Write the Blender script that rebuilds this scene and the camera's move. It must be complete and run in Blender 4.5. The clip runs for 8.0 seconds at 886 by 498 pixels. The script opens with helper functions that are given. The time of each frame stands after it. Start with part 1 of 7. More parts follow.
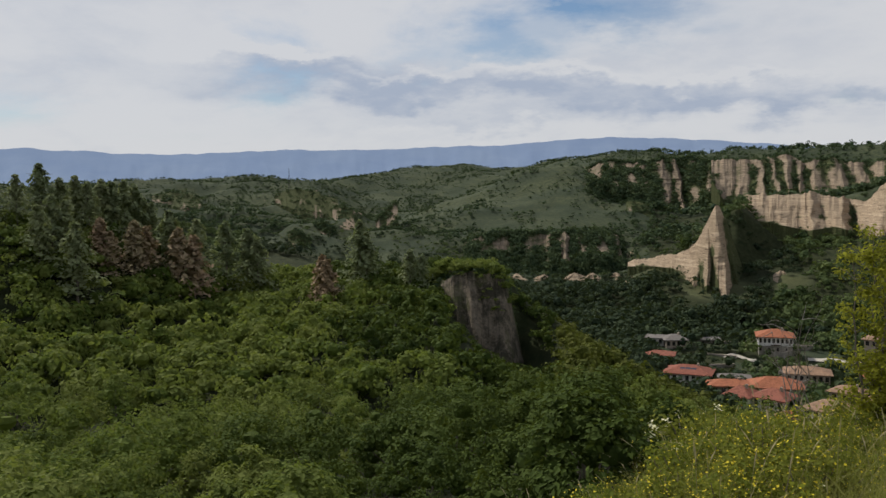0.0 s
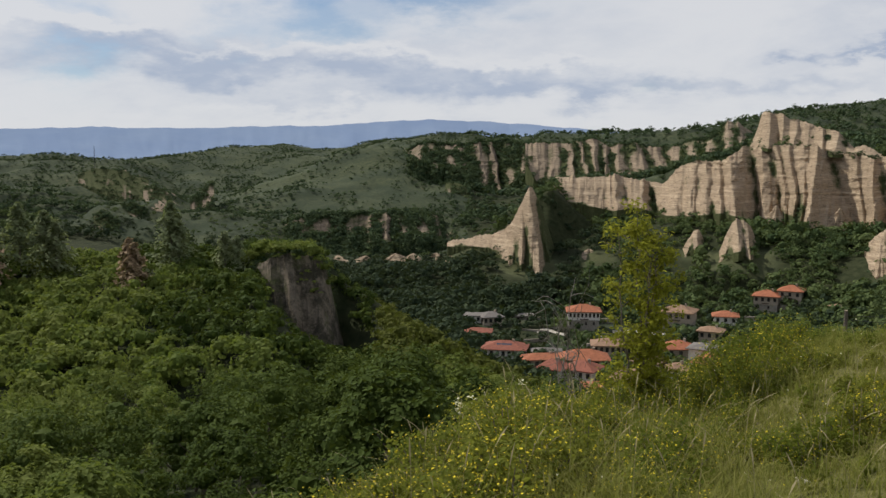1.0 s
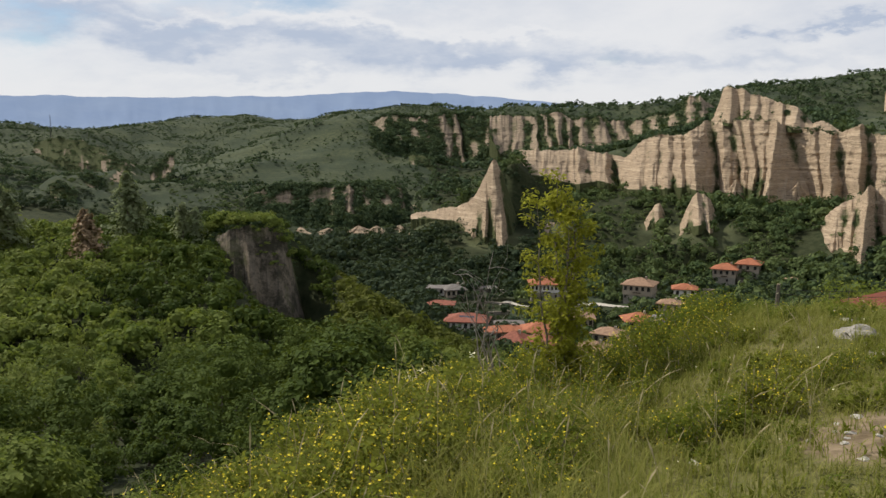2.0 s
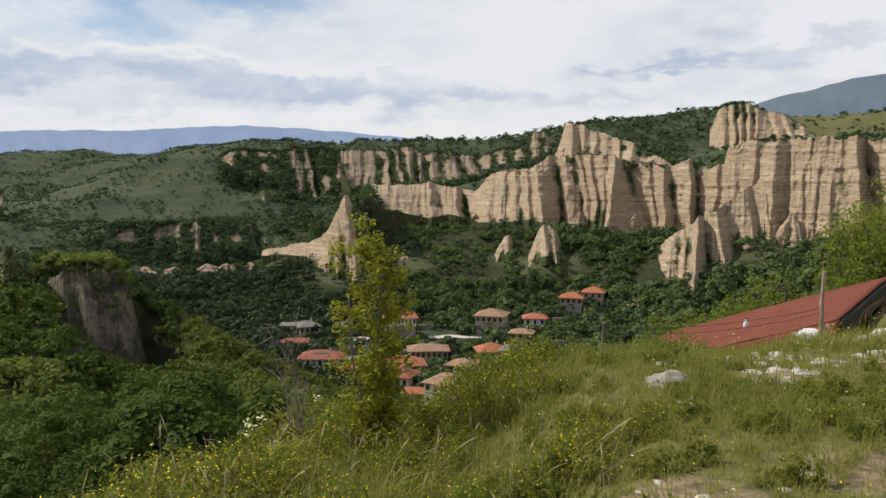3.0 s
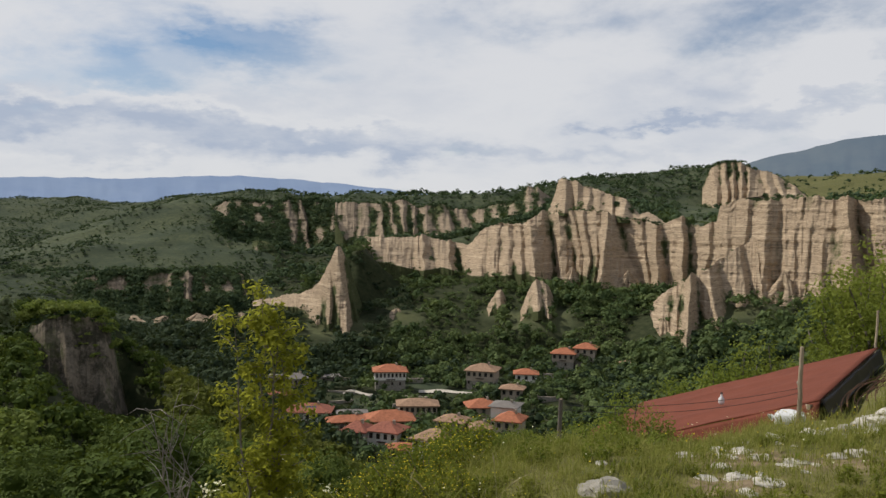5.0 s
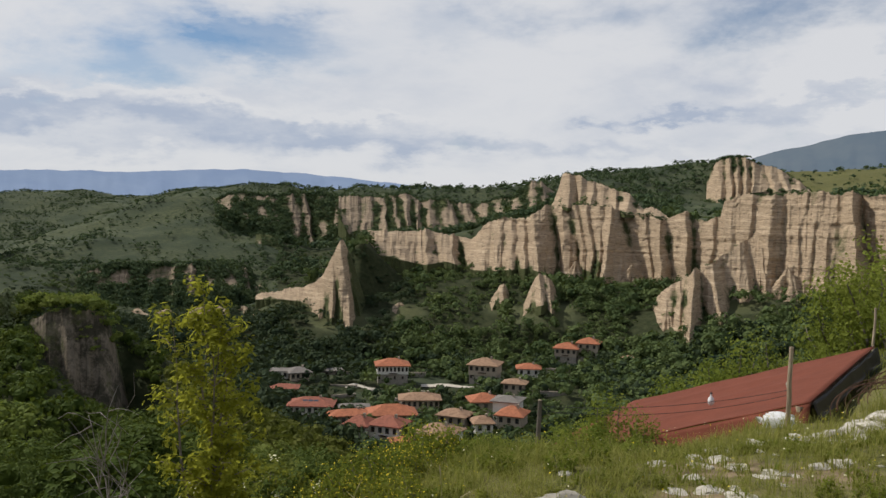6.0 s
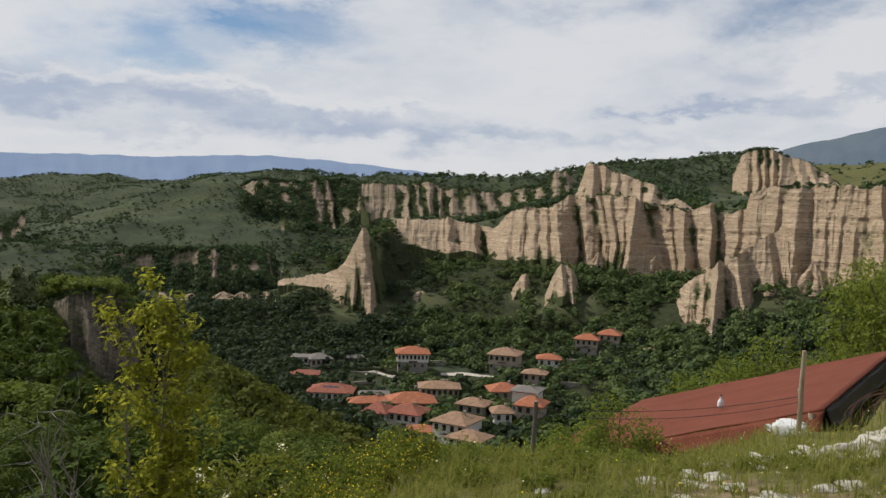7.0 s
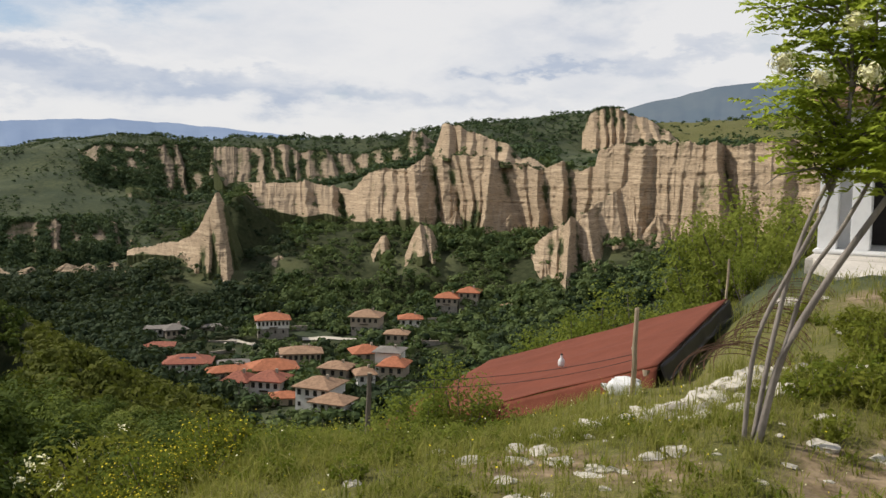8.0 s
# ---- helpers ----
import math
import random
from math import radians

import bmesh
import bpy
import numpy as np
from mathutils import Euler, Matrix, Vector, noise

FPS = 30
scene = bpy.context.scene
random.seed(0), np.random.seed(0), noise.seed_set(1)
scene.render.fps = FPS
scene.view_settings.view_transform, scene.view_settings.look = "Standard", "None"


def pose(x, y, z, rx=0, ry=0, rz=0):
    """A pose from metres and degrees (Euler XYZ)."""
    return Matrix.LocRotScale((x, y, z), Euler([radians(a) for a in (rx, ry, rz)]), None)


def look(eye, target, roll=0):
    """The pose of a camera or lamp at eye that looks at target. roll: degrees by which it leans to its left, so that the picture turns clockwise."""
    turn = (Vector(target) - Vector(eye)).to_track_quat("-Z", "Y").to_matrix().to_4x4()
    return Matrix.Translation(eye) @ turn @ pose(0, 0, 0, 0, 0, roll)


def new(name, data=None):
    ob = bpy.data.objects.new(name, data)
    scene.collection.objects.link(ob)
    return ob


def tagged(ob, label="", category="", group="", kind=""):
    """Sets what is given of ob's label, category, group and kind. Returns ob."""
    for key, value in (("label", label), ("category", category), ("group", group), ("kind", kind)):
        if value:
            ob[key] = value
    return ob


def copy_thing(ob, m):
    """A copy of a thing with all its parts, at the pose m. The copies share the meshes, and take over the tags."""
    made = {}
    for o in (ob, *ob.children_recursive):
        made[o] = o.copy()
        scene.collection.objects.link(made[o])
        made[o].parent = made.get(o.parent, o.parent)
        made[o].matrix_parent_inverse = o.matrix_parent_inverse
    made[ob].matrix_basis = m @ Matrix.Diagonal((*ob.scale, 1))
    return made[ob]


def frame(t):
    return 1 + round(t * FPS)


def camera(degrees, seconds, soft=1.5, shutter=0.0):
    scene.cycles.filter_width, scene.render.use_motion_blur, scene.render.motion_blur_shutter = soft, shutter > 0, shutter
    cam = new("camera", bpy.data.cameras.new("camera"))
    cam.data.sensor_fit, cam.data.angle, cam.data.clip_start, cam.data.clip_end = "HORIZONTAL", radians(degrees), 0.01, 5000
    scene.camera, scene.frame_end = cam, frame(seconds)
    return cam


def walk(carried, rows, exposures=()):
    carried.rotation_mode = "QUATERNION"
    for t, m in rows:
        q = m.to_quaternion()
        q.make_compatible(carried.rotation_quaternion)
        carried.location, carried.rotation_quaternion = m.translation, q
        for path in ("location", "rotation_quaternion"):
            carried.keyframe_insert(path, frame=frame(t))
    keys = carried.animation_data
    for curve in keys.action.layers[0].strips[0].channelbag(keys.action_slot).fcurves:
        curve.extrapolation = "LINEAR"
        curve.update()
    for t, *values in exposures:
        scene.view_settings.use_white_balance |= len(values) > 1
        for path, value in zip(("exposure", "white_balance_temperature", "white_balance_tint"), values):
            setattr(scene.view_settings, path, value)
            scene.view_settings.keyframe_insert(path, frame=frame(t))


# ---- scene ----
cam = camera(54.3, 8.0, 1.5)
PATH = [
    (0, (0.9, 0.927, 1.666), (0.893, 2.921, 1.51), -0.8),
    (0.5, (1.293, 1.25, 1.608), (1.629, 3.215, 1.444), 0.0),
    (1, (1.554, 1.53, 1.555), (1.953, 3.479, 1.352), -0.3),
    (1.2, (1.67, 1.6, 1.54), (2.061, 3.549, 1.322), -0.5),
    (2.3, (2.262, 1.834, 1.509), (2.8611, 3.718, 1.2063), 0.58),
    (2.5, (2.372, 1.939, 1.528), (3.0814, 3.7803, 1.202), 0.65),
    (3, (2.688, 2.133, 1.586), (3.4862, 3.9572, 1.3989), -0.04),
    (3.5, (3.014, 2.311, 1.672), (3.8059, 4.1431, 1.5441), 0.13),
    (4, (3.26, 2.573, 1.679), (4.1082, 4.3809, 1.5692), 0.33),
    (4.5, (3.412, 2.675, 1.709), (4.2819, 4.474, 1.6259), 0.54),
    (5, (3.743, 2.877, 1.659), (4.5567, 4.7028, 1.5942), 0.92),
    (5.2, (3.857, 2.936, 1.645), (4.652, 4.77, 1.571), 1.6),
    (6.3, (4.436, 3.28, 1.653), (5.244, 5.108, 1.574), 1.0),
    (6.5, (4.563, 3.376, 1.688), (5.3565, 5.2103, 1.6126), 1.92),
    (7, (4.789, 3.509, 1.673), (5.5464, 5.357, 1.5669), 1.89),
    (7.5, (5.053, 3.749, 1.687), (5.8912, 5.5587, 1.5381), 1.35),
    (8, (5.394, 3.916, 1.668), (6.4383, 5.6114, 1.4811), 0.84),
]
EXPOSURES = [(0.0, -0.22, 6250, 10), (1.0, -0.1, 6250, 10), (2.5, 0.16, 6400, 10), (3.0, 0.16, 6350, 10), (3.5, 0.0, 6300, 10), (5.0, -0.08, 6300, 10), (7.0, -0.08, 6300, 10), (7.5, 0.0, 6400, 10), (8.0, 0.14, 6500, 10)]
walk(cam, [(t, look(eye, target, roll)) for t, eye, target, roll in PATH], EXPOSURES)

# ---- light ----
SUN_BEARING, SUN_HEIGHT = -43.0, 46.0   # degrees: left of the view's first line, above the horizon


def world_and_sun():
    world = bpy.data.worlds.new("sky")
    scene.world = world
    world.use_nodes = True
    nt = world.node_tree
    nt.nodes.clear()
    N, L = nt.nodes.new, nt.links.new
    sky = N("ShaderNodeTexSky")
    sky.sky_type, sky.sun_disc = "NISHITA", False
    sky.sun_elevation, sky.sun_rotation = radians(SUN_HEIGHT), radians(SUN_BEARING)
    sky.air_density, sky.dust_density, sky.ozone_density = 1.0, 0.4, 4.0
    tc = N("ShaderNodeTexCoord")
    sep = N("ShaderNodeSeparateXYZ")
    L(tc.outputs["Generated"], sep.inputs[0])

    def math(op, a, b):
        n = N("ShaderNodeMath")
        n.operation = op
        for k, v in ((0, a), (1, b)):
            if isinstance(v, (int, float)):
                n.inputs[k].default_value = v
            else:
                L(v, n.inputs[k])
        return n.outputs[0]

    # a level cloud deck seen in perspective
    up = math("ADD", math("MAXIMUM", sep.outputs["Z"], 0.0), 0.30)
    comb = N("ShaderNodeCombineXYZ")
    L(math("DIVIDE", sep.outputs["X"], up), comb.inputs[0])
    L(math("DIVIDE", sep.outputs["Y"], up), comb.inputs[1])

    def cloud(scale, detail, rough, offset, lo, hi, stretch=1.0):
        mp = N("ShaderNodeMapping")
        mp.inputs["Location"].default_value = offset
        mp.inputs["Rotation"].default_value = (0, 0, radians(-12))
        mp.inputs["Scale"].default_value = (1.0, stretch, 1.0)
        L(comb.outputs[0], mp.inputs[0])
        t = N("ShaderNodeTexNoise")
        t.inputs["Scale"].default_value, t.inputs["Detail"].default_value = scale, detail
        t.inputs["Roughness"].default_value, t.inputs["Distortion"].default_value = rough, 0.25
        L(mp.outputs[0], t.inputs["Vector"])
        r = N("ShaderNodeMapRange")
        r.interpolation_type = "SMOOTHSTEP"
        r.inputs["From Min"].default_value, r.inputs["From Max"].default_value = lo, hi
        L(t.outputs["Fac"], r.inputs["Value"])
        return r.outputs[0]

    cover = cloud(1.3, 12.0, 0.6, (3.1, 1.7, 0.0), 0.20, 0.46, 1.0)
    under = cloud(2.1, 12.0, 0.6, (7.3, 4.1, 2.0), 0.46, 0.72, 1.0)
    # thin places, grey undersides and bright heads of the clouds: bearing, height, half width, half depth in degrees, strength
    thin_places = ((3.5, 9.0, 2.8, 1.2, 1.0), (11.9, 10.4, 4.3, 1.1, 1.0), (8.9, 11.6, 2.8, 1.0, 0.8), (45.5, 12.7, 6.1, 1.0, 0.8), (23.6, 12.2, 2.6, 1.2, 0.35), (-11.7, 5.9, 1.8, 0.9, 0.9), (-2.0, 8.5, 1.5, 1.0, 0.4))
    undersides = ((-2.0, 5.5, 4.1, 0.7, 0.7), (6.8, 5.8, 6.3, 1.1, 0.9), (14.9, 5.2, 5.5, 0.9, 0.8), (23.9, 4.4, 7.0, 0.6, 0.8), (40.0, 9.1, 3.2, 1.0, 0.55), (39.9, 6.6, 3.9, 0.3, 0.9), (33.7, 6.8, 1.0, 0.3, 0.8), (47.6, 7.4, 3.0, 0.7, 0.8), (-8.6, 6.8, 6.9, 1.0, 1.0), (34.9, 4.7, 5.3, 0.4, 0.35), (1.8, 3.9, 6.7, 0.4, 0.4))
    heads = ((47.2, 8.6, 2.9, 0.8, 1.0), (49.1, 5.9, 1.6, 0.5, 0.9), (-11.4, 8.2, 3.1, 0.4, 0.9), (-2.6, 6.6, 3.7, 0.3, 0.6), (8.5, 7.1, 5.0, 0.4, 0.5), (17.1, 6.4, 4.1, 0.3, 0.4))

    def wisp(scale, stretch, offset):
        mp = N("ShaderNodeMapping")
        mp.inputs["Location"].default_value = offset
        mp.inputs["Scale"].default_value = (1.0, 1.0, stretch)
        L(tc.outputs["Generated"], mp.inputs[0])
        t = N("ShaderNodeTexNoise")
        t.inputs["Scale"].default_value, t.inputs["Detail"].default_value, t.inputs["Roughness"].default_value = scale, 10.0, 0.62
        L(mp.outputs[0], t.inputs["Vector"])
        return math("SUBTRACT", t.outputs["Fac"], 0.5)

    bearing = math("MULTIPLY", math("ARCTAN2", sep.outputs["X"], sep.outputs["Y"]), 57.2958)
    height = math("MULTIPLY", math("ARCSINE", sep.outputs["Z"], 0.0), 57.2958)
    bearing = math("ADD", bearing, math("MULTIPLY", wisp(7.0, 3.0, (0, 0, 0)), 14.0))
    height = math("ADD", height, math("MULTIPLY", wisp(9.0, 2.5, (5, 2, 0)), 7.0))

    def patches(rows):
        total = 0.0
        for a, e, wa, we, k in rows:
            p = math("POWER", math("DIVIDE", math("SUBTRACT", bearing, a), wa * 1.25), 2.0)
            q = math("POWER", math("DIVIDE", math("SUBTRACT", height, e), we * 1.25), 2.0)
            soft = math("POWER", 2.0, math("MULTIPLY", math("ADD", p, q), -1.6))
            total = math("ADD", total, math("MULTIPLY", soft, k))
        return math("MINIMUM", total, 1.0)

    cover = math("MAXIMUM", math("SUBTRACT", cover, math("MULTIPLY", patches(thin_places), 0.75)), 0.0)
    grey = math("MULTIPLY", patches(undersides), math("ADD", 0.85, math("MULTIPLY", wisp(16.0, 3.0, (1, 7, 3)), 1.6)))
    under = math("MINIMUM", math("ADD", math("MULTIPLY", under, 0.35), grey), 1.0)
    bright = patches(heads)
    under = math("MAXIMUM", math("SUBTRACT", under, bright), 0.0)
    shade = N("ShaderNodeMix")
    shade.data_type = "RGBA"
    shade.inputs["A"].default_value = (9.3, 9.2, 9.2, 1)
    shade.inputs["B"].default_value = (5.5, 6.1, 7.3, 1)
    L(under, shade.inputs["Factor"])
    # the deck thins out overhead
    thin = N("ShaderNodeMapRange")
    thin.inputs["From Min"].default_value, thin.inputs["From Max"].default_value = 0.30, 0.65
    thin.inputs["To Min"].default_value, thin.inputs["To Max"].default_value = 0.94, 0.35
    L(sep.outputs["Z"], thin.inputs["Value"])
    mix = N("ShaderNodeMix")
    mix.data_type = "RGBA"
    L(math("MULTIPLY", math("MINIMUM", math("ADD", cover, bright), 1.0), thin.outputs[0]), mix.inputs["Factor"])
    L(sky.outputs[0], mix.inputs["A"])
    L(shade.outputs["Result"], mix.inputs["B"])
    bg = N("ShaderNodeBackground")
    bg.inputs["Strength"].default_value = 0.082
    L(mix.outputs["Result"], bg.inputs["Color"])
    out = N("ShaderNodeOutputWorld")
    L(bg.outputs[0], out.inputs[0])
    lamp = bpy.data.lights.new("sun", "SUN")
    lamp.energy, lamp.angle, lamp.color = 3.9, radians(0.8), (1.0, 0.93, 0.82)
    sun = new("sun", lamp)
    b, h = radians(SUN_BEARING), radians(SUN_HEIGHT)
    way = Vector((math_sin(b) * math_cos(h), math_cos(b) * math_cos(h), math_sin(h)))
    sun.matrix_world = look(way * 100, (0, 0, 0))


math_sin, math_cos = math.sin, math.cos
world_and_sun()

# ---- materials ----


class Nodes:
    """A material's node tree in short calls."""

    def __init__(self, name, rough=0.9, spec=0.2):
        self.mat = bpy.data.materials.new(name)
        self.mat.use_nodes = True
        self.nt = self.mat.node_tree
        self.bsdf = self.nt.nodes["Principled BSDF"]
        self.out = self.nt.nodes["Material Output"]
        self.bsdf.inputs["Roughness"].default_value = rough
        self.bsdf.inputs["Specular IOR Level"].default_value = spec

    def node(self, kind, **inputs):
        n = self.nt.nodes.new(kind)
        for k, v in inputs.items():
            self.put(v, n.inputs[k.replace("_", " ")])
        return n

    def put(self, v, socket):
        if isinstance(v, bpy.types.NodeSocket):
            self.nt.links.new(v, socket)
        else:
            socket.default_value = v

    def coord(self, scale=(1, 1, 1)):
        tc = self.node("ShaderNodeNewGeometry")
        mp = self.node("ShaderNodeMapping", Vector=tc.outputs["Position"])
        mp.inputs["Scale"].default_value = scale
        return mp.outputs[0]

    def noise(self, scale, detail=4, rough=0.55, vec=None, distort=0.0):
        n = self.node("ShaderNodeTexNoise", Vector=vec if vec else self.coord(), Scale=scale, Detail=detail, Roughness=rough, Distortion=distort)
        return n.outputs["Fac"]

    def ramp(self, fac, *stops):
        r = self.node("ShaderNodeValToRGB", Fac=fac)
        e = r.color_ramp.elements
        while len(e) < len(stops):
            e.new(0.5)
        for k, (p, c) in enumerate(stops):
            e[k].position, e[k].color = p, (*c, 1)
        return r.outputs["Color"]

    def mix(self, fac, a, b, blend="MIX"):
        m = self.node("ShaderNodeMix")
        m.data_type, m.blend_type = "RGBA", blend
        self.put(fac, m.inputs["Factor"])
        for k, v in (("A", a), ("B", b)):
            self.put((*v, 1) if isinstance(v, tuple) and len(v) == 3 else v, m.inputs[k])
        return m.outputs["Result"]

    def math(self, op, a, b=0.0):
        m = self.node("ShaderNodeMath")
        m.operation = op
        self.put(a, m.inputs[0])
        self.put(b, m.inputs[1])
        return m.outputs[0]

    def span(self, v, lo, hi, a=0.0, b=1.0):
        m = self.node("ShaderNodeMapRange", Value=v)
        m.inputs["From Min"].default_value, m.inputs["From Max"].default_value = lo, hi
        m.inputs["To Min"].default_value, m.inputs["To Max"].default_value = a, b
        return m.outputs[0]

    def attr(self, name):
        n = self.node("ShaderNodeAttribute")
        n.attribute_name = name
        return n.outputs["Fac"]

    def color(self, v):
        self.put((*v, 1) if isinstance(v, tuple) and len(v) == 3 else v, self.bsdf.inputs["Base Color"])
        return self

    def bump(self, height, strength=0.5, distance=0.05):
        b = self.node("ShaderNodeBump", Height=height, Strength=strength, Distance=distance)
        self.put(b.outputs["Normal"], self.bsdf.inputs["Normal"])
        return self


def mat_foliage(name, dark, light, warm, sheer=0.35, patch=0.08, shine=(0.16, 0.2, 0.02)):
    """Leaves: each leaf its own tone, patches of trees lighter and darker, light passing through."""
    m = Nodes(name, 0.75, 0.08)
    isl = m.node("ShaderNodeNewGeometry").outputs["Random Per Island"]
    obj = m.node("ShaderNodeObjectInfo").outputs["Random"]
    tree = m.math("FRACT", m.math("ADD", m.attr("tone"), obj))
    col = m.mix(m.span(isl, 0.0, 1.0, 0.15, 0.85), dark, light)
    col = m.mix(m.span(tree, 0.1, 1.0, 0.0, 0.75), col, warm)
    col = m.mix(m.span(m.noise(patch, 2), 0.3, 0.7, 0.0, 0.45), col, m.mix(isl, light, warm))
    m.color(col)
    tr = m.node("ShaderNodeBsdfTranslucent", Color=m.mix(0.5, col, shine))
    mx = m.node("ShaderNodeMixShader", Fac=sheer)
    m.nt.links.new(m.bsdf.outputs[0], mx.inputs[1])
    m.nt.links.new(tr.outputs[0], mx.inputs[2])
    m.nt.links.new(mx.outputs[0], m.out.inputs[0])
    return m.mat


def clay_color(m):
    """Pale sandstone clay in level beds with drip stains down the face."""
    beds = m.noise(0.75, 6, 0.7, m.coord((0.05, 0.05, 1.0)), 0.3)
    drip = m.noise(0.35, 5, 0.6, m.coord((1.0, 1.0, 0.06)))
    grain = m.noise(0.9, 6, 0.7)
    col = m.ramp(beds, (0.34, (0.21, 0.163, 0.112)), (0.44, (0.46, 0.35, 0.232)), (0.5, (0.27, 0.2, 0.132)), (0.56, (0.47, 0.36, 0.24)), (0.66, (0.55, 0.43, 0.30)))
    col = m.mix(m.span(drip, 0.4, 0.75, 0.0, 0.7), col, (0.30, 0.23, 0.156))
    col = m.mix(m.span(grain, 0.35, 0.75, 0.0, 0.4), col, (0.49, 0.38, 0.26))
    # short dark ledges and holes along the beds
    dash = m.noise(1.5, 5, 0.65, m.coord((0.16, 0.16, 1.0)), 0.2)
    col = m.mix(m.span(dash, 0.56, 0.66, 0.0, 0.75), col, (0.125, 0.09, 0.06))
    return col, m.math("ADD", beds, m.math("MULTIPLY", dash, -0.8)), grain


def mat_clay(name, shade=1.0):
    m = Nodes(name, 0.95, 0.1)
    col, beds, grain = clay_color(m)
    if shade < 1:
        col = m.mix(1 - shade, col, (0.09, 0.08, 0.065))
    moss = m.span(m.math("ADD", m.attr("moss"), m.math("MULTIPLY", m.noise(0.3, 6, 0.65), 0.9)), 0.82, 1.12)
    col = m.mix(moss, col, m.mix(m.noise(1.4, 4), (0.05, 0.065, 0.025), (0.10, 0.105, 0.045)))
    m.color(col)
    m.bump(m.math("ADD", m.math("MULTIPLY", beds, 1.4), grain), 0.8, 0.5)
    return m.mat


def mat_bluff(name):
    """Grey brown clay, plastered smooth by rain, with dark lichen in blotches and tufts of grass."""
    m = Nodes(name, 0.95, 0.1)
    big, fine, run = m.noise(0.28, 6, 0.65), m.noise(2.6, 6, 0.7), m.noise(0.9, 5, 0.6, m.coord((1.0, 1.0, 0.35)))
    col = m.mix(m.span(run, 0.35, 0.65), (0.14, 0.115, 0.085), (0.25, 0.205, 0.15))
    col = m.mix(m.span(fine, 0.4, 0.7, 0.0, 0.5), col, (0.10, 0.085, 0.062))
    col = m.mix(m.span(m.math("ADD", big, m.math("MULTIPLY", fine, 0.35)), 0.62, 0.76, 0.0, 0.9), col, (0.045, 0.042, 0.028))
    moss = m.span(m.math("ADD", m.attr("moss"), m.math("MULTIPLY", m.noise(0.8, 6, 0.65), 0.9)), 0.82, 1.12)
    m.color(m.mix(moss, col, m.mix(fine, (0.05, 0.06, 0.02), (0.09, 0.10, 0.035))))
    m.bump(m.math("ADD", run, m.math("MULTIPLY", fine, 0.5)), 0.7, 0.25)
    return m.mat


def mat_land():
    """Grass and scrub ground; bare clay where the 'clay' layer says so."""
    m = Nodes("hill_grass", 0.95, 0.1)
    n1, n2, n3 = m.noise(0.03, 5, 0.6), m.noise(0.4, 5, 0.65), m.noise(6.0, 4, 0.6)
    grass = m.mix(m.span(n1, 0.4, 0.6), (0.042, 0.056, 0.030), (0.092, 0.104, 0.050))
    grass = m.mix(m.span(n2, 0.4, 0.7), grass, (0.030, 0.044, 0.026))
    grass = m.mix(m.span(n3, 0.3, 0.7, 0.0, 0.4), grass, (0.078, 0.088, 0.052))
    field = m.mix(m.span(m.noise(0.9, 4, 0.6), 0.35, 0.65), (0.13, 0.135, 0.038), (0.25, 0.21, 0.082))
    n4 = m.noise(38.0, 4, 0.7)
    field = m.mix(m.span(n3, 0.3, 0.7, 0.0, 0.6), field, (0.10, 0.11, 0.03))
    field = m.mix(m.span(n4, 0.35, 0.65, 0.0, 0.75), field, (0.065, 0.068, 0.022))
    field = m.mix(m.span(m.noise(70.0, 3, 0.6), 0.55, 0.75, 0.0, 0.6), field, (0.30, 0.26, 0.13))
    grass = m.mix(m.attr("meadow"), grass, field)
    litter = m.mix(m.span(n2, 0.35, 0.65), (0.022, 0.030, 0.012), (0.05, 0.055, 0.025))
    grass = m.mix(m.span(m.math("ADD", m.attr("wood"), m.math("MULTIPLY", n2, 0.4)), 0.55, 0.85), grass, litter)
    soil = m.mix(m.span(n3, 0.35, 0.65), (0.13, 0.095, 0.055), (0.31, 0.235, 0.15))
    grass = m.mix(m.span(m.math("ADD", m.attr("soil"), m.math("MULTIPLY", n3, 0.5)), 0.45, 0.8), grass, soil)
    clay, beds, grain = clay_color(m)
    col = m.mix(m.span(m.math("ADD", m.attr("clay"), m.math("MULTIPLY", n2, 0.5)), 0.55, 0.75), grass, clay)
    m.color(col)
    m.bump(m.math("ADD", n2, m.math("MULTIPLY", n3, 0.15)), 0.5, 0.5)
    return m.mat


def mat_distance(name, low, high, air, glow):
    """Far mountains; the blue haze of the miles before them is put into base colour and glow."""
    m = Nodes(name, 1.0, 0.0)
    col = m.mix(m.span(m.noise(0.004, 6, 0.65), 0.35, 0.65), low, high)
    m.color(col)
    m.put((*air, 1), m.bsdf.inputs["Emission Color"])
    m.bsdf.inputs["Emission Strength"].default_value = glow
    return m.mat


def mat_plain(name, col, var=0.25, rough=0.85, scale=3.0, spec=0.2, bump=0.0, metal=0.0, coord=(1, 1, 1)):
    """One paint or cloth with grain at two scales."""
    m = Nodes(name, rough, spec)
    v = m.coord(coord)
    big, fine = m.noise(scale, 4, 0.6, v), m.noise(scale * 9, 4, 0.65, v)
    low = tuple(c * (1 - var) for c in col)
    high = tuple(min(1.0, c * (1 + var)) for c in col)
    f = m.math("ADD", m.math("MULTIPLY", big, 0.6), m.math("MULTIPLY", fine, 0.4))
    m.color(m.mix(m.span(f, 0.35, 0.65), low, high))
    m.bsdf.inputs["Metallic"].default_value = metal
    if bump:
        m.bump(fine, bump, 0.02)
    return m.mat


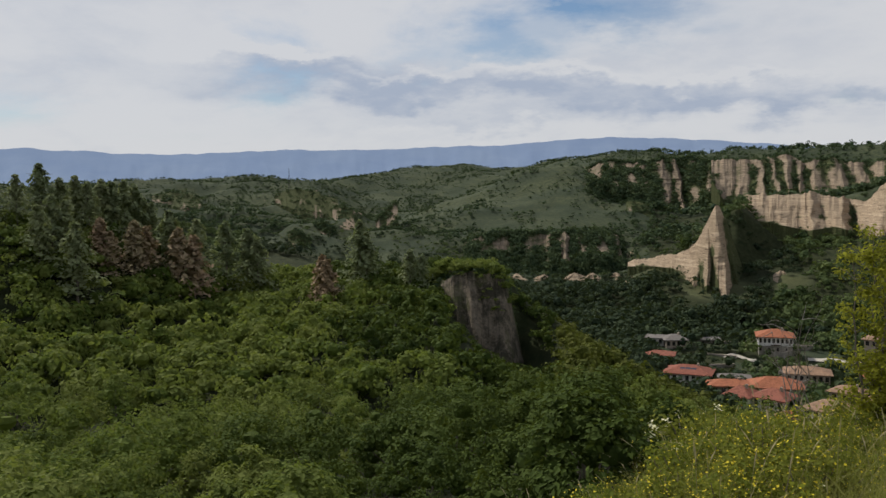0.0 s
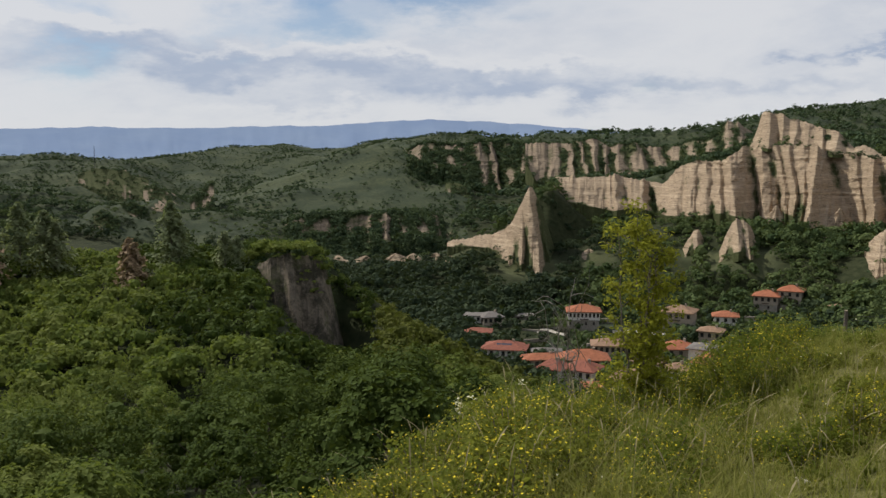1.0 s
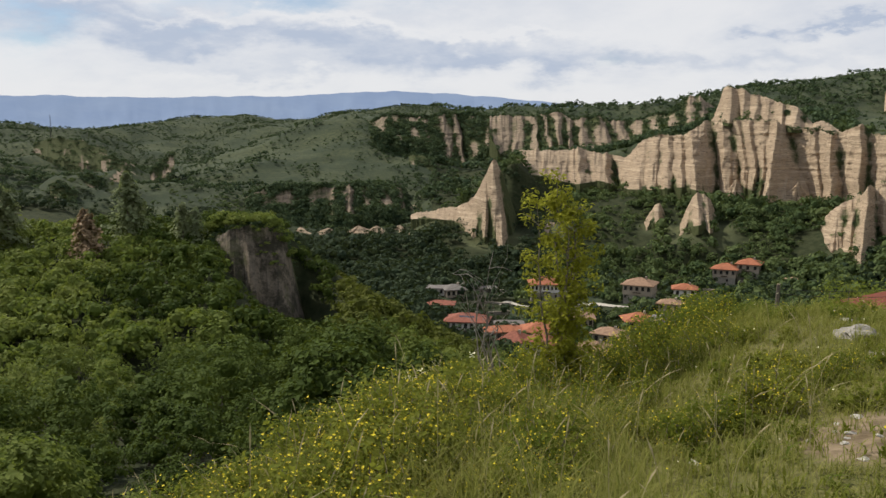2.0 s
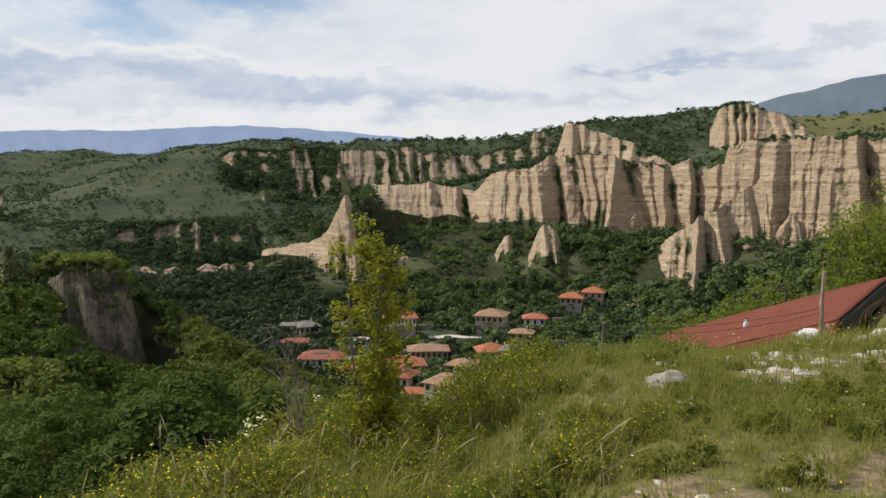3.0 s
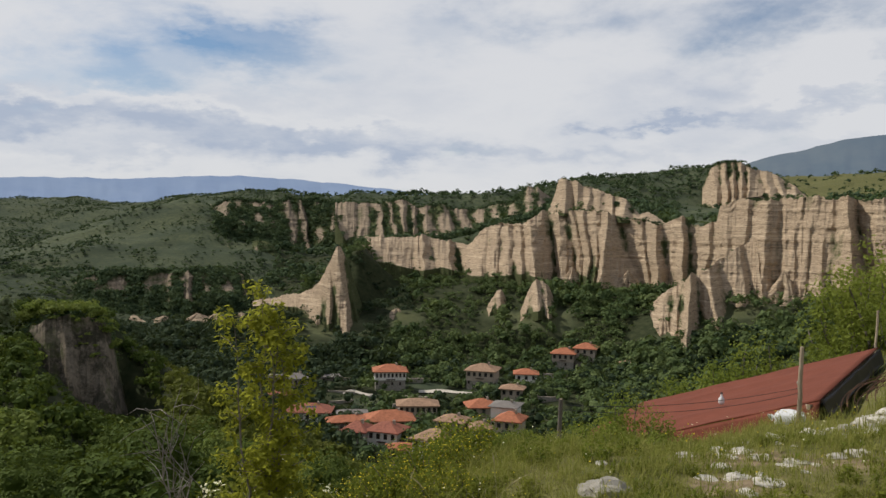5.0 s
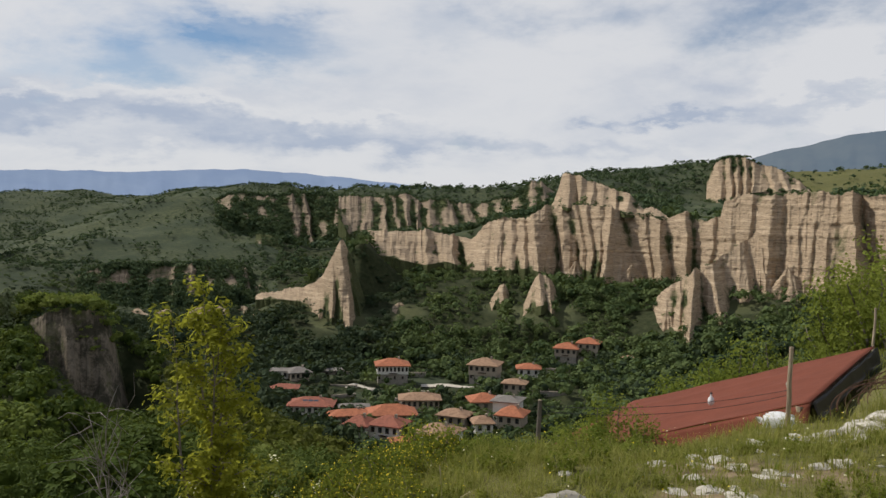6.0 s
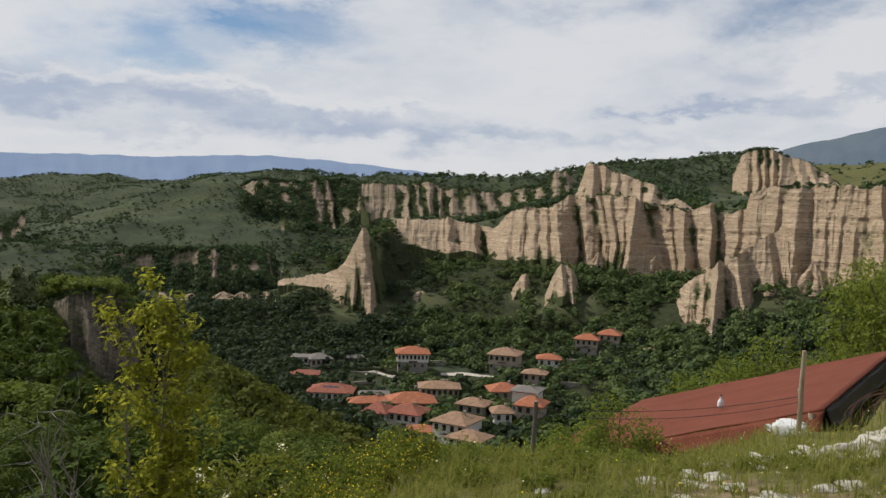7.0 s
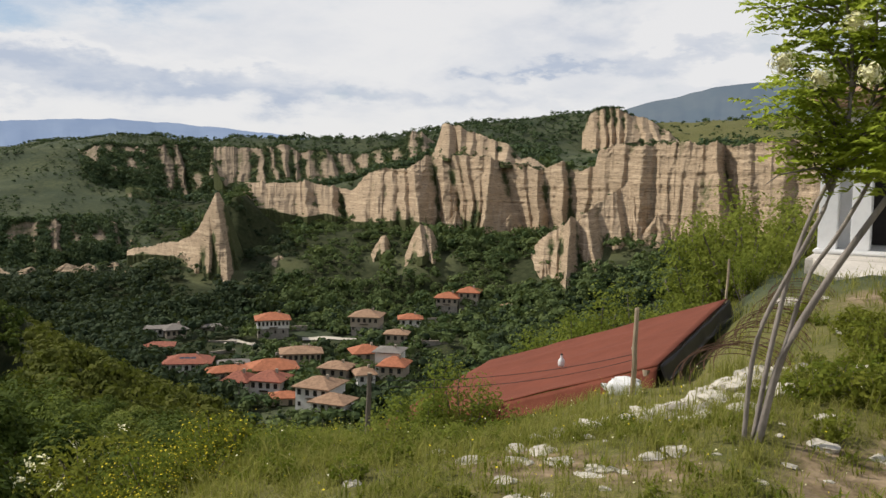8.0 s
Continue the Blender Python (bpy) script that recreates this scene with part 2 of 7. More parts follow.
CLAY, LAND = mat_clay("clay"), mat_land()
# the same clay, mixed towards a darker grey
SCAR_CLAY = mat_clay("darker_clay", 0.55)
GREYED_CLAY = mat_clay("greyed_clay", 0.66)
BLUFF_CLAY = mat_bluff("grey_clay")
# distance haze painted in: bluish base colours and a blue emission
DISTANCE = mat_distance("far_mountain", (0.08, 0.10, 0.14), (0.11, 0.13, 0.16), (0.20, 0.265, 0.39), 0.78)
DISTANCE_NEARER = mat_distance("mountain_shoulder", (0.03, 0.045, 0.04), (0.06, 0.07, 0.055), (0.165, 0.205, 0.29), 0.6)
# greens pushed towards blue to carry the haze over the far hills
LEAF_FAR = mat_foliage("woodland_leaf", (0.014, 0.028, 0.017), (0.050, 0.085, 0.042), (0.118, 0.155, 0.068), 0.15, 0.02)
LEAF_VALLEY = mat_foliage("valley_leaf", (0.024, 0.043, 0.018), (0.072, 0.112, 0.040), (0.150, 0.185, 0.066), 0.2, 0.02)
# far leaf darkened to carry the shade over the valley's left part
LEAF_FAR_SHADED = mat_foliage("shaded_valley_leaf", (0.012, 0.023, 0.013), (0.033, 0.053, 0.027), (0.058, 0.078, 0.034), 0.12, 0.02)
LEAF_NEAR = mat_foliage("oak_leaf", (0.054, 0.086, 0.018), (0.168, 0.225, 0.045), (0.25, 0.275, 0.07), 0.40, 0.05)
# oak leaf darkened: darker trees, and the hollow's shade put into the colour
LEAF_SHADED = mat_foliage("shaded_oak_leaf", (0.014, 0.027, 0.006), (0.072, 0.108, 0.018), (0.085, 0.115, 0.022), 0.2, 0.05)
# scrub leaf made pale: sunlight on the spur put into the colour
LEAF_SUNLIT = mat_foliage("sunlit_scrub_leaf", (0.046, 0.060, 0.012), (0.108, 0.124, 0.022), (0.142, 0.146, 0.031), 0.25, 0.05)
LEAF_PINE = mat_foliage("pine_needle", (0.13, 0.165, 0.085), (0.27, 0.31, 0.155), (0.31, 0.33, 0.16), 0.3)
LEAF_RUST = mat_foliage("dead_needle", (0.27, 0.195, 0.125), (0.42, 0.28, 0.175), (0.32, 0.28, 0.16), 0.15)
LEAF_ASH = mat_foliage("ash_leaf", (0.10, 0.15, 0.015), (0.26, 0.33, 0.035), (0.30, 0.33, 0.045), 0.62, 0.08, (0.55, 0.66, 0.10))
LEAF_HEDGE = mat_foliage("hedge_leaf", (0.065, 0.10, 0.016), (0.19, 0.235, 0.036), (0.25, 0.27, 0.05), 0.42, 0.2, (0.24, 0.28, 0.04))
LEAF_YELLOW = mat_foliage("sapling_leaf", (0.10, 0.125, 0.013), (0.23, 0.25, 0.027), (0.30, 0.28, 0.03), 0.55, 0.08, (0.5, 0.5, 0.06))
GRASS = mat_foliage("grass_blade", (0.065, 0.088, 0.014), (0.235, 0.26, 0.046), (0.37, 0.33, 0.115), 0.45, 0.5, (0.32, 0.34, 0.06))
PETAL_YELLOW = mat_plain("yellow_petal", (0.62, 0.50, 0.02), 0.2, 0.7)
PETAL_WHITE = mat_plain("cream_blossom", (0.74, 0.71, 0.44), 0.15, 0.8)
BARK = mat_plain("bark", (0.17, 0.145, 0.12), 0.4, 0.95, 4.0, 0.1, 0.6, 0, (1, 1, 0.25))
BARK_GREY = mat_plain("ash_bark", (0.24, 0.21, 0.185), 0.3, 0.9, 6.0, 0.2, 0.5, 0, (1, 1, 0.3))

# ---- helpers for building ----
rng = np.random.default_rng(7)


def lattice(ix, iy, seed):
    h = (ix.astype(np.int64) * 374761393 + iy.astype(np.int64) * 668265263 + seed * 974711) & 0x7FFFFFFF
    h = ((h ^ (h >> 13)) * 1274126177) & 0x7FFFFFFF
    return ((h ^ (h >> 16)) & 0xFFFFF) / 0xFFFFF


def value_noise(x, y, seed=0):
    x, y = np.asarray(x, float), np.asarray(y, float)
    ix, iy = np.floor(x), np.floor(y)
    fx, fy = x - ix, y - iy
    fx, fy = fx * fx * (3 - 2 * fx), fy * fy * (3 - 2 * fy)
    a, b = lattice(ix, iy, seed), lattice(ix + 1, iy, seed)
    c, d = lattice(ix, iy + 1, seed), lattice(ix + 1, iy + 1, seed)
    return (a * (1 - fx) + b * fx) * (1 - fy) + (c * (1 - fx) + d * fx) * fy


def fbm(x, y, octaves=4, seed=0):
    """Cloudy noise from -1 to 1."""
    total, amp, norm = 0.0, 1.0, 0.0
    for k in range(octaves):
        total = total + amp * (value_noise(x * 2**k, y * 2**k, seed + k * 17) * 2 - 1)
        norm, amp = norm + amp, amp * 0.5
    return total / norm


def mesh_of(name, verts, faces, material, smooth=False, **layers):
    """A mesh from vertex rows and equal-sided faces, with float layers on its points."""
    verts, faces = np.asarray(verts, np.float32), np.asarray(faces, np.int32)
    me = bpy.data.meshes.new(name)
    me.vertices.add(len(verts))
    me.vertices.foreach_set("co", verts.ravel())
    n, k = faces.shape
    me.loops.add(n * k)
    me.loops.foreach_set("vertex_index", faces.ravel())
    me.polygons.add(n)
    me.polygons.foreach_set("loop_start", np.arange(0, n * k, k, dtype=np.int32))
    me.polygons.foreach_set("loop_total", np.full(n, k, np.int32))
    me.polygons.foreach_set("use_smooth", np.full(n, smooth))
    for key, values in layers.items():
        me.attributes.new(key, "FLOAT", "POINT").data.foreach_set("value", np.asarray(values, np.float32))
    me.materials.append(material)
    me.update(calc_edges=True)
    return me


def grid_faces(rows, cols):
    a = (np.arange(rows - 1)[:, None] * cols + np.arange(cols - 1)[None]).ravel()
    return np.stack([a, a + 1, a + cols + 1, a + cols], 1)


LOOKOUT = (3.3, 2.6, 1.65)
CONES = ((17.2, 408, 19, -49.0), (13.8, 444, 12, -41.7), (30.6, 404, 19, -41.5), (21.5, 414, 13, -52.4), (27.6, 418, 10, -42.8), (40.1, 374, 17, -46.9), (43.3, 402, 16, -36.6))   # grassy feet of the spires: bearing, distance, radius, height


def spot(bearing, far):
    """Plan place by compass bearing (degrees, clockwise from +y) and metres from the lookout."""
    b = np.radians(bearing)
    return LOOKOUT[0] + far * np.sin(b), LOOKOUT[1] + far * np.cos(b)


# ---- the land: lines along which it changes, by bearing: distance and height ----
LINES = (
    ("path", (-180, 180), (1.0, 1.0), (0.0, 0.0)),
    ("brow", (-180, -60, -27, -14, -3, 8, 15, 22, 26, 30, 36, 42, 50, 60, 90, 180), (8, 2.6, 2.8, 3.3, 4.5, 5.7, 6.6, 7.6, 8.2, 8.4, 7.4, 7.0, 7.0, 9, 20, 8),
     (0.3, -0.3, -0.4, -0.45, -0.5, -0.74, -0.93, -0.9, -0.7, -0.42, -0.14, -0.07, -0.04, -0.1, 0, 0.3)),
    ("bank", (-180, -60, -27, -14, -3, 3, 8, 15, 22, 30, 36, 42, 46, 50, 53, 58, 64, 90, 180), (30, 25, 26, 26, 26, 25, 25, 25, 25, 22, 16, 12.6, 12.2, 12.6, 14, 18, 20, 50, 30),
     (2, -9, -14, -14, -13, -11, -8.4, -7.4, -8.2, -6.6, -3.0, -1.25, -0.82, -0.8, -0.45, -0.15, -0.05, -2, 2)),
    ("terrace", (-180, -60, -27, -3, 8, 15, 22, 30, 36, 42, 46, 50, 53, 58, 64, 90, 180), (34, 30, 30, 30, 30, 30, 30, 29, 26, 21, 19.5, 19.5, 21, 27, 29, 60, 34),
     (2.3, -10, -15, -14.5, -10.3, -9.6, -10.8, -10.4, -7.4, -3.6, -2.4, -1.3, -0.4, 0.0, 0.05, -3, 2.3)),
    ("hollow", (-180, -60, -14, -3, 8, 15, 22, 30, 40, 50, 60, 90, 180), (80, 78, 80, 80, 78, 76, 74, 70, 75, 80, 90, 120, 80),
     (8, -20, -24, -25, -24.5, -25, -27, -27, -26, -24, -22, -15, 8)),
    ("bluff_foot", (-180, -60, -27, -14, -5, -2.2, 0, 1.3, 3.6, 4.8, 6.4, 8, 11.5, 15, 17, 22, 30, 60, 90, 180), (95, 110, 112, 125, 130, 138, 138, 138, 138, 128, 122, 120, 119, 118, 117, 112, 110, 120, 150, 95),
     (9, -16, -17, -20.5, -19, -18, -21.5, -25.5, -29, -31, -26, -23.5, -27, -30.2, -32, -37.5, -40, -34, -20, 9)),
    ("spur", (-180, -60, -35, -27, -23, -20, -17.5, -14, -4, -1.5, 2.7, 3.8, 4.8, 6.6, 8, 15, 22, 30, 40, 50, 60, 90, 180), (120, 130, 135, 140, 145, 150, 155, 165, 155, 149, 148, 148, 148, 146, 144, 140, 140, 140, 140, 145, 150, 170, 120),
     (12, -2, -2, -3.5, -6, -9, -14, -17, -15.5, -13.6, -13.4, -18, -20.5, -23, -27, -38, -45.5, -50, -46, -45, -42, -25, 12)),
    ("near_bottom", (-180, -30, -3, 3, 8, 15, 30, 40, 50, 90, 180), (200, 200, 195, 180, 180, 180, 195, 225, 220, 220, 200),
     (12, -50, -50, -52, -56, -62, -62, -60, -56, -40, 12)),
    ("far_bottom", (-180, -30, -14, -3, 3, 8, 15, 22, 30, 40, 50, 90, 180), (280, 260, 270, 280, 300, 330, 345, 362, 366, 330, 280, 270, 280),
     (12, -50, -50, -55, -58, -60, -61, -61, -60, -56, -52, -40, 12)),
    ("footslope", (-180, -27, -3, 3, 5, 11, 15, 22, 30, 40, 50, 60, 90, 180), (400, 400, 440, 480, 496, 496, 430, 430, 425, 400, 370, 350, 350, 400),
     (12, -33, -38, -46, -50, -50, -46, -43, -40, -39, -37, -35, -20, 12)),
    ("scarp", (-180, -27, -3, 3, 5, 11, 14, 19, 22, 30, 40, 50, 60, 90, 180), (480, 480, 520, 530, 528, 528, 520, 500, 465, 445, 412, 379, 360, 365, 480),
     (12, -23, -27, -31, -33, -33, -37, -35, -34, -34, -33.5, -34, -32, -10, 12)),
    ("cliff_foot", (-180, -27, -12, -5.4, -3, 0, 4, 8, 9.5, 15, 19, 22, 30, 36, 40, 50, 60, 90, 180), (560, 560, 590, 600, 605, 615, 630, 635, 635, 610, 575, 530, 497, 473, 458, 422, 406, 400, 560),
     (12, -13, -20, -36, -31, -24, -12, -7, -7, -24, -20, -24, -31, -38, -32, -34, -33, 0, 12)),
    ("cliff_top", (-180, -27, -12, -7.5, -5.4, -3.7, -2.2, -0.7, 0.9, 2.5, 4.2, 5.9, 7.6, 8.8, 9.5, 15, 19, 22, 27, 30, 31.8, 34, 36, 38, 41, 42, 50, 60, 90, 180),
     (640, 640, 680, 690, 690, 690, 690, 690, 690, 690, 690, 690, 690, 690, 700, 700, 605, 556, 514, 503, 497, 488, 481, 476, 474, 472, 446, 430, 440, 640),
     (12, -6, -10, -20, -33, -29.5, -23, -14.7, -9.3, -1.3, 7.4, 10.6, 12, 10, -17, -19, -15, -14, -4, 2, 6.5, 6.5, 3, -3, 0, 7, 10, 11, 8, 12)),
    ("shelf", (-180, -27, -12, -5.4, -0.7, 4.2, 7.6, 8.8, 9.5, 13, 15, 18.5, 20, 26, 29.5, 34, 38, 41, 45.5, 48, 60, 90, 180), (700, 680, 780, 800, 800, 790, 770, 740, 720, 715, 712, 680, 676, 672, 660, 640, 740, 778, 772, 700, 650, 600, 700),
     (12, -2, -6, -26, -28, -8, 4, 6, -12, -17, -19, -18, -16, -16, 2, 20, 18, 17, 20, 20, 20, 12, 12)),
    ("skyline", (-180, -40, -21, -16.6, -12.8, -7.7, -5.1, -1.8, 0.3, 4.2, 7.9, 10.8, 13.6, 15.2, 18, 22.5, 27, 29.5, 33.9, 38.5, 42.5, 44.3, 47, 52, 70, 180),
     (800, 800, 850, 900, 900, 950, 1000, 1050, 1100, 1050, 950, 900, 880, 900, 800, 760, 740, 760, 820, 900, 830, 900, 1000, 1000, 1000, 800),
     (12, 4, 1, 2.5, 6, 3.5, 9, 19, 25, 15, 22, 28.5, 28, 23.5, 26.5, 25, 26, 30, 43, 57, 56, 48, 55, 62, 50, 12)),
    ("back", (-180, 180), (1500, 1500), (-20, -20)),
    ("plain", (-180, 180), (2400, 2400), (-60, -60)),
    ("horizon", (-180, 180), (4900, 4900), (-60, -60)),
)


def line(name, bearing):
    for n, b, d, z in LINES:
        if n == name:
            return np.interp(bearing, b, d), np.interp(bearing, b, z)


def land_height(x, y, rough=True):
    """The height of the open ground."""
    x, y = np.asarray(x, float), np.asarray(y, float)
    dx, dy = x - LOOKOUT[0], y - LOOKOUT[1]
    far, bearing = np.hypot(dx, dy), np.degrees(np.arctan2(dx, dy))
    wobble = bearing + fbm(x / 60, y / 60, 2, 5) * np.clip(far - 60, 0, 200) / 200 * 1.5
    d0, z = np.zeros_like(far), np.zeros_like(far)
    z0 = np.zeros_like(far)
    for name, b, d, h in LINES:
        d1, z1 = np.interp(wobble, b, d), np.interp(wobble, b, h)
        f = np.clip((far - d0) / np.maximum(d1 - d0, 1e-6), 0, 1)
        s = f * 0.55 + 0.45 * f * f * (3 - 2 * f)
        z = np.where(far >= d0, z0 + (z1 - z0) * s, z)
        d0, z0 = d1, z1
    if rough:
        z = z + fbm(x / 45, y / 45, 4, 11) * np.clip((far - 40) / 400, 0, 1) * 4.5
        z = z + fbm(x / 1.7, y / 1.7, 4, 3) * 0.10 * np.clip(far / 6, 0.2, 1.5)
        # grown-over ridges that run from the cliffs out to the spires
        for b0, b1, d1, d2, top in ((18.2, 19.6, 452, 575, -13.5), (30.4, 31.2, 440, 485, -30), (42.0, 42.6, 412, 440, -26)):
            off = np.abs(bearing - np.interp(far, (d1, d2), (b0, b1))) * far * np.pi / 180
            crest = top - 0.85 * off + 2.5 * fbm(x / 14, y / 14, 3, 19) - 1.2 * np.clip(d1 + 20 - far, 0, 60)
            z = np.where((far > d1 - 15) & (far < d2) & (off < 60), np.maximum(z, crest), z)
        for cb, cd, cr, top in CONES:
            cx, cy = spot(cb, cd)
            off = np.hypot(x - cx, y - cy)
            z = np.where(off < 60, np.maximum(z, top - 0.35 * np.clip(off - 0.3 * cr, 0, None) - 0.012 * off * off + 1.2 * fbm(x / 9, y / 9, 3, 23)), z)
        # gullies down the far hill
        hills = np.clip((far - 400) / 90, 0, 1) * np.clip((1020 - far) / 120, 0, 1) * np.clip((14 - bearing) / 4, 0, 1) * np.interp(bearing, (-7, -4, 9, 12), (1.0, 0.22, 0.22, 0.5))
        z = z + hills * (6 - 30 * np.abs(fbm(x / 120 + 0.25 * fbm(x / 40, y / 40, 2, 30), y / 120, 4, 29)))
    return z


def build_land():
    seen = np.arange(-33, 66, 0.28)
    rest = np.arange(66, 327, 2.9)
    bearings = np.concatenate([seen, rest, [327.0]])
    steps = np.concatenate([[0.05], np.geomspace(0.5, 60, 110), np.geomspace(60.9, 425, 120), np.geomspace(429, 1150, 150), np.geomspace(1200, 4900, 16)])
    B, D = np.meshgrid(bearings, steps)
    B = (B + 180) % 360 - 180
    X, Y = spot(B, D)
    Z = land_height(X, Y)
    fall = np.hypot(np.gradient(Z, axis=0) / (np.gradient(D, axis=0) + 1e-6), np.gradient(Z, axis=1) / (D * 0.2 * np.pi / 180 + 1e-6))
    scar = np.clip(fall * 1.1 - 0.85 + fbm(X / 22, Y / 22, 3, 43) * 0.7, 0, 1) * ((D > 420) & (B < 16) & (B > -32))
    worn = 0 * X
    for wx, wy, wr in ((5.3, 5.35, 0.5), (9.9, 6.6, 0.6), (10.75, 7.05, 0.42), (9.05, 7.5, 0.5), (8.7, 8.2, 0.55), (7.9, 7.4, 0.35), (10.3, 6.9, 0.5), (11.9, 6.4, 0.8), (6.6, 5.3, 0.4), (17.5, 10.5, 1.6), (13, 8.0, 0.7)):
        worn = np.maximum(worn, np.clip(1.3 - np.hypot(X - wx, Y - wy) / wr, 0, 1) * np.clip(0.75 + 0.8 * fbm(X * 1.5, Y * 1.5, 3, 77), 0, 1))
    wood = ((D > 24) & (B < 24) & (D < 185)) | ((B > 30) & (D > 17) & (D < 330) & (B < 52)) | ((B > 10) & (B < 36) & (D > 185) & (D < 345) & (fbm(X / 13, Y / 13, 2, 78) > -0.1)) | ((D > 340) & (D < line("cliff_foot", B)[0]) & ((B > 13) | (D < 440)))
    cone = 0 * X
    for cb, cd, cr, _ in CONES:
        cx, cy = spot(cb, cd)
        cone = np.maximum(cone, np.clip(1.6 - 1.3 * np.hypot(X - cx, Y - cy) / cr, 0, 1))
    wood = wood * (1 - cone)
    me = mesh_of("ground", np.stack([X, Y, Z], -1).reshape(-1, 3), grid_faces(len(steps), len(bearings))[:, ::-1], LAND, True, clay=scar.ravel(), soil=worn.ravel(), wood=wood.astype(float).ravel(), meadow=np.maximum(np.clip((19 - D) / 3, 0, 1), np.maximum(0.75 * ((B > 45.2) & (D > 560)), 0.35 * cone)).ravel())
    tagged(new("ground", me), "rough hillside grass falling to a wooded valley", "ground", kind="structure")


build_land()


def build_mountains():
    def ridge(name, bearings, heights, far, label, material):
        b = np.arange(bearings[0], bearings[-1] + 0.01, 0.12)
        crest = np.interp(b, bearings, heights) + fbm(b / 1.6, b * 0, 4, 9) * 9
        k = np.linspace(0, 1, 12)
        B, K = np.meshgrid(b, k)
        X, Y = spot(B, far - 900 * (1 - K))
        Z = -70 + (crest[None] + 70) * (K ** 1.2) + fbm(B / 0.8, K * 5, 4, 31) * 26 * K * (1 - K) * 4
        me = mesh_of(name, np.stack([X, Y, Z], -1).reshape(-1, 3), grid_faces(len(k), len(b))[:, ::-1], material, True)
        tagged(new(name, me), label, "mountain", kind="structure")

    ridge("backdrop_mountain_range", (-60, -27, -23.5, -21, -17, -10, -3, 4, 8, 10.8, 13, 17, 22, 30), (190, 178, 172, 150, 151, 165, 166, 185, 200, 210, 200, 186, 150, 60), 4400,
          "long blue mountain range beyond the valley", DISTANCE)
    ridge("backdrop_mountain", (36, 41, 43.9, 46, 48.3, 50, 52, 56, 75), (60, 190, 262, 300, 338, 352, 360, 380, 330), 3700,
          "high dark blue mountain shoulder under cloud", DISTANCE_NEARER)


build_mountains()

# ---- cliffs ----


LEDGES = []   # footholds of shrubs on the cliffs


def build_cliff(name, label, crest, foot, cells=0.9, spur=16.0, depth=7.0, seed=0, moss=0.25, flute=4.5, jag=1.0, material=None, shrubs=0, bush=1.0, veil=0.7):
    """A clay wall from its crest line down to its foot line (bearing, distance, height): spurs and gullies that widen downwards, level beds."""
    cb, cd, cz = np.array(crest).T
    fb, fd, fz = np.array(foot).T
    b = np.linspace(cb[0], cb[-1], 400)
    px, py = spot(b, np.interp(b, cb, cd))
    run = np.concatenate([[0], np.cumsum(np.hypot(np.diff(px), np.diff(py)))])
    s = np.arange(0, run[-1], cells)
    b = np.interp(s, run, b)
    tx, ty = spot(b, np.interp(b, cb, cd))
    fx, fy = spot(b, np.interp(b, fb, fd))
    tz, bz = np.interp(b, cb, cz), np.interp(b, fb, fz)
    rows = max(8, int((tz - bz).max() / cells))
    v = np.linspace(0, 1, rows)
    S, V = np.meshgrid(s, v)
    r = np.random.default_rng(seed)
    # spurs: sharp tents of very uneven width; their height above the gullies grows downwards
    spread = np.zeros_like(S)
    bend = S + 0.10 * spur * fbm(S / (0.9 * spur), V * 0.8 + seed, 3, seed + 2)
    # buttresses first, then small flutes on them: each starts at a point and widens downwards
    for pitch, part_of, high in ((spur, 1.0, 0.45), (spur * 0.38, 0.34, 0.6), (spur * 0.12, 0.07, 0.7)):
        layer, at = np.zeros_like(S), 0.0
        while at < s[-1]:
            w, a = pitch * np.exp(r.normal(-0.2, 0.5)), r.uniform(0.5, 1.0) * (1.5 if r.uniform() < 0.25 else 1.0)
            top = r.uniform(-0.45, high)
            lean = r.normal(0, 0.5) * pitch
            left, right = w * r.uniform(0.3, 0.7), w * r.uniform(0.3, 0.7)
            off = bend - at - lean * V
            tent = np.clip(1 - np.where(off < 0, -off / left, off / right) / (0.16 + 1.0 * np.clip(V - top, 0, 1.2)), 0, 1)
            layer = np.maximum(layer, a * np.sqrt(min(w / pitch, 1.4)) * tent * np.clip((V - top) / (0.95 - top), 0, 1.1))
            at += w * r.uniform(0.5, 0.9)
        spread = spread + layer * part_of
    rib = 1 - 1.7 * np.abs(fbm(bend / flute, V * 0.5 + seed, 4, seed + 1))
    fine = fbm(S / 1.6, V * rows * cells / 1.6, 3, seed + 5)
    nx, ny = fx - tx, fy - ty
    nn = np.hypot(nx, ny) + 1e-6
    lean = V ** 1.25
    out = depth * (spread - 0.35) + (rib - 0.6) * depth * 0.09 * np.clip(V * 3, 0.3, 1) + fine * 0.04 * cells * 10
    # harder beds stand out as ledges
    level = tz[None] + (bz - tz)[None] * V
    out = out + 0.15 * depth ** 0.8 * (value_noise(level / 1.9 + 0.15 * fbm(S / 30, V, 2, 8), S / 40, seed + 9) - 0.5)
    X = tx[None] + nx[None] * lean + nx[None] / nn[None] * out
    Y = ty[None] + ny[None] * lean + ny[None] / nn[None] * out
    notch = (fbm(s / 7, s * 0, 4, seed + 3) * 2.4 + 1.6 * np.abs(fbm(s / 3.1, s * 0 + 5, 3, seed + 13)) + (spread[rows // 2] - 0.5) * 3.0) * jag
    Z = level + notch[None] * (1 - V) ** 2
    # the top turns back onto the plateau
    back = np.stack([X[0] - nx / nn * 14, Y[0] - ny / nn * 14, Z[0] - 2.5], -1)
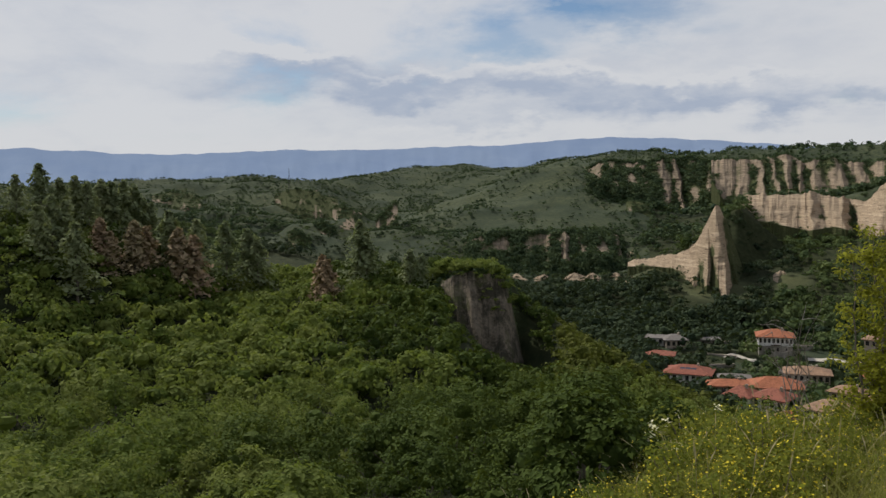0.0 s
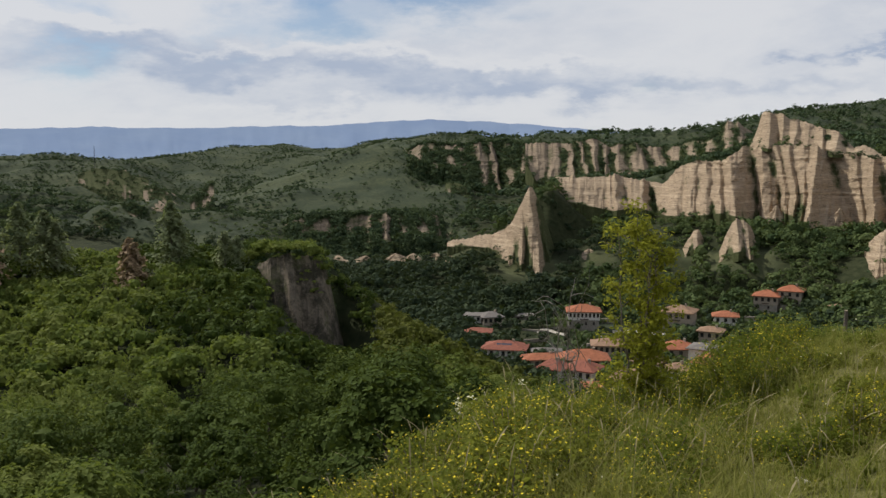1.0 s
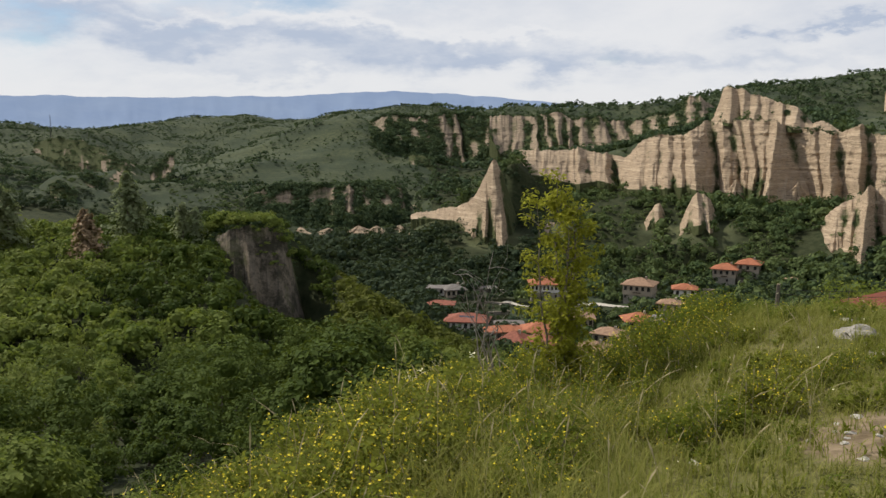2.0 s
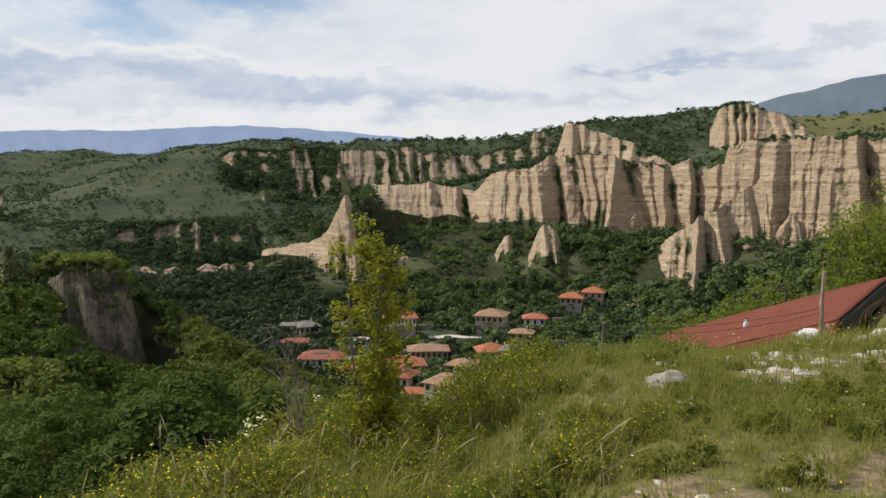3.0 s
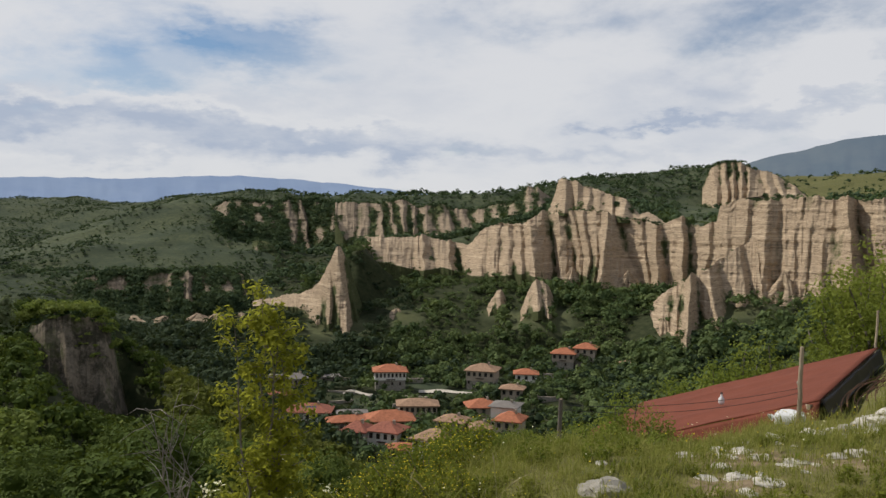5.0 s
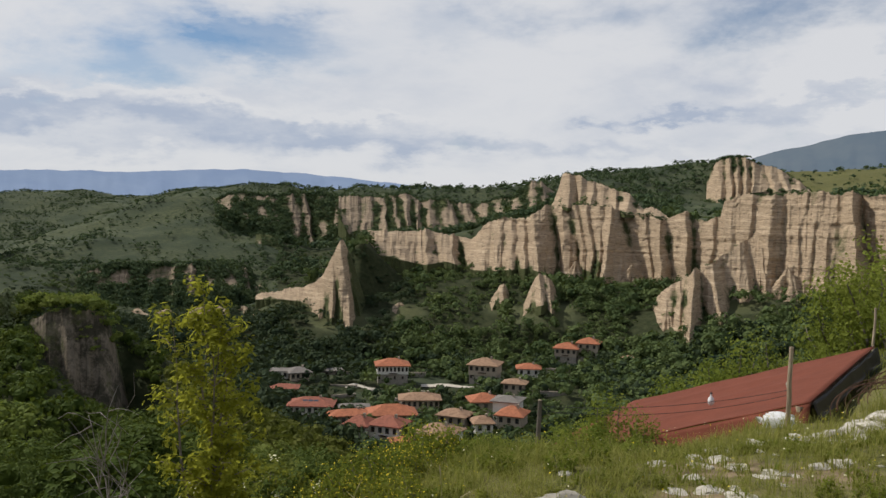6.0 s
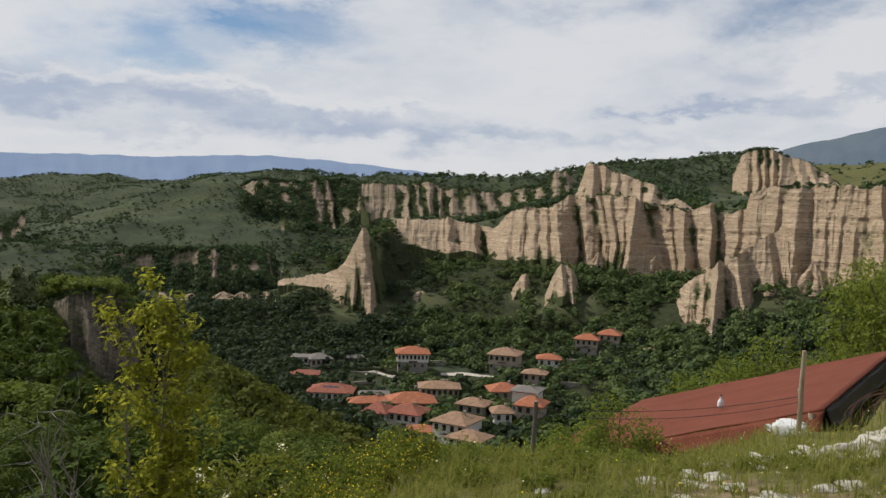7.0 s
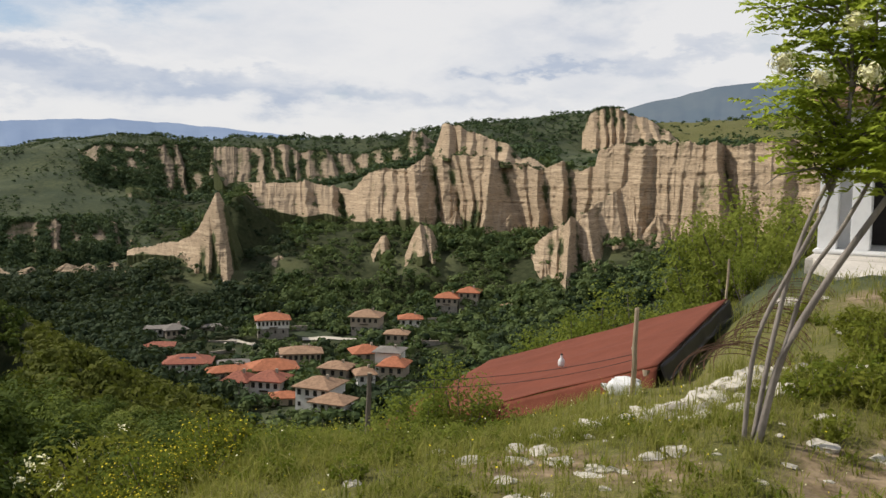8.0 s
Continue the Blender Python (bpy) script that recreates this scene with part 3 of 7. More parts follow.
    rear = np.stack([X[0] - nx / nn * 42, Y[0] - ny / nn * 42, np.minimum(Z[0] - 4, bz - 4)], -1)
    # below, a grown-over slope of talus runs out into the hill
    talus = np.stack([X[-1] + nx / nn * 16, Y[-1] + ny / nn * 16, Z[-1] - 15], -1)
    pts = np.concatenate([rear[None], back[None], np.stack([X, Y, Z], -1), talus[None]])
    green = np.clip(moss + np.clip(V - 0.7, 0, 1) * 1.6 + fbm(S / 14, V * 3, 3, seed + 4) * 0.7 - (spread - 0.4) * veil, 0, 1)
    if shrubs:
        for j in r.integers(0, len(s), shrubs // 2):
            LEDGES.append((X[0, j] - nx[j] / nn[j] * 2.5, Y[0, j] - ny[j] / nn[j] * 2.5, Z[0, j] - 0.9, bush))
        ok = np.argwhere(green > 0.62)
        for i, j in ok[r.permutation(len(ok))[:shrubs]]:
            LEDGES.append((X[i, j], Y[i, j], Z[i, j], bush))
        for j in r.integers(0, len(s), 2 * shrubs):
            k = r.uniform(0, 1)
            LEDGES.append((*((np.array((X[-1, j], Y[-1, j], Z[-1, j])) * (1 - k) + talus[j] * k)), bush))
    green = np.concatenate([np.ones((2, len(s))), green, np.ones((1, len(s)))])
    me = mesh_of(name, pts.reshape(-1, 3), grid_faces(rows + 3, len(s))[:, ::-1], material or CLAY, True, moss=green.ravel())
    return tagged(new(name, me), label, "cliff", kind="structure")


def build_face(name, label, crest, foot, folds, cells=0.6, seed=0, moss=0.1, shrubs=0, material=None, bush=1.0, rough=1.0, tail=42.0, thing_of="", caps=(), skirt=0.0, lush=(), sink=14.0, run_out=0.15):
    """A clay face between its crest and foot lines (bearing, distance, height), folded along ridges and gullies: bearing above and below, metres proud above and below."""
    cb, cd, cz = np.array(crest).T
    fb, fd, fz = np.array(foot).T
    mid = float(np.mean(cd))
    step = cells / mid * 180 / np.pi
    b = np.arange(cb[0], cb[-1] + step / 2, step)
    rows = max(10, int((np.interp(b, cb, cz) - np.interp(b, fb, fz)).max() / cells))
    v = np.linspace(0, 1, rows)
    B, V = np.meshgrid(b, v)
    S = B * np.pi / 180 * mid * 0.6 / cells   # metres, or less on a small face
    r = np.random.default_rng(seed)
    # the great folds, a little crooked
    tb, lb, to, lo = np.array(folds).T
    crook = B + (2.0 * fbm(S / 26 + 7, V * 1.6 + seed, 3, seed + 2) + 0.9 * rough * fbm(S / 5, V * 5 + seed, 3, seed + 3)) * step / 0.6
    proud = np.zeros_like(B)
    begin = r.uniform(-0.15, 0.3, len(tb))   # how far down each fold begins to grow
    for i, k in enumerate(v):
        at = tb + (lb - tb) * k ** 1.1
        order = np.argsort(at)
        grown = np.clip((k - begin) / (1 - begin), 0, 1)
        proud[i] = np.interp(crook[i], at[order], (to + (lo - to) * grown)[order])
    proud -= 3.0 * rough * (1 - V) ** 7
    # small flutes that start at a point and widen downwards
    small = np.zeros_like(B)
    bend = S + 1.2 * fbm(S / 12, V * 1.5 + seed, 3, seed + 6)
    for pitch, high in ((7.0, 2.1), (2.6, 0.75)):
        layer, at = np.zeros_like(S), S[0, 0]
        while at < S[0, -1]:
            w, a, top = pitch * np.exp(r.normal(-0.2, 0.45)), r.uniform(0.4, 1.0), r.uniform(-0.5, 0.65)
            off = bend - at - r.normal(0, 0.35) * pitch * V
            tent = np.clip(1 - np.where(off < 0, -off / (w * 0.6), off / (w * 0.45)) / (0.2 + np.clip(V - top, 0, 1.2)), 0, 1)
            layer = np.maximum(layer, a * tent * np.clip((V - top) / (0.95 - top), 0, 1.1))
            at += w * r.uniform(0.5, 0.9)
        small += layer * high
    level = np.interp(B, cb, cz) * (1 - V) + np.interp(B, fb, fz) * V
    rill = 1 - 2.0 * np.abs(fbm(bend / 3.4, V * 0.6 + seed, 4, seed + 1))
    proud = proud + rough * (small - 0.9 + 1.1 * (rill - 0.4) * np.clip(0.3 + V, 0, 1) + 0.6 * fbm(S / 2.2, level / 2.2, 3, seed + 5))
    # harder beds stand out as ledges
    proud = proud + 1.3 * rough * (value_noise(level / 1.5 + 0.2 * fbm(S / 30, V, 2, 8), S / 40, seed + 9) - 0.5)
    d0 = np.interp(B, cb, cd) * (1 - V ** 1.2) + (np.interp(B, fb, fd) - 5.0 * rough) * V ** 1.2
    D = d0 - proud
    notch = rough * (1.4 * fbm(S[0] / 6, S[0] * 0, 4, seed + 13) + 1.8 * np.abs(fbm(S[0] / 2.2, S[0] * 0 + 5, 3, seed + 14)))
    Z = LOOKOUT[2] + (level - LOOKOUT[2]) * D / d0 + notch[None] * (1 - V) ** 2
    X, Y = spot(B, D)
    low = np.interp(b, fb, fz) - 4
    # the top turns back onto the hill behind
    bx, by = spot(b, D[0] + 0.3 * tail)
    rx, ry = spot(b, D[0] + tail)
    gx, gy = spot(b, D[-1] - run_out * sink)
    pts = np.concatenate([np.stack([rx, ry, np.minimum(Z[0] - 4, low)], -1)[None], np.stack([bx, by, Z[0] - 0.1 * tail], -1)[None], np.stack([X, Y, Z], -1), np.stack([gx, gy, Z[-1] - sink], -1)[None]])
    hollow = proud - (np.roll(proud, 6, 1) + np.roll(proud, -6, 1)) / 2
    green = np.clip(moss + np.clip(V - 0.78, 0, 1) * 1.5 + fbm(S / 12, V * 3, 3, seed + 4) * 0.7 - 0.08 * hollow, 0, 1)
    green[-1] = 1.0
    ridge = proud - (np.roll(proud, 10, 1) + np.roll(proud, -10, 1)) / 2
    green = np.clip(green + skirt * np.clip(V - 0.45, 0, 1) * 2.2 * np.clip(1 - 1.2 * ridge, -0.3, 1.2), 0, 1)
    if lush:   # one flank grown over: the bearing where it begins, above and below
        green = np.clip(green + 0.75 * np.clip((B - lush[0] - (lush[1] - lush[0]) * V) / (6 * step), 0, 1), 0, 1)
    if shrubs:
        for j in r.integers(0, len(b), shrubs // 3):
            x, y = spot(b[j], D[0, j] + 2.0)
            LEDGES.append((float(x), float(y), Z[0, j] - 0.9, bush))
        for b0, b1, size in caps:
            for j in r.integers(np.searchsorted(b, b0), np.searchsorted(b, b1), int((b1 - b0) * 22)):
                x, y = spot(b[j], D[0, j] + r.uniform(0, 5))
                LEDGES.append((float(x), float(y), Z[0, j] - 0.6, size))
        ok = np.argwhere(green > 0.62)
        for i, j in ok[r.permutation(len(ok))[:shrubs]]:
            LEDGES.append((X[i, j], Y[i, j], Z[i, j], bush))
        for j in r.integers(0, len(b), shrubs if run_out > 0.5 else 0):
            k = r.uniform(0, 1)
            LEDGES.append((X[-1, j] * (1 - k) + gx[j] * k, Y[-1, j] * (1 - k) + gy[j] * k, Z[-1, j] - sink * k, bush))
    green = np.concatenate([np.ones((2, len(b))), green, np.ones((1, len(b)))])
    me = mesh_of(name, pts.reshape(-1, 3), grid_faces(rows + 3, len(b))[:, ::-1], material or CLAY, False, moss=green.ravel())
    if thing_of:
        return tagged(new(name, me), label, "earth pyramid", thing_of)
    return tagged(new(name, me), label, "cliff", kind="structure")


def build_pyramid(label, bearing, far, tip, base, wide, sharp=1.25, skew=0.0, seed=0, tail=1.0, shrubs=14):
    """An earth pyramid: an uneven clay spire that spreads into a few crooked ribs."""
    x0, y0 = spot(bearing, far)
    high, turn = (60, 160) if wide > 12 else (30, 90)
    k = np.linspace(0, 1, high)
    a = np.linspace(0, 2 * np.pi, turn + 1)
    A, K = np.meshgrid(a, k)
    A2 = A + 0.9 * fbm(np.cos(A) * 1.2 + K * 1.5, np.sin(A) * 1.2 + seed, 3, seed + 7) + skew * K
    cx, cy = np.cos(A2), np.sin(A2)
    lobes = 1 + 0.85 * fbm(cx * 1.1 + seed * 3.7, cy * 1.1, 2, seed) + 0.45 * (1 - 2 * np.abs(fbm(cx * 2.6 + seed, cy * 2.6 + K * 0.6, 2, seed + 1)))
    R = wide * (0.03 + lobes.clip(0.5, 2.0) * (K ** sharp)) + fbm(cx * 3 + K * 2, cy * 3 + K * 7, 4, seed + 2) * wide * 0.16 * np.sqrt(K)
    R = R + 0.9 * np.sqrt(K) * (value_noise(K * (tip - base) / 1.6, A * 0.7, seed + 8) - 0.5)
    away = radians(bearing)
    across, along = R * np.cos(A), R * np.sin(A) * np.where(np.sin(A) > 0, tail, 1.0)
    across = across + skew * K * wide
    X = x0 + across * np.cos(away) + along * np.sin(away)
    Y = y0 - across * np.sin(away) + along * np.cos(away)
    Z = tip + (base - tip) * K + fbm(np.cos(A) * 3, np.sin(A) * 3 + K * 5, 3, seed + 3) * wide * 0.10 * K
    green = np.clip((K - 0.7) * 1.6 + fbm(np.cos(A) * 2, np.sin(A) * 2 + K * 4, 3, seed + 4) * 0.8 + 0.5 * (np.cos(A - 0.5) > 0.2) * (K > 0.15), 0, 1)
    me = mesh_of("earth_pyramid", np.stack([X, Y, Z], -1).reshape(-1, 3), grid_faces(high, turn + 1)[:, ::-1], CLAY, True, moss=green.ravel())
    ok = np.argwhere(green > 0.7)
    r = np.random.default_rng(seed)
    for i, j in ok[r.permutation(len(ok))[:shrubs]]:
        LEDGES.append((X[i, j], Y[i, j], Z[i, j], 1.0))
    return tagged(new("earth_pyramid", me), label, "earth pyramid", "earth pyramids")


for k, (crest, foot, moss) in enumerate((
        (((-19.0, 625, -6), (-18, 630, -3), (-17, 630, -2), (-16, 615, -8)), ((-19, 608, -12), (-17.4, 600, -13), (-16, 600, -14)), 0.25),
        (((-11.4, 672, -6), (-10.4, 665, -2.5), (-8.8, 648, -4), (-7.3, 632, -11)), ((-11.4, 655, -14), (-9, 628, -19), (-7.3, 615, -21)), 0.55),
        (((-7.7, 618, -16), (-7.0, 610, -14), (-6.0, 600, -20)), ((-7.7, 596, -26), (-6.8, 588, -29), (-6, 588, -28)), 0.2),
        (((-10.7, 462, -25), (-10, 458, -24), (-9.2, 455, -27)), ((-10.7, 446, -34), (-9.2, 440, -36)), 0.45),
        (((-8.9, 492, -22), (-8.3, 488, -21), (-7.6, 490, -24)), ((-8.9, 474, -32), (-7.6, 472, -33)), 0.35),
        (((-4.9, 552, -23), (-4.3, 566, -18), (-3.4, 585, -10)), ((-4.9, 538, -30), (-4.2, 545, -28), (-3.4, 560, -22)), 0.15),
        (((8.9, 610, -15), (9.5, 606, -14), (10.4, 590, -20)), ((8.9, 590, -26), (10.4, 566, -31)), 0.3),
        (((11.6, 600, -14), (12.4, 596, -13), (13.2, 590, -18)), ((11.6, 575, -26), (13.2, 566, -29)), 0.4))):
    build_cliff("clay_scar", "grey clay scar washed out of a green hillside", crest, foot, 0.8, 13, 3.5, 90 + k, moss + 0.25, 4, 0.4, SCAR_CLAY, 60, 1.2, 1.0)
build_face("cliff_main", "tall pale clay cliff cut by sharp gullies and spurs",
           ((18.63, 546, -9.4), (20.31, 538, -9.6), (22.55, 526, -8.4), (25.48, 510, -11.4), (25.86, 509, -11.6), (26.36, 507, -6.1), (26.87, 505, -1.3), (29.42, 496, 1.6), (29.86, 494, 4), (30.51, 492, 7.6), (32.16, 486, 8.2), (34.7, 476, 7.1), (35.43, 473, 5.1), (36.5, 468, 4.4), (37.21, 466, 4.3), (37.86, 463, 0.9), (38.8, 460, 2.6), (39.58, 457, 6.2), (39.94, 456, 2.5), (40.7, 453, 1), (41.57, 450, 4), (41.77, 449, 11.8), (43.33, 443, 13.6), (44.47, 439, 14.2), (47.49, 428, 15.3), (48.43, 425, 13.5), (48.88, 423, 14.5), (49.64, 421, 13.3), (50.48, 418, 13.8), (54.24, 412, 15.4), (58.18, 405, 17.7)),
           ((18.66, 530, -22.2), (20.35, 522, -24.2), (22.61, 510, -27.8), (24.1, 501, -25), (25.99, 492, -29.1), (27.12, 488, -29.2), (29.35, 480, -26.9), (30.28, 477, -28.3), (31.04, 474, -32.2), (31.95, 471, -29.8), (33.03, 467, -25.6), (33.77, 464, -27.6), (34.7, 460, -33.5), (35.26, 457, -37.2), (36.34, 453, -37.6), (37.04, 450, -35.7), (38.46, 445, -36.1), (40.19, 439, -34.9), (43.25, 428, -36.6), (45.37, 420, -32.4), (46.18, 417, -33), (48.09, 411, -35.3), (49.63, 407, -36.5), (50.77, 404, -35.7), (54.54, 396, -33.9), (58.49, 389, -31.9)),
           ((18.65, 18.65, 37.8, 42), (19.96, 19.96, 33.3, 37.5), (22.12, 22.27, 23.4, 24), (22.76, 22.87, 22.5, 30), (23.14, 23.7, 15.3, 13.5), (24.45, 24.63, 10.8, 16.5), (24.89, 25.42, -0.9, -3), (25.94, 25.64, 1.8, 12), (26.99, 26.61, 6.3, 18), (27.21, 26.91, 4, 13.5), (27.66, 27.43, 8.1, 20.2), (27.92, 27.77, 5.9, 15.8), (28.48, 28.33, 9, 22.5), (28.74, 28.7, 6.8, 17.2), (29.22, 29.22, 9.9, 24), (29.44, 29.51, 7.7, 19.5), (29.77, 30.1, 10.8, 25.5), (31.06, 31.61, -5.4, -7.5), (31.65, 31.76, 0, 4.5), (32.02, 32.97, -3.6, -7.5)) + ((32.6, 33.18, 0, 1.5), (32.86, 33.4, -2.2, -1.5), (33.33, 33.69, 1.8, 9), (33.55, 33.91, -0.5, 3.8), (34.05, 34.13, 4.5, 13.5), (34.31, 34.27, 2.2, 9), (34.74, 34.45, 7.2, 21), (35.35, 37.48, -6.3, -10.5), (36.14, 37.55, -2.7, -7.5), (36.77, 37.69, 0, -3), (36.99, 37.76, -1.8, -4.5), (37.73, 37.97, 3.6, 7.5), (38.11, 38.74, -3.6, -7.5), (39.44, 39.57, 1.8, 6), (39.85, 40.19, -3.6, -7.5), (41.22, 40.81, 0.9, 3), (41.49, 41.08, -1.8, -1.5)) + ((42.35, 41.94, 1, 2.3), (42.63, 42.36, -0.7, 0), (43.5, 43.17, 2.1, 4.2), (43.76, 43.47, 0, 0.9), (44.6, 44.4, 4.9, 9.2), (45.41, 45.23, -3.3, -5), (46.59, 45.53, 0, 2.4), (46.68, 46.08, -1.3, 0), (47.32, 46.44, 0.3, 2.6), (47.59, 46.82, -0.6, 0.9), (48.15, 47.43, 0.8, 4.4), (48.49, 48.3, 0, 4), (48.93, 49.9, 5.6, 13.6), (49.44, 50.68, -7.3, -9.4), (50.17, 51.07, -1.4, 0), (50.94, 51.6, 0.7, 2.7), (51.23, 51.87, -1.2, -1.2), (53.18, 52.87, 2.7, 6.5), (53.62, 53.5, -1.6, -1.6), (55.99, 55.89, 1.9, 4.3), (58.26, 58.32, 0, 0)),
           0.6, 3, 0.02, 170, rough=1.0, caps=((26.9, 29.6, 0.9), (31.2, 34.8, 0.7), (37.0, 38.3, 0.7), (43.4, 46.4, 0.8), (48.6, 52, 0.8)))
build_face("cliff_crest", "pale fluted clay crest standing behind the main cliff",
           ((30.88, 514, 7.6), (31.39, 513, 19), (31.58, 512, 26.3), (31.87, 511, 27.9), (32.17, 510, 25.6), (32.64, 508, 26.3), (33.19, 506, 23.3), (33.93, 503, 21.1), (34.66, 499, 18.5), (35.2, 496, 16.6), (35.82, 493, 15.4), (36.33, 490, 11.4), (36.84, 487, 7.4), (37.3, 484, 8.1), (37.73, 482, 6.3), (38.27, 480, 2.8)),
           ((30.89, 500, 4.9), (31.61, 498, 7.6), (32.9, 494, 5.3), (34.71, 486, 4.4), (36.86, 476, 3), (38.28, 470, 1.6)),
           ((31.02, 30.86, -1.8, -3), (31.59, 31.37, -0.9, 1.5), (32.05, 31.98, 2.2, 7.5), (32.45, 32.6, -2.3, -2.5), (32.87, 32.64, 1.7, 4.8), (33.19, 33.05, 0, 1), (33.61, 33.37, 1.5, 4.8), (33.8, 33.89, -0.5, 0), (34.36, 34.17, 1, 3.3), (34.54, 34.61, -0.9, 0), (35.08, 35.09, 1.6, 5.2), (35.26, 35.24, -0.8, 0), (35.92, 35.7, 2.2, 7.3), (36.22, 36.41, -1.1, -1.8), (36.89, 36.81, 1, 3.5), (37.15, 37.34, -1, -1.7), (37.82, 37.85, 0.5, 0.9), (38.37, 38.32, -1.1, -1.8)), 0.5, 6, 0.1, 90, rough=0.6, sink=1.5, caps=((31.3, 33.5, 0.9),))
build_face("cliff_upper", "weathered clay cliff band under a wooded ridge",
           ((16.9, 662, 13.4), (17.64, 663, 14.6), (18.38, 665, 13.6), (19.87, 668, 14.1), (20.79, 669, 16.7), (21.28, 670, 17.7), (21.8, 671, 16.2), (22.3, 672, 10.7), (23.04, 673, 13.1), (23.98, 674, 13.4), (24.55, 675, 11), (25.48, 677, 10.4), (26.23, 678, 11.6), (27.15, 680, 13.7), (28.26, 682, 15.8), (29.17, 684, 25), (29.6, 684, 29.6), (30.19, 685, 28.9), (30.65, 686, 23.8), (31.4, 687, 18.7)),
           ((16.93, 624, -0.2), (17.63, 624, -13.7), (18.82, 624, -14.2), (19.93, 624, -11.5), (21.04, 625, -8.7), (22.17, 627, -11.7), (23.68, 628, -14.5), (25.18, 631, -17.4), (25.92, 633, -13.9), (26.64, 635, -3.8), (28.11, 641, 5.8), (29.95, 648, 8.9), (31.42, 653, 9.4)),
           ((16.92, 16.81, -2.4, -7), (17.72, 17.47, 2.2, 10.3), (18.34, 18.18, 0, 4.7), (18.85, 18.47, 1.8, 10.3), (19.22, 19.35, -1.7, 0), (19.79, 20.13, 2.5, 14.1), (20.05, 20.35, -4.5, -4.3), (20.45, 20.89, 1, 9.2), (20.7, 21.26, -4.8, -4.5), (21.3, 21.5, 2, 9.5), (21.68, 22.04, -3.3, -4.7), (22.06, 22.21, 1.2, 6.7), (22.29, 22.69, -3.7, -2.3), (22.65, 23.22, 5.8, 19.9), (23.31, 23.96, -1.9, 0), (24.05, 25.05, 4, 17.9), (24.39, 25.57, -1.3, 0), (25.26, 25.89, 1.8, 10), (25.74, 26.29, -6.5, -7.4), (26.41, 26.54, 0, 3.3)) + ((26.81, 27, -3.8, -5.5), (27.4, 27.57, 1.2, 7.1), (27.8, 28.02, -1.7, -2.4), (28.55, 28.43, 0, 3.7), (29.06, 29.16, -3.3, -6.2), (29.57, 29.65, 2.7, 8.7), (30.03, 30.19, -0.7, 0), (30.53, 30.44, 1.1, 4.1), (30.85, 30.91, -2.9, -3.6), (31.45, 31.42, -4.7, -9)), 0.7, 9, 0.42, 600, material=GREYED_CLAY, bush=1.5, rough=1.2)
build_face("cliff_upper_west", "weathered grey clay faces half grown over with scrub",
           ((9.14, 679, 6.6), (9.73, 681, 12), (10.37, 682, 14.4), (11.26, 685, 12.6), (11.97, 686, 13.8), (12.88, 688, 12.4), (13.78, 690, 15.5), (14.51, 693, 16.7), (15.24, 695, 14.3), (15.98, 696, 13.7), (16.82, 698, 14.1), (17.2, 699, 12.4)),
           ((9.15, 641, 2.3), (10.4, 640, -2.6), (11.83, 638, -6.3), (12.92, 636, -11.2), (14.03, 638, -20), (15.14, 640, -26), (16.22, 643, -15.4), (17.24, 645, -6.8)),
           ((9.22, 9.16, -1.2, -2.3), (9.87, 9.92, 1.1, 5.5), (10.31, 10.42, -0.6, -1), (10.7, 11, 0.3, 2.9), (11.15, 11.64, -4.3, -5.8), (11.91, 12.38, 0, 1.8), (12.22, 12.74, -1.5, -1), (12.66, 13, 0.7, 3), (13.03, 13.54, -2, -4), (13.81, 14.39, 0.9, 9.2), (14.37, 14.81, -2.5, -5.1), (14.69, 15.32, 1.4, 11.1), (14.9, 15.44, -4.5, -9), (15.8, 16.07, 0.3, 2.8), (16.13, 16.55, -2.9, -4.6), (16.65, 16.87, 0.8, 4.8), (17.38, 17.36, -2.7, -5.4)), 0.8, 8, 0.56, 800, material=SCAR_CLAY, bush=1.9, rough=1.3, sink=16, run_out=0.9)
build_face("cliff_peak", "fluted clay face below a wooded summit",
           ((40.66, 790, 34.9), (40.91, 788, 43.7), (41.16, 787, 50.5), (41.56, 786, 54.4), (42.22, 783, 56.2), (42.89, 781, 55.6), (43.4, 779, 51.7), (43.84, 778, 47.9), (44.56, 776, 46.9), (45.22, 775, 41.7), (45.62, 774, 37.1), (46.04, 773, 35.2), (46.4, 772, 30.6), (46.72, 772, 27.9)),
           ((40.71, 764, 15.8), (41.67, 759, 14.1), (43.32, 755, 21), (44.62, 755, 24.1), (45.91, 756, 24.5), (46.73, 757, 24.7)),
           ((40.85, 40.81, -3, -4.9), (41.25, 41.53, 1.3, 4.2), (41.69, 41.73, -2.3, -2.6), (41.93, 42.17, 1.9, 6.5), (42.18, 42.34, -2.8, -3.1), (42.42, 42.54, 1.8, 7.6), (42.67, 42.83, -3, -3.3), (42.98, 42.99, 1.8, 7.6), (43.24, 43.33, -1.5, -1.7), (43.51, 43.29, 3, 10), (43.99, 44.45, -2.6, -2.9), (44.24, 44.77, 0.8, 5.6), (44.66, 45.22, -1.4, -2.3), (45.02, 45.56, 0.8, 4), (45.51, 45.73, -2, -3.3), (46.04, 46.11, 1.4, 3.5), (46.29, 46.43, -0.8, -1.4), (46.8, 46.88, -1.6, -2.7)), 0.8, 21, 0.12, 150, sink=4, bush=1.3, rough=0.8, caps=((40.9, 43.9, 1.7),))
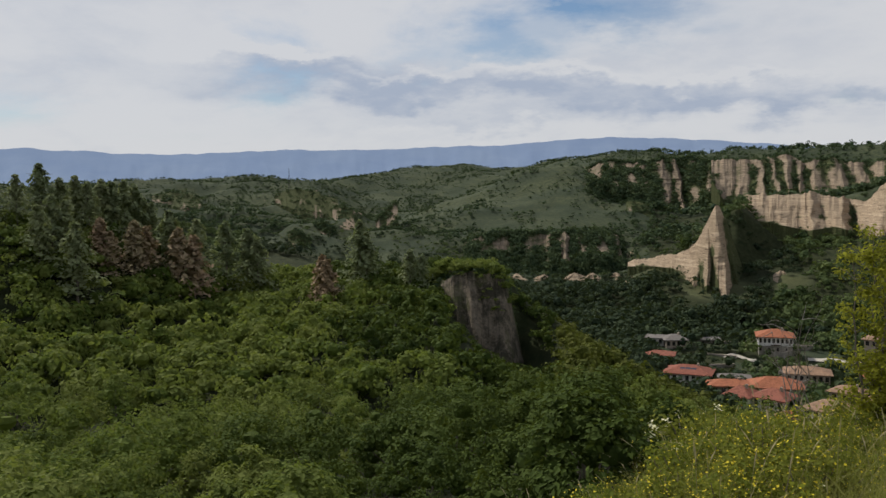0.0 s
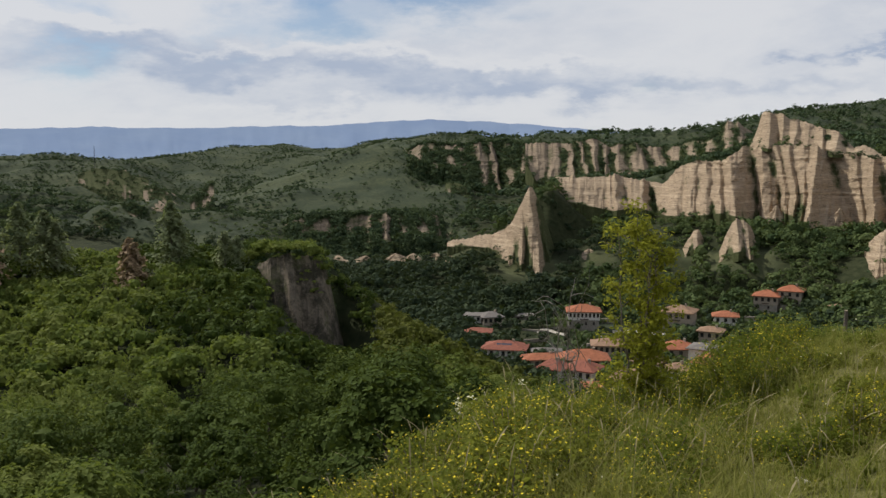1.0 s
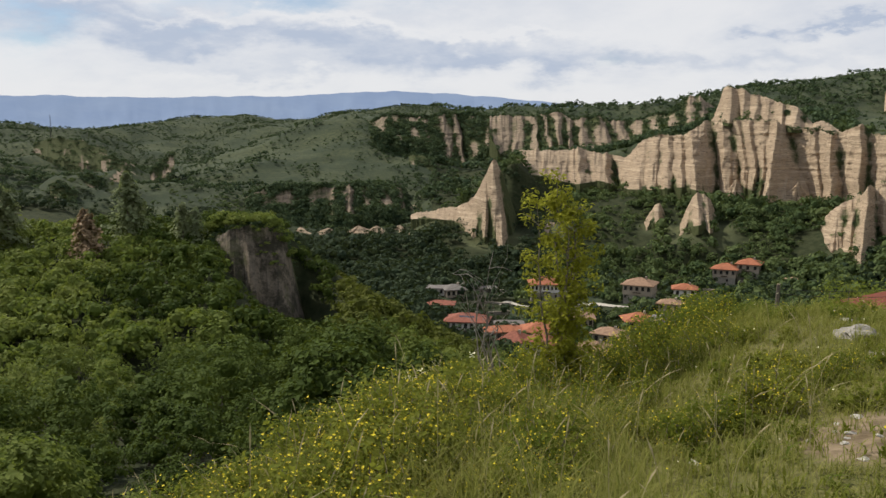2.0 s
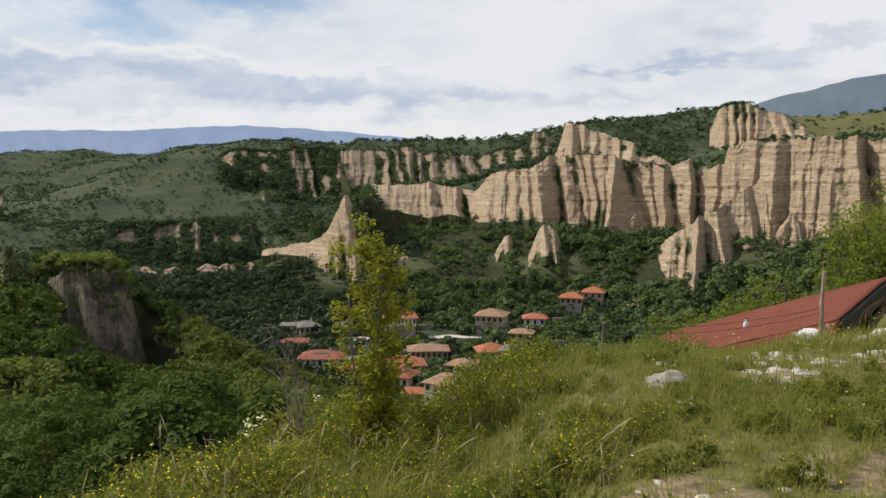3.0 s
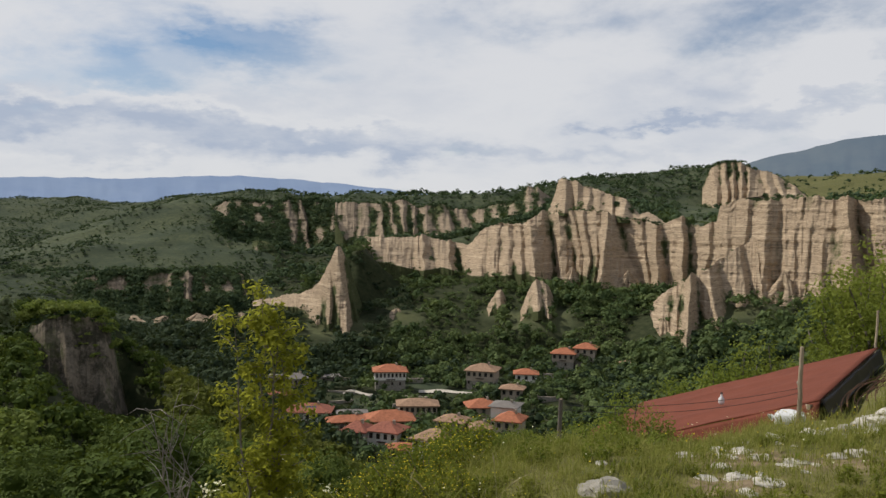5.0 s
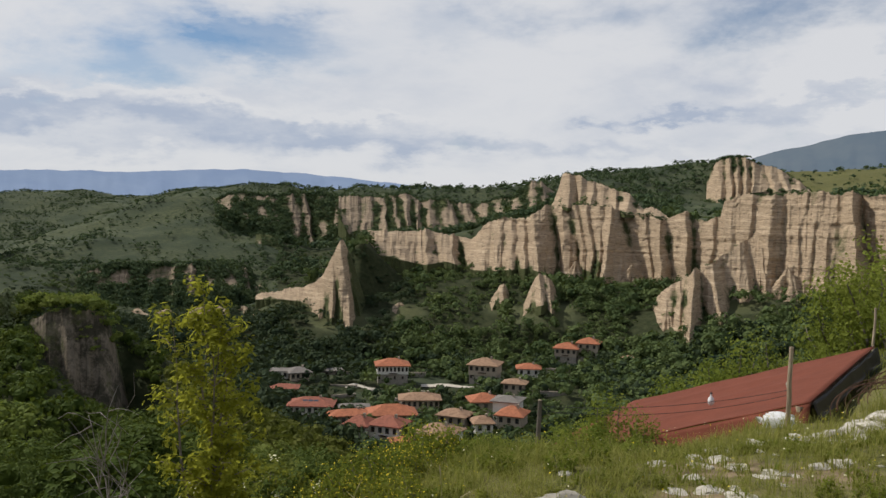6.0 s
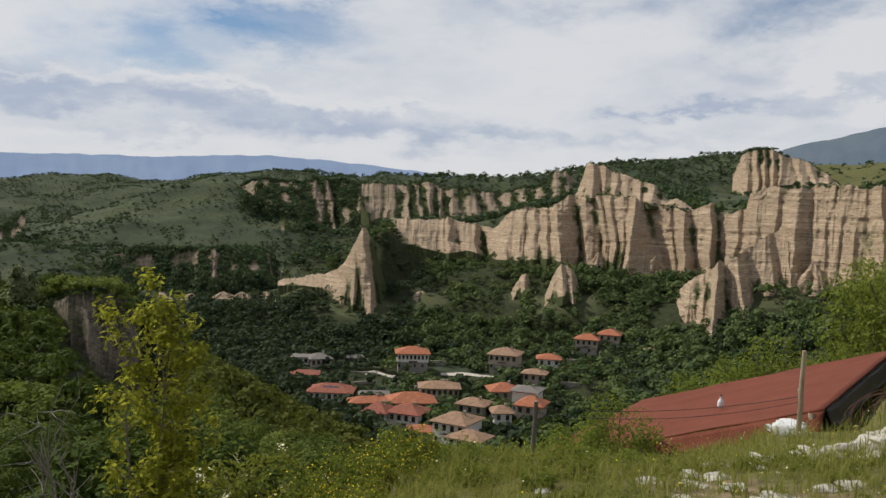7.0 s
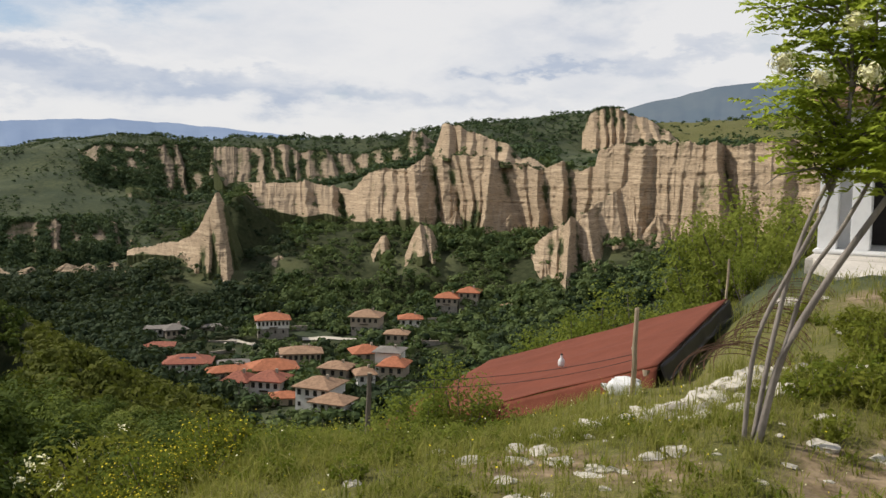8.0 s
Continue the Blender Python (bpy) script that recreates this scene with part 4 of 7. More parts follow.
build_face("clay_spur", "sharp clay spur running down from the cliff to jagged tips",
           ((37.6, 402, -36.6), (38.1, 400, -30.9), (38.65, 398, -27.5), (39.12, 398, -25.8), (39.74, 397, -23.6), (40.13, 398, -20), (40.48, 400, -21.5), (40.88, 404, -19.6), (41.41, 410, -16.7), (42.13, 418, -13.1), (42.78, 425, -9.3), (43.49, 432, -5.2), (43.79, 436, 0.6), (44.09, 438, 6.1), (44.42, 440, 11.8), (44.71, 441, 5.9), (45.06, 441, -6), (45.37, 440, -22), (45.64, 440, -29.9)),
           ((37.63, 396, -41.1), (38.26, 386, -46.4), (39.44, 376, -49.4), (40.03, 372, -48.6), (41.04, 380, -45.4), (42.29, 392, -40.9), (43.28, 402, -38), (44.25, 412, -36.5), (45.67, 426, -35.3)),
           ((37.45, 37.27, -2.4, -5.2), (38.39, 38.18, 0.8, 3.9), (38.88, 38.67, -1.6, -1.3), (39.23, 39.09, 0.8, 5.2), (39.44, 39.3, -0.8, 1.3), (40.06, 39.82, 4, 15.6), (40.47, 40.95, -4.8, -7.8), (40.95, 41.15, -0.8, 0), (41.28, 41.83, 1.6, 9.1), (41.83, 42.5, -4, -7.8), (42.43, 42.83, -1.6, -2.6), (42.96, 43.49, 0, 3.9), (43.16, 43.95, -2.4, -3.9), (43.69, 44.48, 0, 5.2), (44.02, 44.87, -1.6, -3.9), (44.51, 45.25, 0, 0), (45.51, 45.51, -2.4, -5.2)), 0.5, 47, 0.05, 60, rough=0.8)
build_face("earth_pyramid", "tall pale clay spire with a long side ridge",
           ((11.66, 452, -41.4), (12.3, 450, -39.4), (13.21, 448, -38.6), (14.11, 446, -37.1), (14.92, 442, -35.8), (15.5, 438, -33.7), (15.93, 434, -30.2), (16.25, 431, -25.8), (16.6, 429, -19.7), (16.88, 428, -14.6), (17.06, 428, -11.5), (17.32, 429, -11.8), (17.59, 431, -16.8), (17.91, 433, -22.5), (18.31, 434, -31), (18.71, 434, -40.6), (19.04, 434, -50.8)),
           ((11.66, 450, -42.9), (13.4, 444, -42.2), (14.5, 436, -42.5), (15.17, 428, -45.5), (15.72, 414, -53.6), (16.23, 410, -49.3), (16.66, 409, -47), (17.42, 405, -51.2), (18.54, 406, -52.8), (19.06, 414, -53.3)),
           ((11.59, 11.59, 0, 0), (13.68, 13.68, -1, 2.2), (14.85, 14.71, 0, 0), (15.7, 15.73, 0, 6.6), (16.03, 16.17, -1, -4.4), (16.51, 16.54, 1, 4.4), (16.73, 16.84, -1, -2.2), (17.13, 17.87, 1, 8.8), (17.5, 18.32, -3, -6.6), (17.87, 18.62, -2, 0), (18.91, 18.91, -4, -11)), 0.4, 5, 0.0, 40, bush=0.55, skirt=0.35, rough=0.6, tail=26, sink=5, lush=(17.42, 18.31), thing_of="earth pyramids")
build_face("earth_pyramid", "broad clay cone standing out of the woods",
           ((29, 418, -45.7), (29.35, 418, -39.5), (29.69, 419, -33), (29.97, 420, -28.6), (30.25, 420, -26.1), (30.7, 421, -26.8), (31.08, 422, -29.3), (31.4, 423, -34.5), (31.79, 423, -39.3), (32.17, 423, -43.6)),
           ((29.01, 412, -46), (29.63, 404, -43.4), (30.1, 402, -39.9), (30.62, 401, -38.8), (31.11, 401, -42.6), (32.18, 414, -44.2)),
           ((28.85, 28.85, 0, 0), (29.66, 29.29, 0, 4), (29.85, 29.66, -1, -2), (30.25, 30.33, 1, 6), (30.55, 30.69, -1, 0), (30.92, 31.06, 1, 6), (31.21, 31.43, -2, -6), (32.02, 32.02, 0, 0)), 0.4, 12, 0.05, 12, skirt=0.4, rough=0.5, tail=22, sink=4, lush=(31.22, 31.74), thing_of="earth pyramids")
build_face("earth_pyramid", "small clay cone among dark shrubs",
           ((26.76, 426, -45.5), (27.04, 426, -40.9), (27.32, 426, -36.4), (27.68, 427, -33), (27.97, 428, -31.9), (28.21, 428, -35.2), (28.38, 428, -39.4)),
           ((26.76, 422, -45.6), (27.21, 418, -44.5), (27.56, 416, -39.8), (28.02, 418, -41.3), (28.39, 422, -41.6)),
           ((26.61, 26.61, 0, 0), (27.36, 27.14, 1, 4), (27.55, 27.43, -1, -2), (27.88, 27.88, 1, 2), (28.25, 28.25, -1, -4)), 0.4, 14, 0.1, 8, skirt=1.0, rough=0.5, tail=14, sink=4, thing_of="earth pyramids")
build_face("earth_pyramid", "small clay spur half grown over with grass",
           ((20.45, 422, -44.7), (20.74, 422, -42.4), (21.19, 422, -41.5), (21.57, 421, -44.4), (21.89, 420, -48.7), (22.37, 418, -55.5)),
           ((20.46, 419, -46), (20.92, 416, -48.3), (21.53, 414, -52.4), (22.37, 414, -56)),
           ((20.33, 20.33, 0, 0), (20.78, 20.93, 1, 4), (21, 21.15, -1, 0), (21.53, 21.75, 1, 2), (22.2, 22.2, -1, -2)), 0.4, 9, 0.25, 8, skirt=1.0, rough=0.5, tail=12, sink=4, thing_of="earth pyramids")
build_face("scarp_low", "broken clay scarp above dark woods",
           ((0.98, 496, -34.1), (1.78, 498, -31.8), (2.92, 500, -30.1), (4.41, 504, -29.6), (5.93, 507, -30.3), (6.55, 508, -29.7), (7.13, 509, -29.1), (7.72, 511, -28.5), (8.42, 512, -29.8), (9.23, 514, -29.8), (9.93, 516, -30.4), (10.54, 517, -31.1), (11.11, 518, -33.1), (11.42, 519, -39.8)),
           ((1, 476, -46.8), (2.63, 479, -50.2), (4.62, 483, -50.8), (5.97, 485, -49.6), (6.99, 487, -43.7), (7.69, 489, -45.7), (8.21, 490, -45.2), (9.43, 492, -42.5), (10.5, 494, -44.2), (11.44, 496, -45.9)),
           ((0.91, 1, 0, 0), (2.26, 2.41, 0, 1.4), (2.74, 2.85, -0.7, -1.4), (3.7, 3.78, 0.4, 3.2), (4.28, 4.39, -1.6, -3.1), (5.26, 5.5, 0.3, 2.4), (5.63, 6.12, -1.8, -3.7), (6.59, 6.61, 0.2, 1.3), (6.81, 7.17, -1.1, -2.1), (7.58, 7.8, 2.8, 10.2), (8.03, 8.21, -2.4, -4.9), (8.54, 8.77, 0, 1.4), (8.95, 9.26, -2, -4), (10.08, 10.1, 0.9, 4.6), (10.48, 10.73, -2.2, -3.3), (10.95, 11.2, 0.5, 2.8), (11.34, 11.52, -1.6, -3.2)), 0.7, 37, 0.62, 1100, sink=14, run_out=0.9, material=SCAR_CLAY, bush=1.8, rough=1.0)
build_face("bluff", "grey clay bluff broken out of a wooded spur",
           ((-3.29, 140, -21.9), (-2.7, 139, -18.9), (-2.1, 138, -16.4), (-1.34, 137, -14.4), (-0.1, 136, -13.1), (1.17, 136, -12.9), (2.3, 136, -13.5), (3, 136, -14.5), (3.3, 136, -16.7), (3.66, 136, -21.2), (4.01, 137, -25.4), (4.29, 138, -28)),
           ((-3.29, 138, -22), (-2.53, 136, -21.1), (-1.61, 134, -22.5), (-0.67, 133, -24.4), (0.61, 132, -25.9), (2.06, 132, -27.2), (3.38, 132, -28), (4.31, 133, -28.8)),
           ((-3.51, -3.51, -0.5, -0.7), (-2.77, -2.77, -0.3, -0.7), (-1.85, -1.67, 0.1, 0.3), (-1.36, -1.12, -0.6, -0.7), (-0.49, -0.24, 0.2, 0.6), (0.07, 0.2, -0.7, -0.4), (0.58, 0.96, 0.1, 0.7), (1.28, 1.54, -0.4, -0.1), (2.12, 2.45, 0.3, 1), (2.78, 3.5, 0.1, 0.4), (4, 4, -1.5, -2.1)), 0.2, 31, 0.22, 160, material=BLUFF_CLAY, bush=0.45, rough=0.42, tail=9, sink=5, caps=((-3.5, 2.6, 0.6),))
for k, (b, far, tip, w) in enumerate(((4.4, 470, -49, 8), (6.2, 468, -49.5, 10), (8.2, 466, -48.2, 9), (9.4, 468, -48.5, 8), (10.9, 470, -48.5, 9), (12.3, 462, -47, 7))):
    build_pyramid("low worn clay mound above the valley woods", b, far, tip, -56, w, 0.9, 0.3 * (-1) ** k, 80 + k, 1.0)
for k, (b, up, w) in enumerate(((24.4, 9, 9), (26.3, 7, 7), (28.6, 12, 11), (32.6, 13, 11), (34.3, 8, 8), (36.2, 14, 11), (38.1, 9, 8), (43.2, 12, 10), (45.6, 15, 11), (47.3, 9, 9), (49.6, 13, 11), (52, 10, 10))):
    far = float(np.interp(b, (19, 25.5, 32, 36.5, 41, 45.3, 50.5, 58), (545, 510, 487, 468, 452, 436, 418, 405))) - 19
    low = float(land_height(*spot(b, far), False))
    build_pyramid("ragged clay apron at the foot of the cliff", b, far, low + up, low - 4, w, 1.1, 0.15 * (-1) ** k, 60 + k, 2.0)

# ---- woods ----


def leaf_quads(centres, normals, sizes, spin, ratio=0.7):
    """Four-cornered leaf sprays: rows of centre, facing and size."""
    n = normals / (np.linalg.norm(normals, axis=1, keepdims=True) + 1e-9)
    ref = np.where(np.abs(n[:, 2:3]) < 0.9, np.array([[0, 0, 1.0]]), np.array([[1.0, 0, 0]]))
    u = np.cross(n, ref)
    u /= np.linalg.norm(u, axis=1, keepdims=True) + 1e-9
    w = np.cross(n, u)
    c, s = np.cos(spin)[:, None], np.sin(spin)[:, None]
    u, w = u * c + w * s, w * c - u * s
    u, w = u * sizes[:, None], w * sizes[:, None] * ratio
    quad = np.stack([centres - u, centres - w + n * sizes[:, None] * 0.15, centres + u, centres + w + n * sizes[:, None] * 0.15], 1)
    return quad.reshape(-1, 3)


def joined(pieces):
    verts, faces, at = [], [], 0
    for v, f in pieces:
        verts.append(v)
        faces.append(f + at)
        at += len(v)
    return np.concatenate(verts), np.concatenate(faces)


def lumps(centres, radii, r):
    """Dense inner leafage: one rough rounded lump of 24 faces at each centre."""
    g = np.array([(a, b, c) for a in (-1, 0, 1) for b in (-1, 0, 1) for c in (-1, 0, 1) if (a, b, c) != (0, 0, 0)], float)
    index = {tuple(p): i for i, p in enumerate(g.astype(int).tolist())}
    faces = []
    for axis in range(3):
        for side in (-1, 1):
            for i in (-1, 0):
                for j in (-1, 0):
                    ring = []
                    for a, b in ((i, j), (i + 1, j), (i + 1, j + 1), (i, j + 1)):
                        p = [a, b]
                        p.insert(axis, side)
                        ring.append(index[tuple(p)])
                    faces.append(ring if (side > 0) == (axis != 1) else ring[::-1])
    ball = g / np.linalg.norm(g, axis=1, keepdims=True)
    v = centres[:, None] + ball[None] * radii[:, None] * r.uniform(0.8, 1.12, (len(centres), 26, 1))
    f = np.array(faces)[None] + (np.arange(len(centres)) * 26)[:, None, None]
    return v.reshape(-1, 3), f.reshape(-1, 4)


def woodland(name, label, category, places, radius, height, sprays, material, leaf=0.42, seed=1, core=0.0, hearts=1):
    """Far trees and shrubs as one growth of leaf sprays: uneven crowns of several lobes."""
    r = np.random.default_rng(seed)
    n = len(places)
    lobes = 4
    off = r.normal(0, 0.42, (n, lobes, 3)) * np.array([1, 1, 0.5])
    pick = r.integers(0, lobes, (n, sprays))
    u = r.normal(size=(n, sprays, 3))
    u /= np.linalg.norm(u, axis=2, keepdims=True)
    u[..., 2] = np.abs(u[..., 2]) * 0.9 - 0.25
    lobe = np.take_along_axis(off, pick[..., None].repeat(3, 2), 1)
    body = lobe + u * r.uniform(0.45, 0.75, (n, sprays, 1))
    scale = np.stack([radius, radius, height * 0.5], 1)[:, None]
    base = places[:, None] + np.array([0, 0, 1.0]) * (height * 0.45)[:, None, None]
    centres = base + body * scale
    normals = u + np.array([0, 0, 0.35]) + r.normal(0, 0.25, u.shape)
    sizes = radius[:, None] * leaf * r.uniform(0.6, 1.3, (n, sprays))
    verts = leaf_quads(centres.reshape(-1, 3), normals.reshape(-1, 3), sizes.ravel(), r.uniform(0, 6.28, n * sprays))
    hue = r.uniform(0, 1, n)
    tone, faces = np.repeat(hue, sprays * 4), np.arange(len(verts)).reshape(-1, 4)
    if core:
        mid = (base + off[:, :hearts] * scale * (1.0 if hearts > 1 else 0.0)).reshape(-1, 3)
        cv, cf = lumps(mid, np.repeat(scale * core, hearts, 1).reshape(-1, 3), r)
        verts, faces = joined([(verts, faces), (cv, cf)])
        tone = np.concatenate([tone, np.repeat(hue, hearts * 26)])
    me = mesh_of(name, verts, faces, material, False, tone=tone)
    return tagged(new(name, me), label, category, kind="stuff")


def scatter(count, b0, b1, d0, d1, seed, keep=None):
    """Random plan places in a stretch of bearings and distances, even over the ground."""
    r = np.random.default_rng(seed)
    b = r.uniform(b0, b1, count)
    d = np.sqrt(r.uniform(d0 * d0, d1 * d1, count))
    x, y = spot(b, d)
    if keep is not None:
        ok = r.uniform(0, 1, count) < keep(b, d, x, y)
        b, d, x, y = b[ok], d[ok], x[ok], y[ok]
    return np.stack([x, y, land_height(x, y)], 1), b, d


def far_density(b, d, x, y):
    foot, top = line("cliff_foot", b)[0], line("cliff_top", b)[0]
    bottom = line("far_bottom", b)[0]
    n = fbm(x / 30, y / 30, 3, 51)
    p = np.where((d < bottom + 4) | ((b < 3) & (d < 425)), 0.0, np.where(d < foot, 1.0, 0.8))
    p = np.where((b > 13) & (d > bottom + 30) & (d < foot), np.clip(0.75 + fbm(x / 18, y / 18, 3, 52) * 2.2, 0.10, 1), p)
    grassy = (b < 13) & (d > 430)
    p = np.where(grassy, np.clip(0.85 + n * 2.2, 0.2, 1), p)
    p = np.where((b > -4.5) & (b < 9.3) & (d > 545) & (d < 700), np.clip(0.62 + 2.2 * fbm(x / 26, y / 26, 3, 53) + np.clip(1.5 - b, 0, 4) * 0.09, 0.08, 1.0), p)
    p = np.where((b > 0) & (b < 11.8) & (d > 474) & (d < 522), 0.3, p)
    p = np.where((b > 19) & (d > foot - 4) & (d < top + 4), 0.03, p)
    p = np.where((b >= 9) & (b < 29) & (d > 625) & (d < 690), 0.10, p)
    p = np.where((b > 39.3) & (b < 46) & (d > top + 8) & (d < 790), 0.04, p)
    p = np.where((b > 45.2) & (d > 560), 0.05 + 0.5 * (n > 0.45), p)
    # nothing grows on the spires
    for pb, pd, pr in ((17.0, 415, 15), (17.6, 402, 9), (30.3, 408, 15), (27.5, 417, 8), (38.6, 384, 17), (40.2, 376, 18), (41.6, 384, 16), (43.2, 400, 12), (13.4, 442, 9), (14.8, 438, 9), (21.7, 413, 9)):
        px, py = spot(pb, pd)
        p = np.where(np.hypot(x - px, y - py) < pr, 0.04, p)
    for pb, pd, pr, _ in CONES:
        px, py = spot(pb, pd)
        p = np.where(np.hypot(x - px, y - py) < pr * 0.85, 0.10, p)
    return p


def build_far_woods():
    pl, b, d = scatter(15000, -33, 62, 340, 520, 60, far_density)
    pl2, b2, d2 = scatter(46000, -33, 62, 520, 1080, 61, far_density)
    pl, b, d = np.concatenate([pl, pl2]), np.concatenate([b, b2]), np.concatenate([d, d2])
    r = np.random.default_rng(62)
    grassy = (b < 13) & (d > 430)
    thick = fbm(pl[:, 0] / 30, pl[:, 1] / 30, 3, 51)
    rad = np.where(grassy, r.uniform(0.7, 1.7, len(pl)) + 1.6 * np.clip(thick + 0.1, 0, 1), np.clip(np.exp(r.normal(0.75, 0.42, len(pl))) * (1 + 0.6 * thick), 0.8, 5.0))
    rad = np.where((b > 3) & (b < 13) & (d > 440) & (d < 500), rad * 0.6, rad)
    rad = np.where((b > -4.5) & (b < 9.3) & (d > 545) & (d < 700), rad * r.uniform(0.45, 1.1, len(pl)), rad)
    rad = np.where(d > 700, rad * 0.72, rad)
    hgt = rad * r.uniform(1.5, 2.3, len(pl))
    near = d < 500
    # woods left of about bearing 21 get the leaf with shade painted in
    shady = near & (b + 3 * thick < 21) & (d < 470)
    for part_of, name, label, sprays, leaf, material in ((near & ~shady, "valley_woods", "green oak woods and scrub climbing to the cliffs", 64, 0.18, LEAF_VALLEY), (shady, "valley_woods", "dark woods in the valley bottom, shade put into the leaf colour", 64, 0.18, LEAF_FAR_SHADED),
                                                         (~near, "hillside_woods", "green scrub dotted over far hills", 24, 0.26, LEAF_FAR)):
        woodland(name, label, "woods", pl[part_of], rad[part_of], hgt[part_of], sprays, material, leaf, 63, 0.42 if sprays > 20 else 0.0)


build_far_woods()


def build_ledge_shrubs():
    pl = np.array(LEDGES)
    r = np.random.default_rng(67)
    rad = r.uniform(0.6, 1.7, len(pl)) * pl[:, 3]
    pl = pl[:, :3] - np.array([0, 0, 0.3])
    woodland("ledge_shrubs", "shrubs rooted in gullies and ledges of the cliffs", "shrubs", pl, rad, rad * r.uniform(1.3, 2.0, len(pl)), 34, LEAF_FAR, 0.25, 68)


build_ledge_shrubs()


def valley_density(b, d, x, y):
    n = fbm(x / 16, y / 16, 3, 71)
    return np.where((d > 200) & (b > 12) & (b < 34), np.clip(0.6 + n * 0.9, 0.1, 1.0), 0.9)


def build_valley_trees():
    pl, b, d = scatter(7000, 8, 50, 185, 372, 64, valley_density)
    keep = np.ones(len(pl), bool)
    for hb, hd, hw in HOUSE_SPOTS:
        hx, hy = spot(hb, hd)
        lx, ly = spot(hb, hd - 9)
        keep &= (np.hypot(pl[:, 0] - hx, pl[:, 1] - hy) > hw * 0.5 + 0.2) & (np.hypot(pl[:, 0] - lx, pl[:, 1] - ly) > hw * 0.22)
    keep &= ~((b > 22.2) & (b < 26.6) & (d > 298) & (d < 325)) & ~((b > 17.2) & (b < 19.8) & (d > 300) & (d < 312))
    pl = pl[keep]
    r = np.random.default_rng(65)
    rad = np.clip(np.exp(r.normal(0.62, 0.45, len(pl))), 0.7, 3.8)
    # left of bearing 18.5 coloured for shade; elsewhere three in ten, at random
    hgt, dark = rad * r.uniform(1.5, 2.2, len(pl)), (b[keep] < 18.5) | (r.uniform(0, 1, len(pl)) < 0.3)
    for pick, label, material in ((~dark, "garden trees and shrubs in the valley bottom", LEAF_VALLEY), (dark, "dark green trees among the valley gardens, some coloured for shade", LEAF_FAR_SHADED)):
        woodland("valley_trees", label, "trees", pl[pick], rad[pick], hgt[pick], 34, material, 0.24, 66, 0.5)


def part(name, me, parent, label=""):
    """One mesh as a part under a thing."""
    ob = new(name, me)
    ob.parent = parent
    return tagged(ob, label)


def thing(name, label, category, group="", at=(0, 0, 0), turn=0.0):
    ob = tagged(new(name), label, category, group)
    ob.matrix_world = pose(*at, 0, 0, turn)
    return ob


def tube(points, radii, sides=6):
    """Rows of a bent tapering pipe: vertices and four-cornered faces."""
    p = np.asarray(points, float)
    t = np.gradient(p, axis=0)
    t /= np.linalg.norm(t, axis=1, keepdims=True) + 1e-9
    ref = np.where(np.abs(t[:, 2:3]) < 0.95, np.array([[0, 0, 1.0]]), np.array([[1.0, 0, 0]]))
    u = np.cross(t, ref)
    u /= np.linalg.norm(u, axis=1, keepdims=True) + 1e-9
    w = np.cross(t, u)
    a = np.linspace(0, 2 * np.pi, sides, endpoint=False)
    ring = u[:, None] * np.cos(a)[None, :, None] + w[:, None] * np.sin(a)[None, :, None]
    v = (p[:, None] + ring * np.asarray(radii, float)[:, None, None]).reshape(-1, 3)
    n = len(p)
    i = np.arange(n - 1)[:, None] * sides + np.arange(sides)[None]
    j = np.arange(n - 1)[:, None] * sides + (np.arange(sides)[None] + 1) % sides
    f = np.stack([i, j, j + sides, i + sides], -1).reshape(-1, 4)
    return v, f


def bent(a, b, sag, n, r, wild=0.05):
    """A wandering line from a to b."""
    a, b = np.array(a, float), np.array(b, float)
    k = np.linspace(0, 1, n)[:, None]
    p = a + (b - a) * k + np.array([0, 0, sag]) * (k * (1 - k) * 4)
    p[1:-1] += r.normal(0, wild * np.linalg.norm(b - a), (n - 2, 3))
    return p


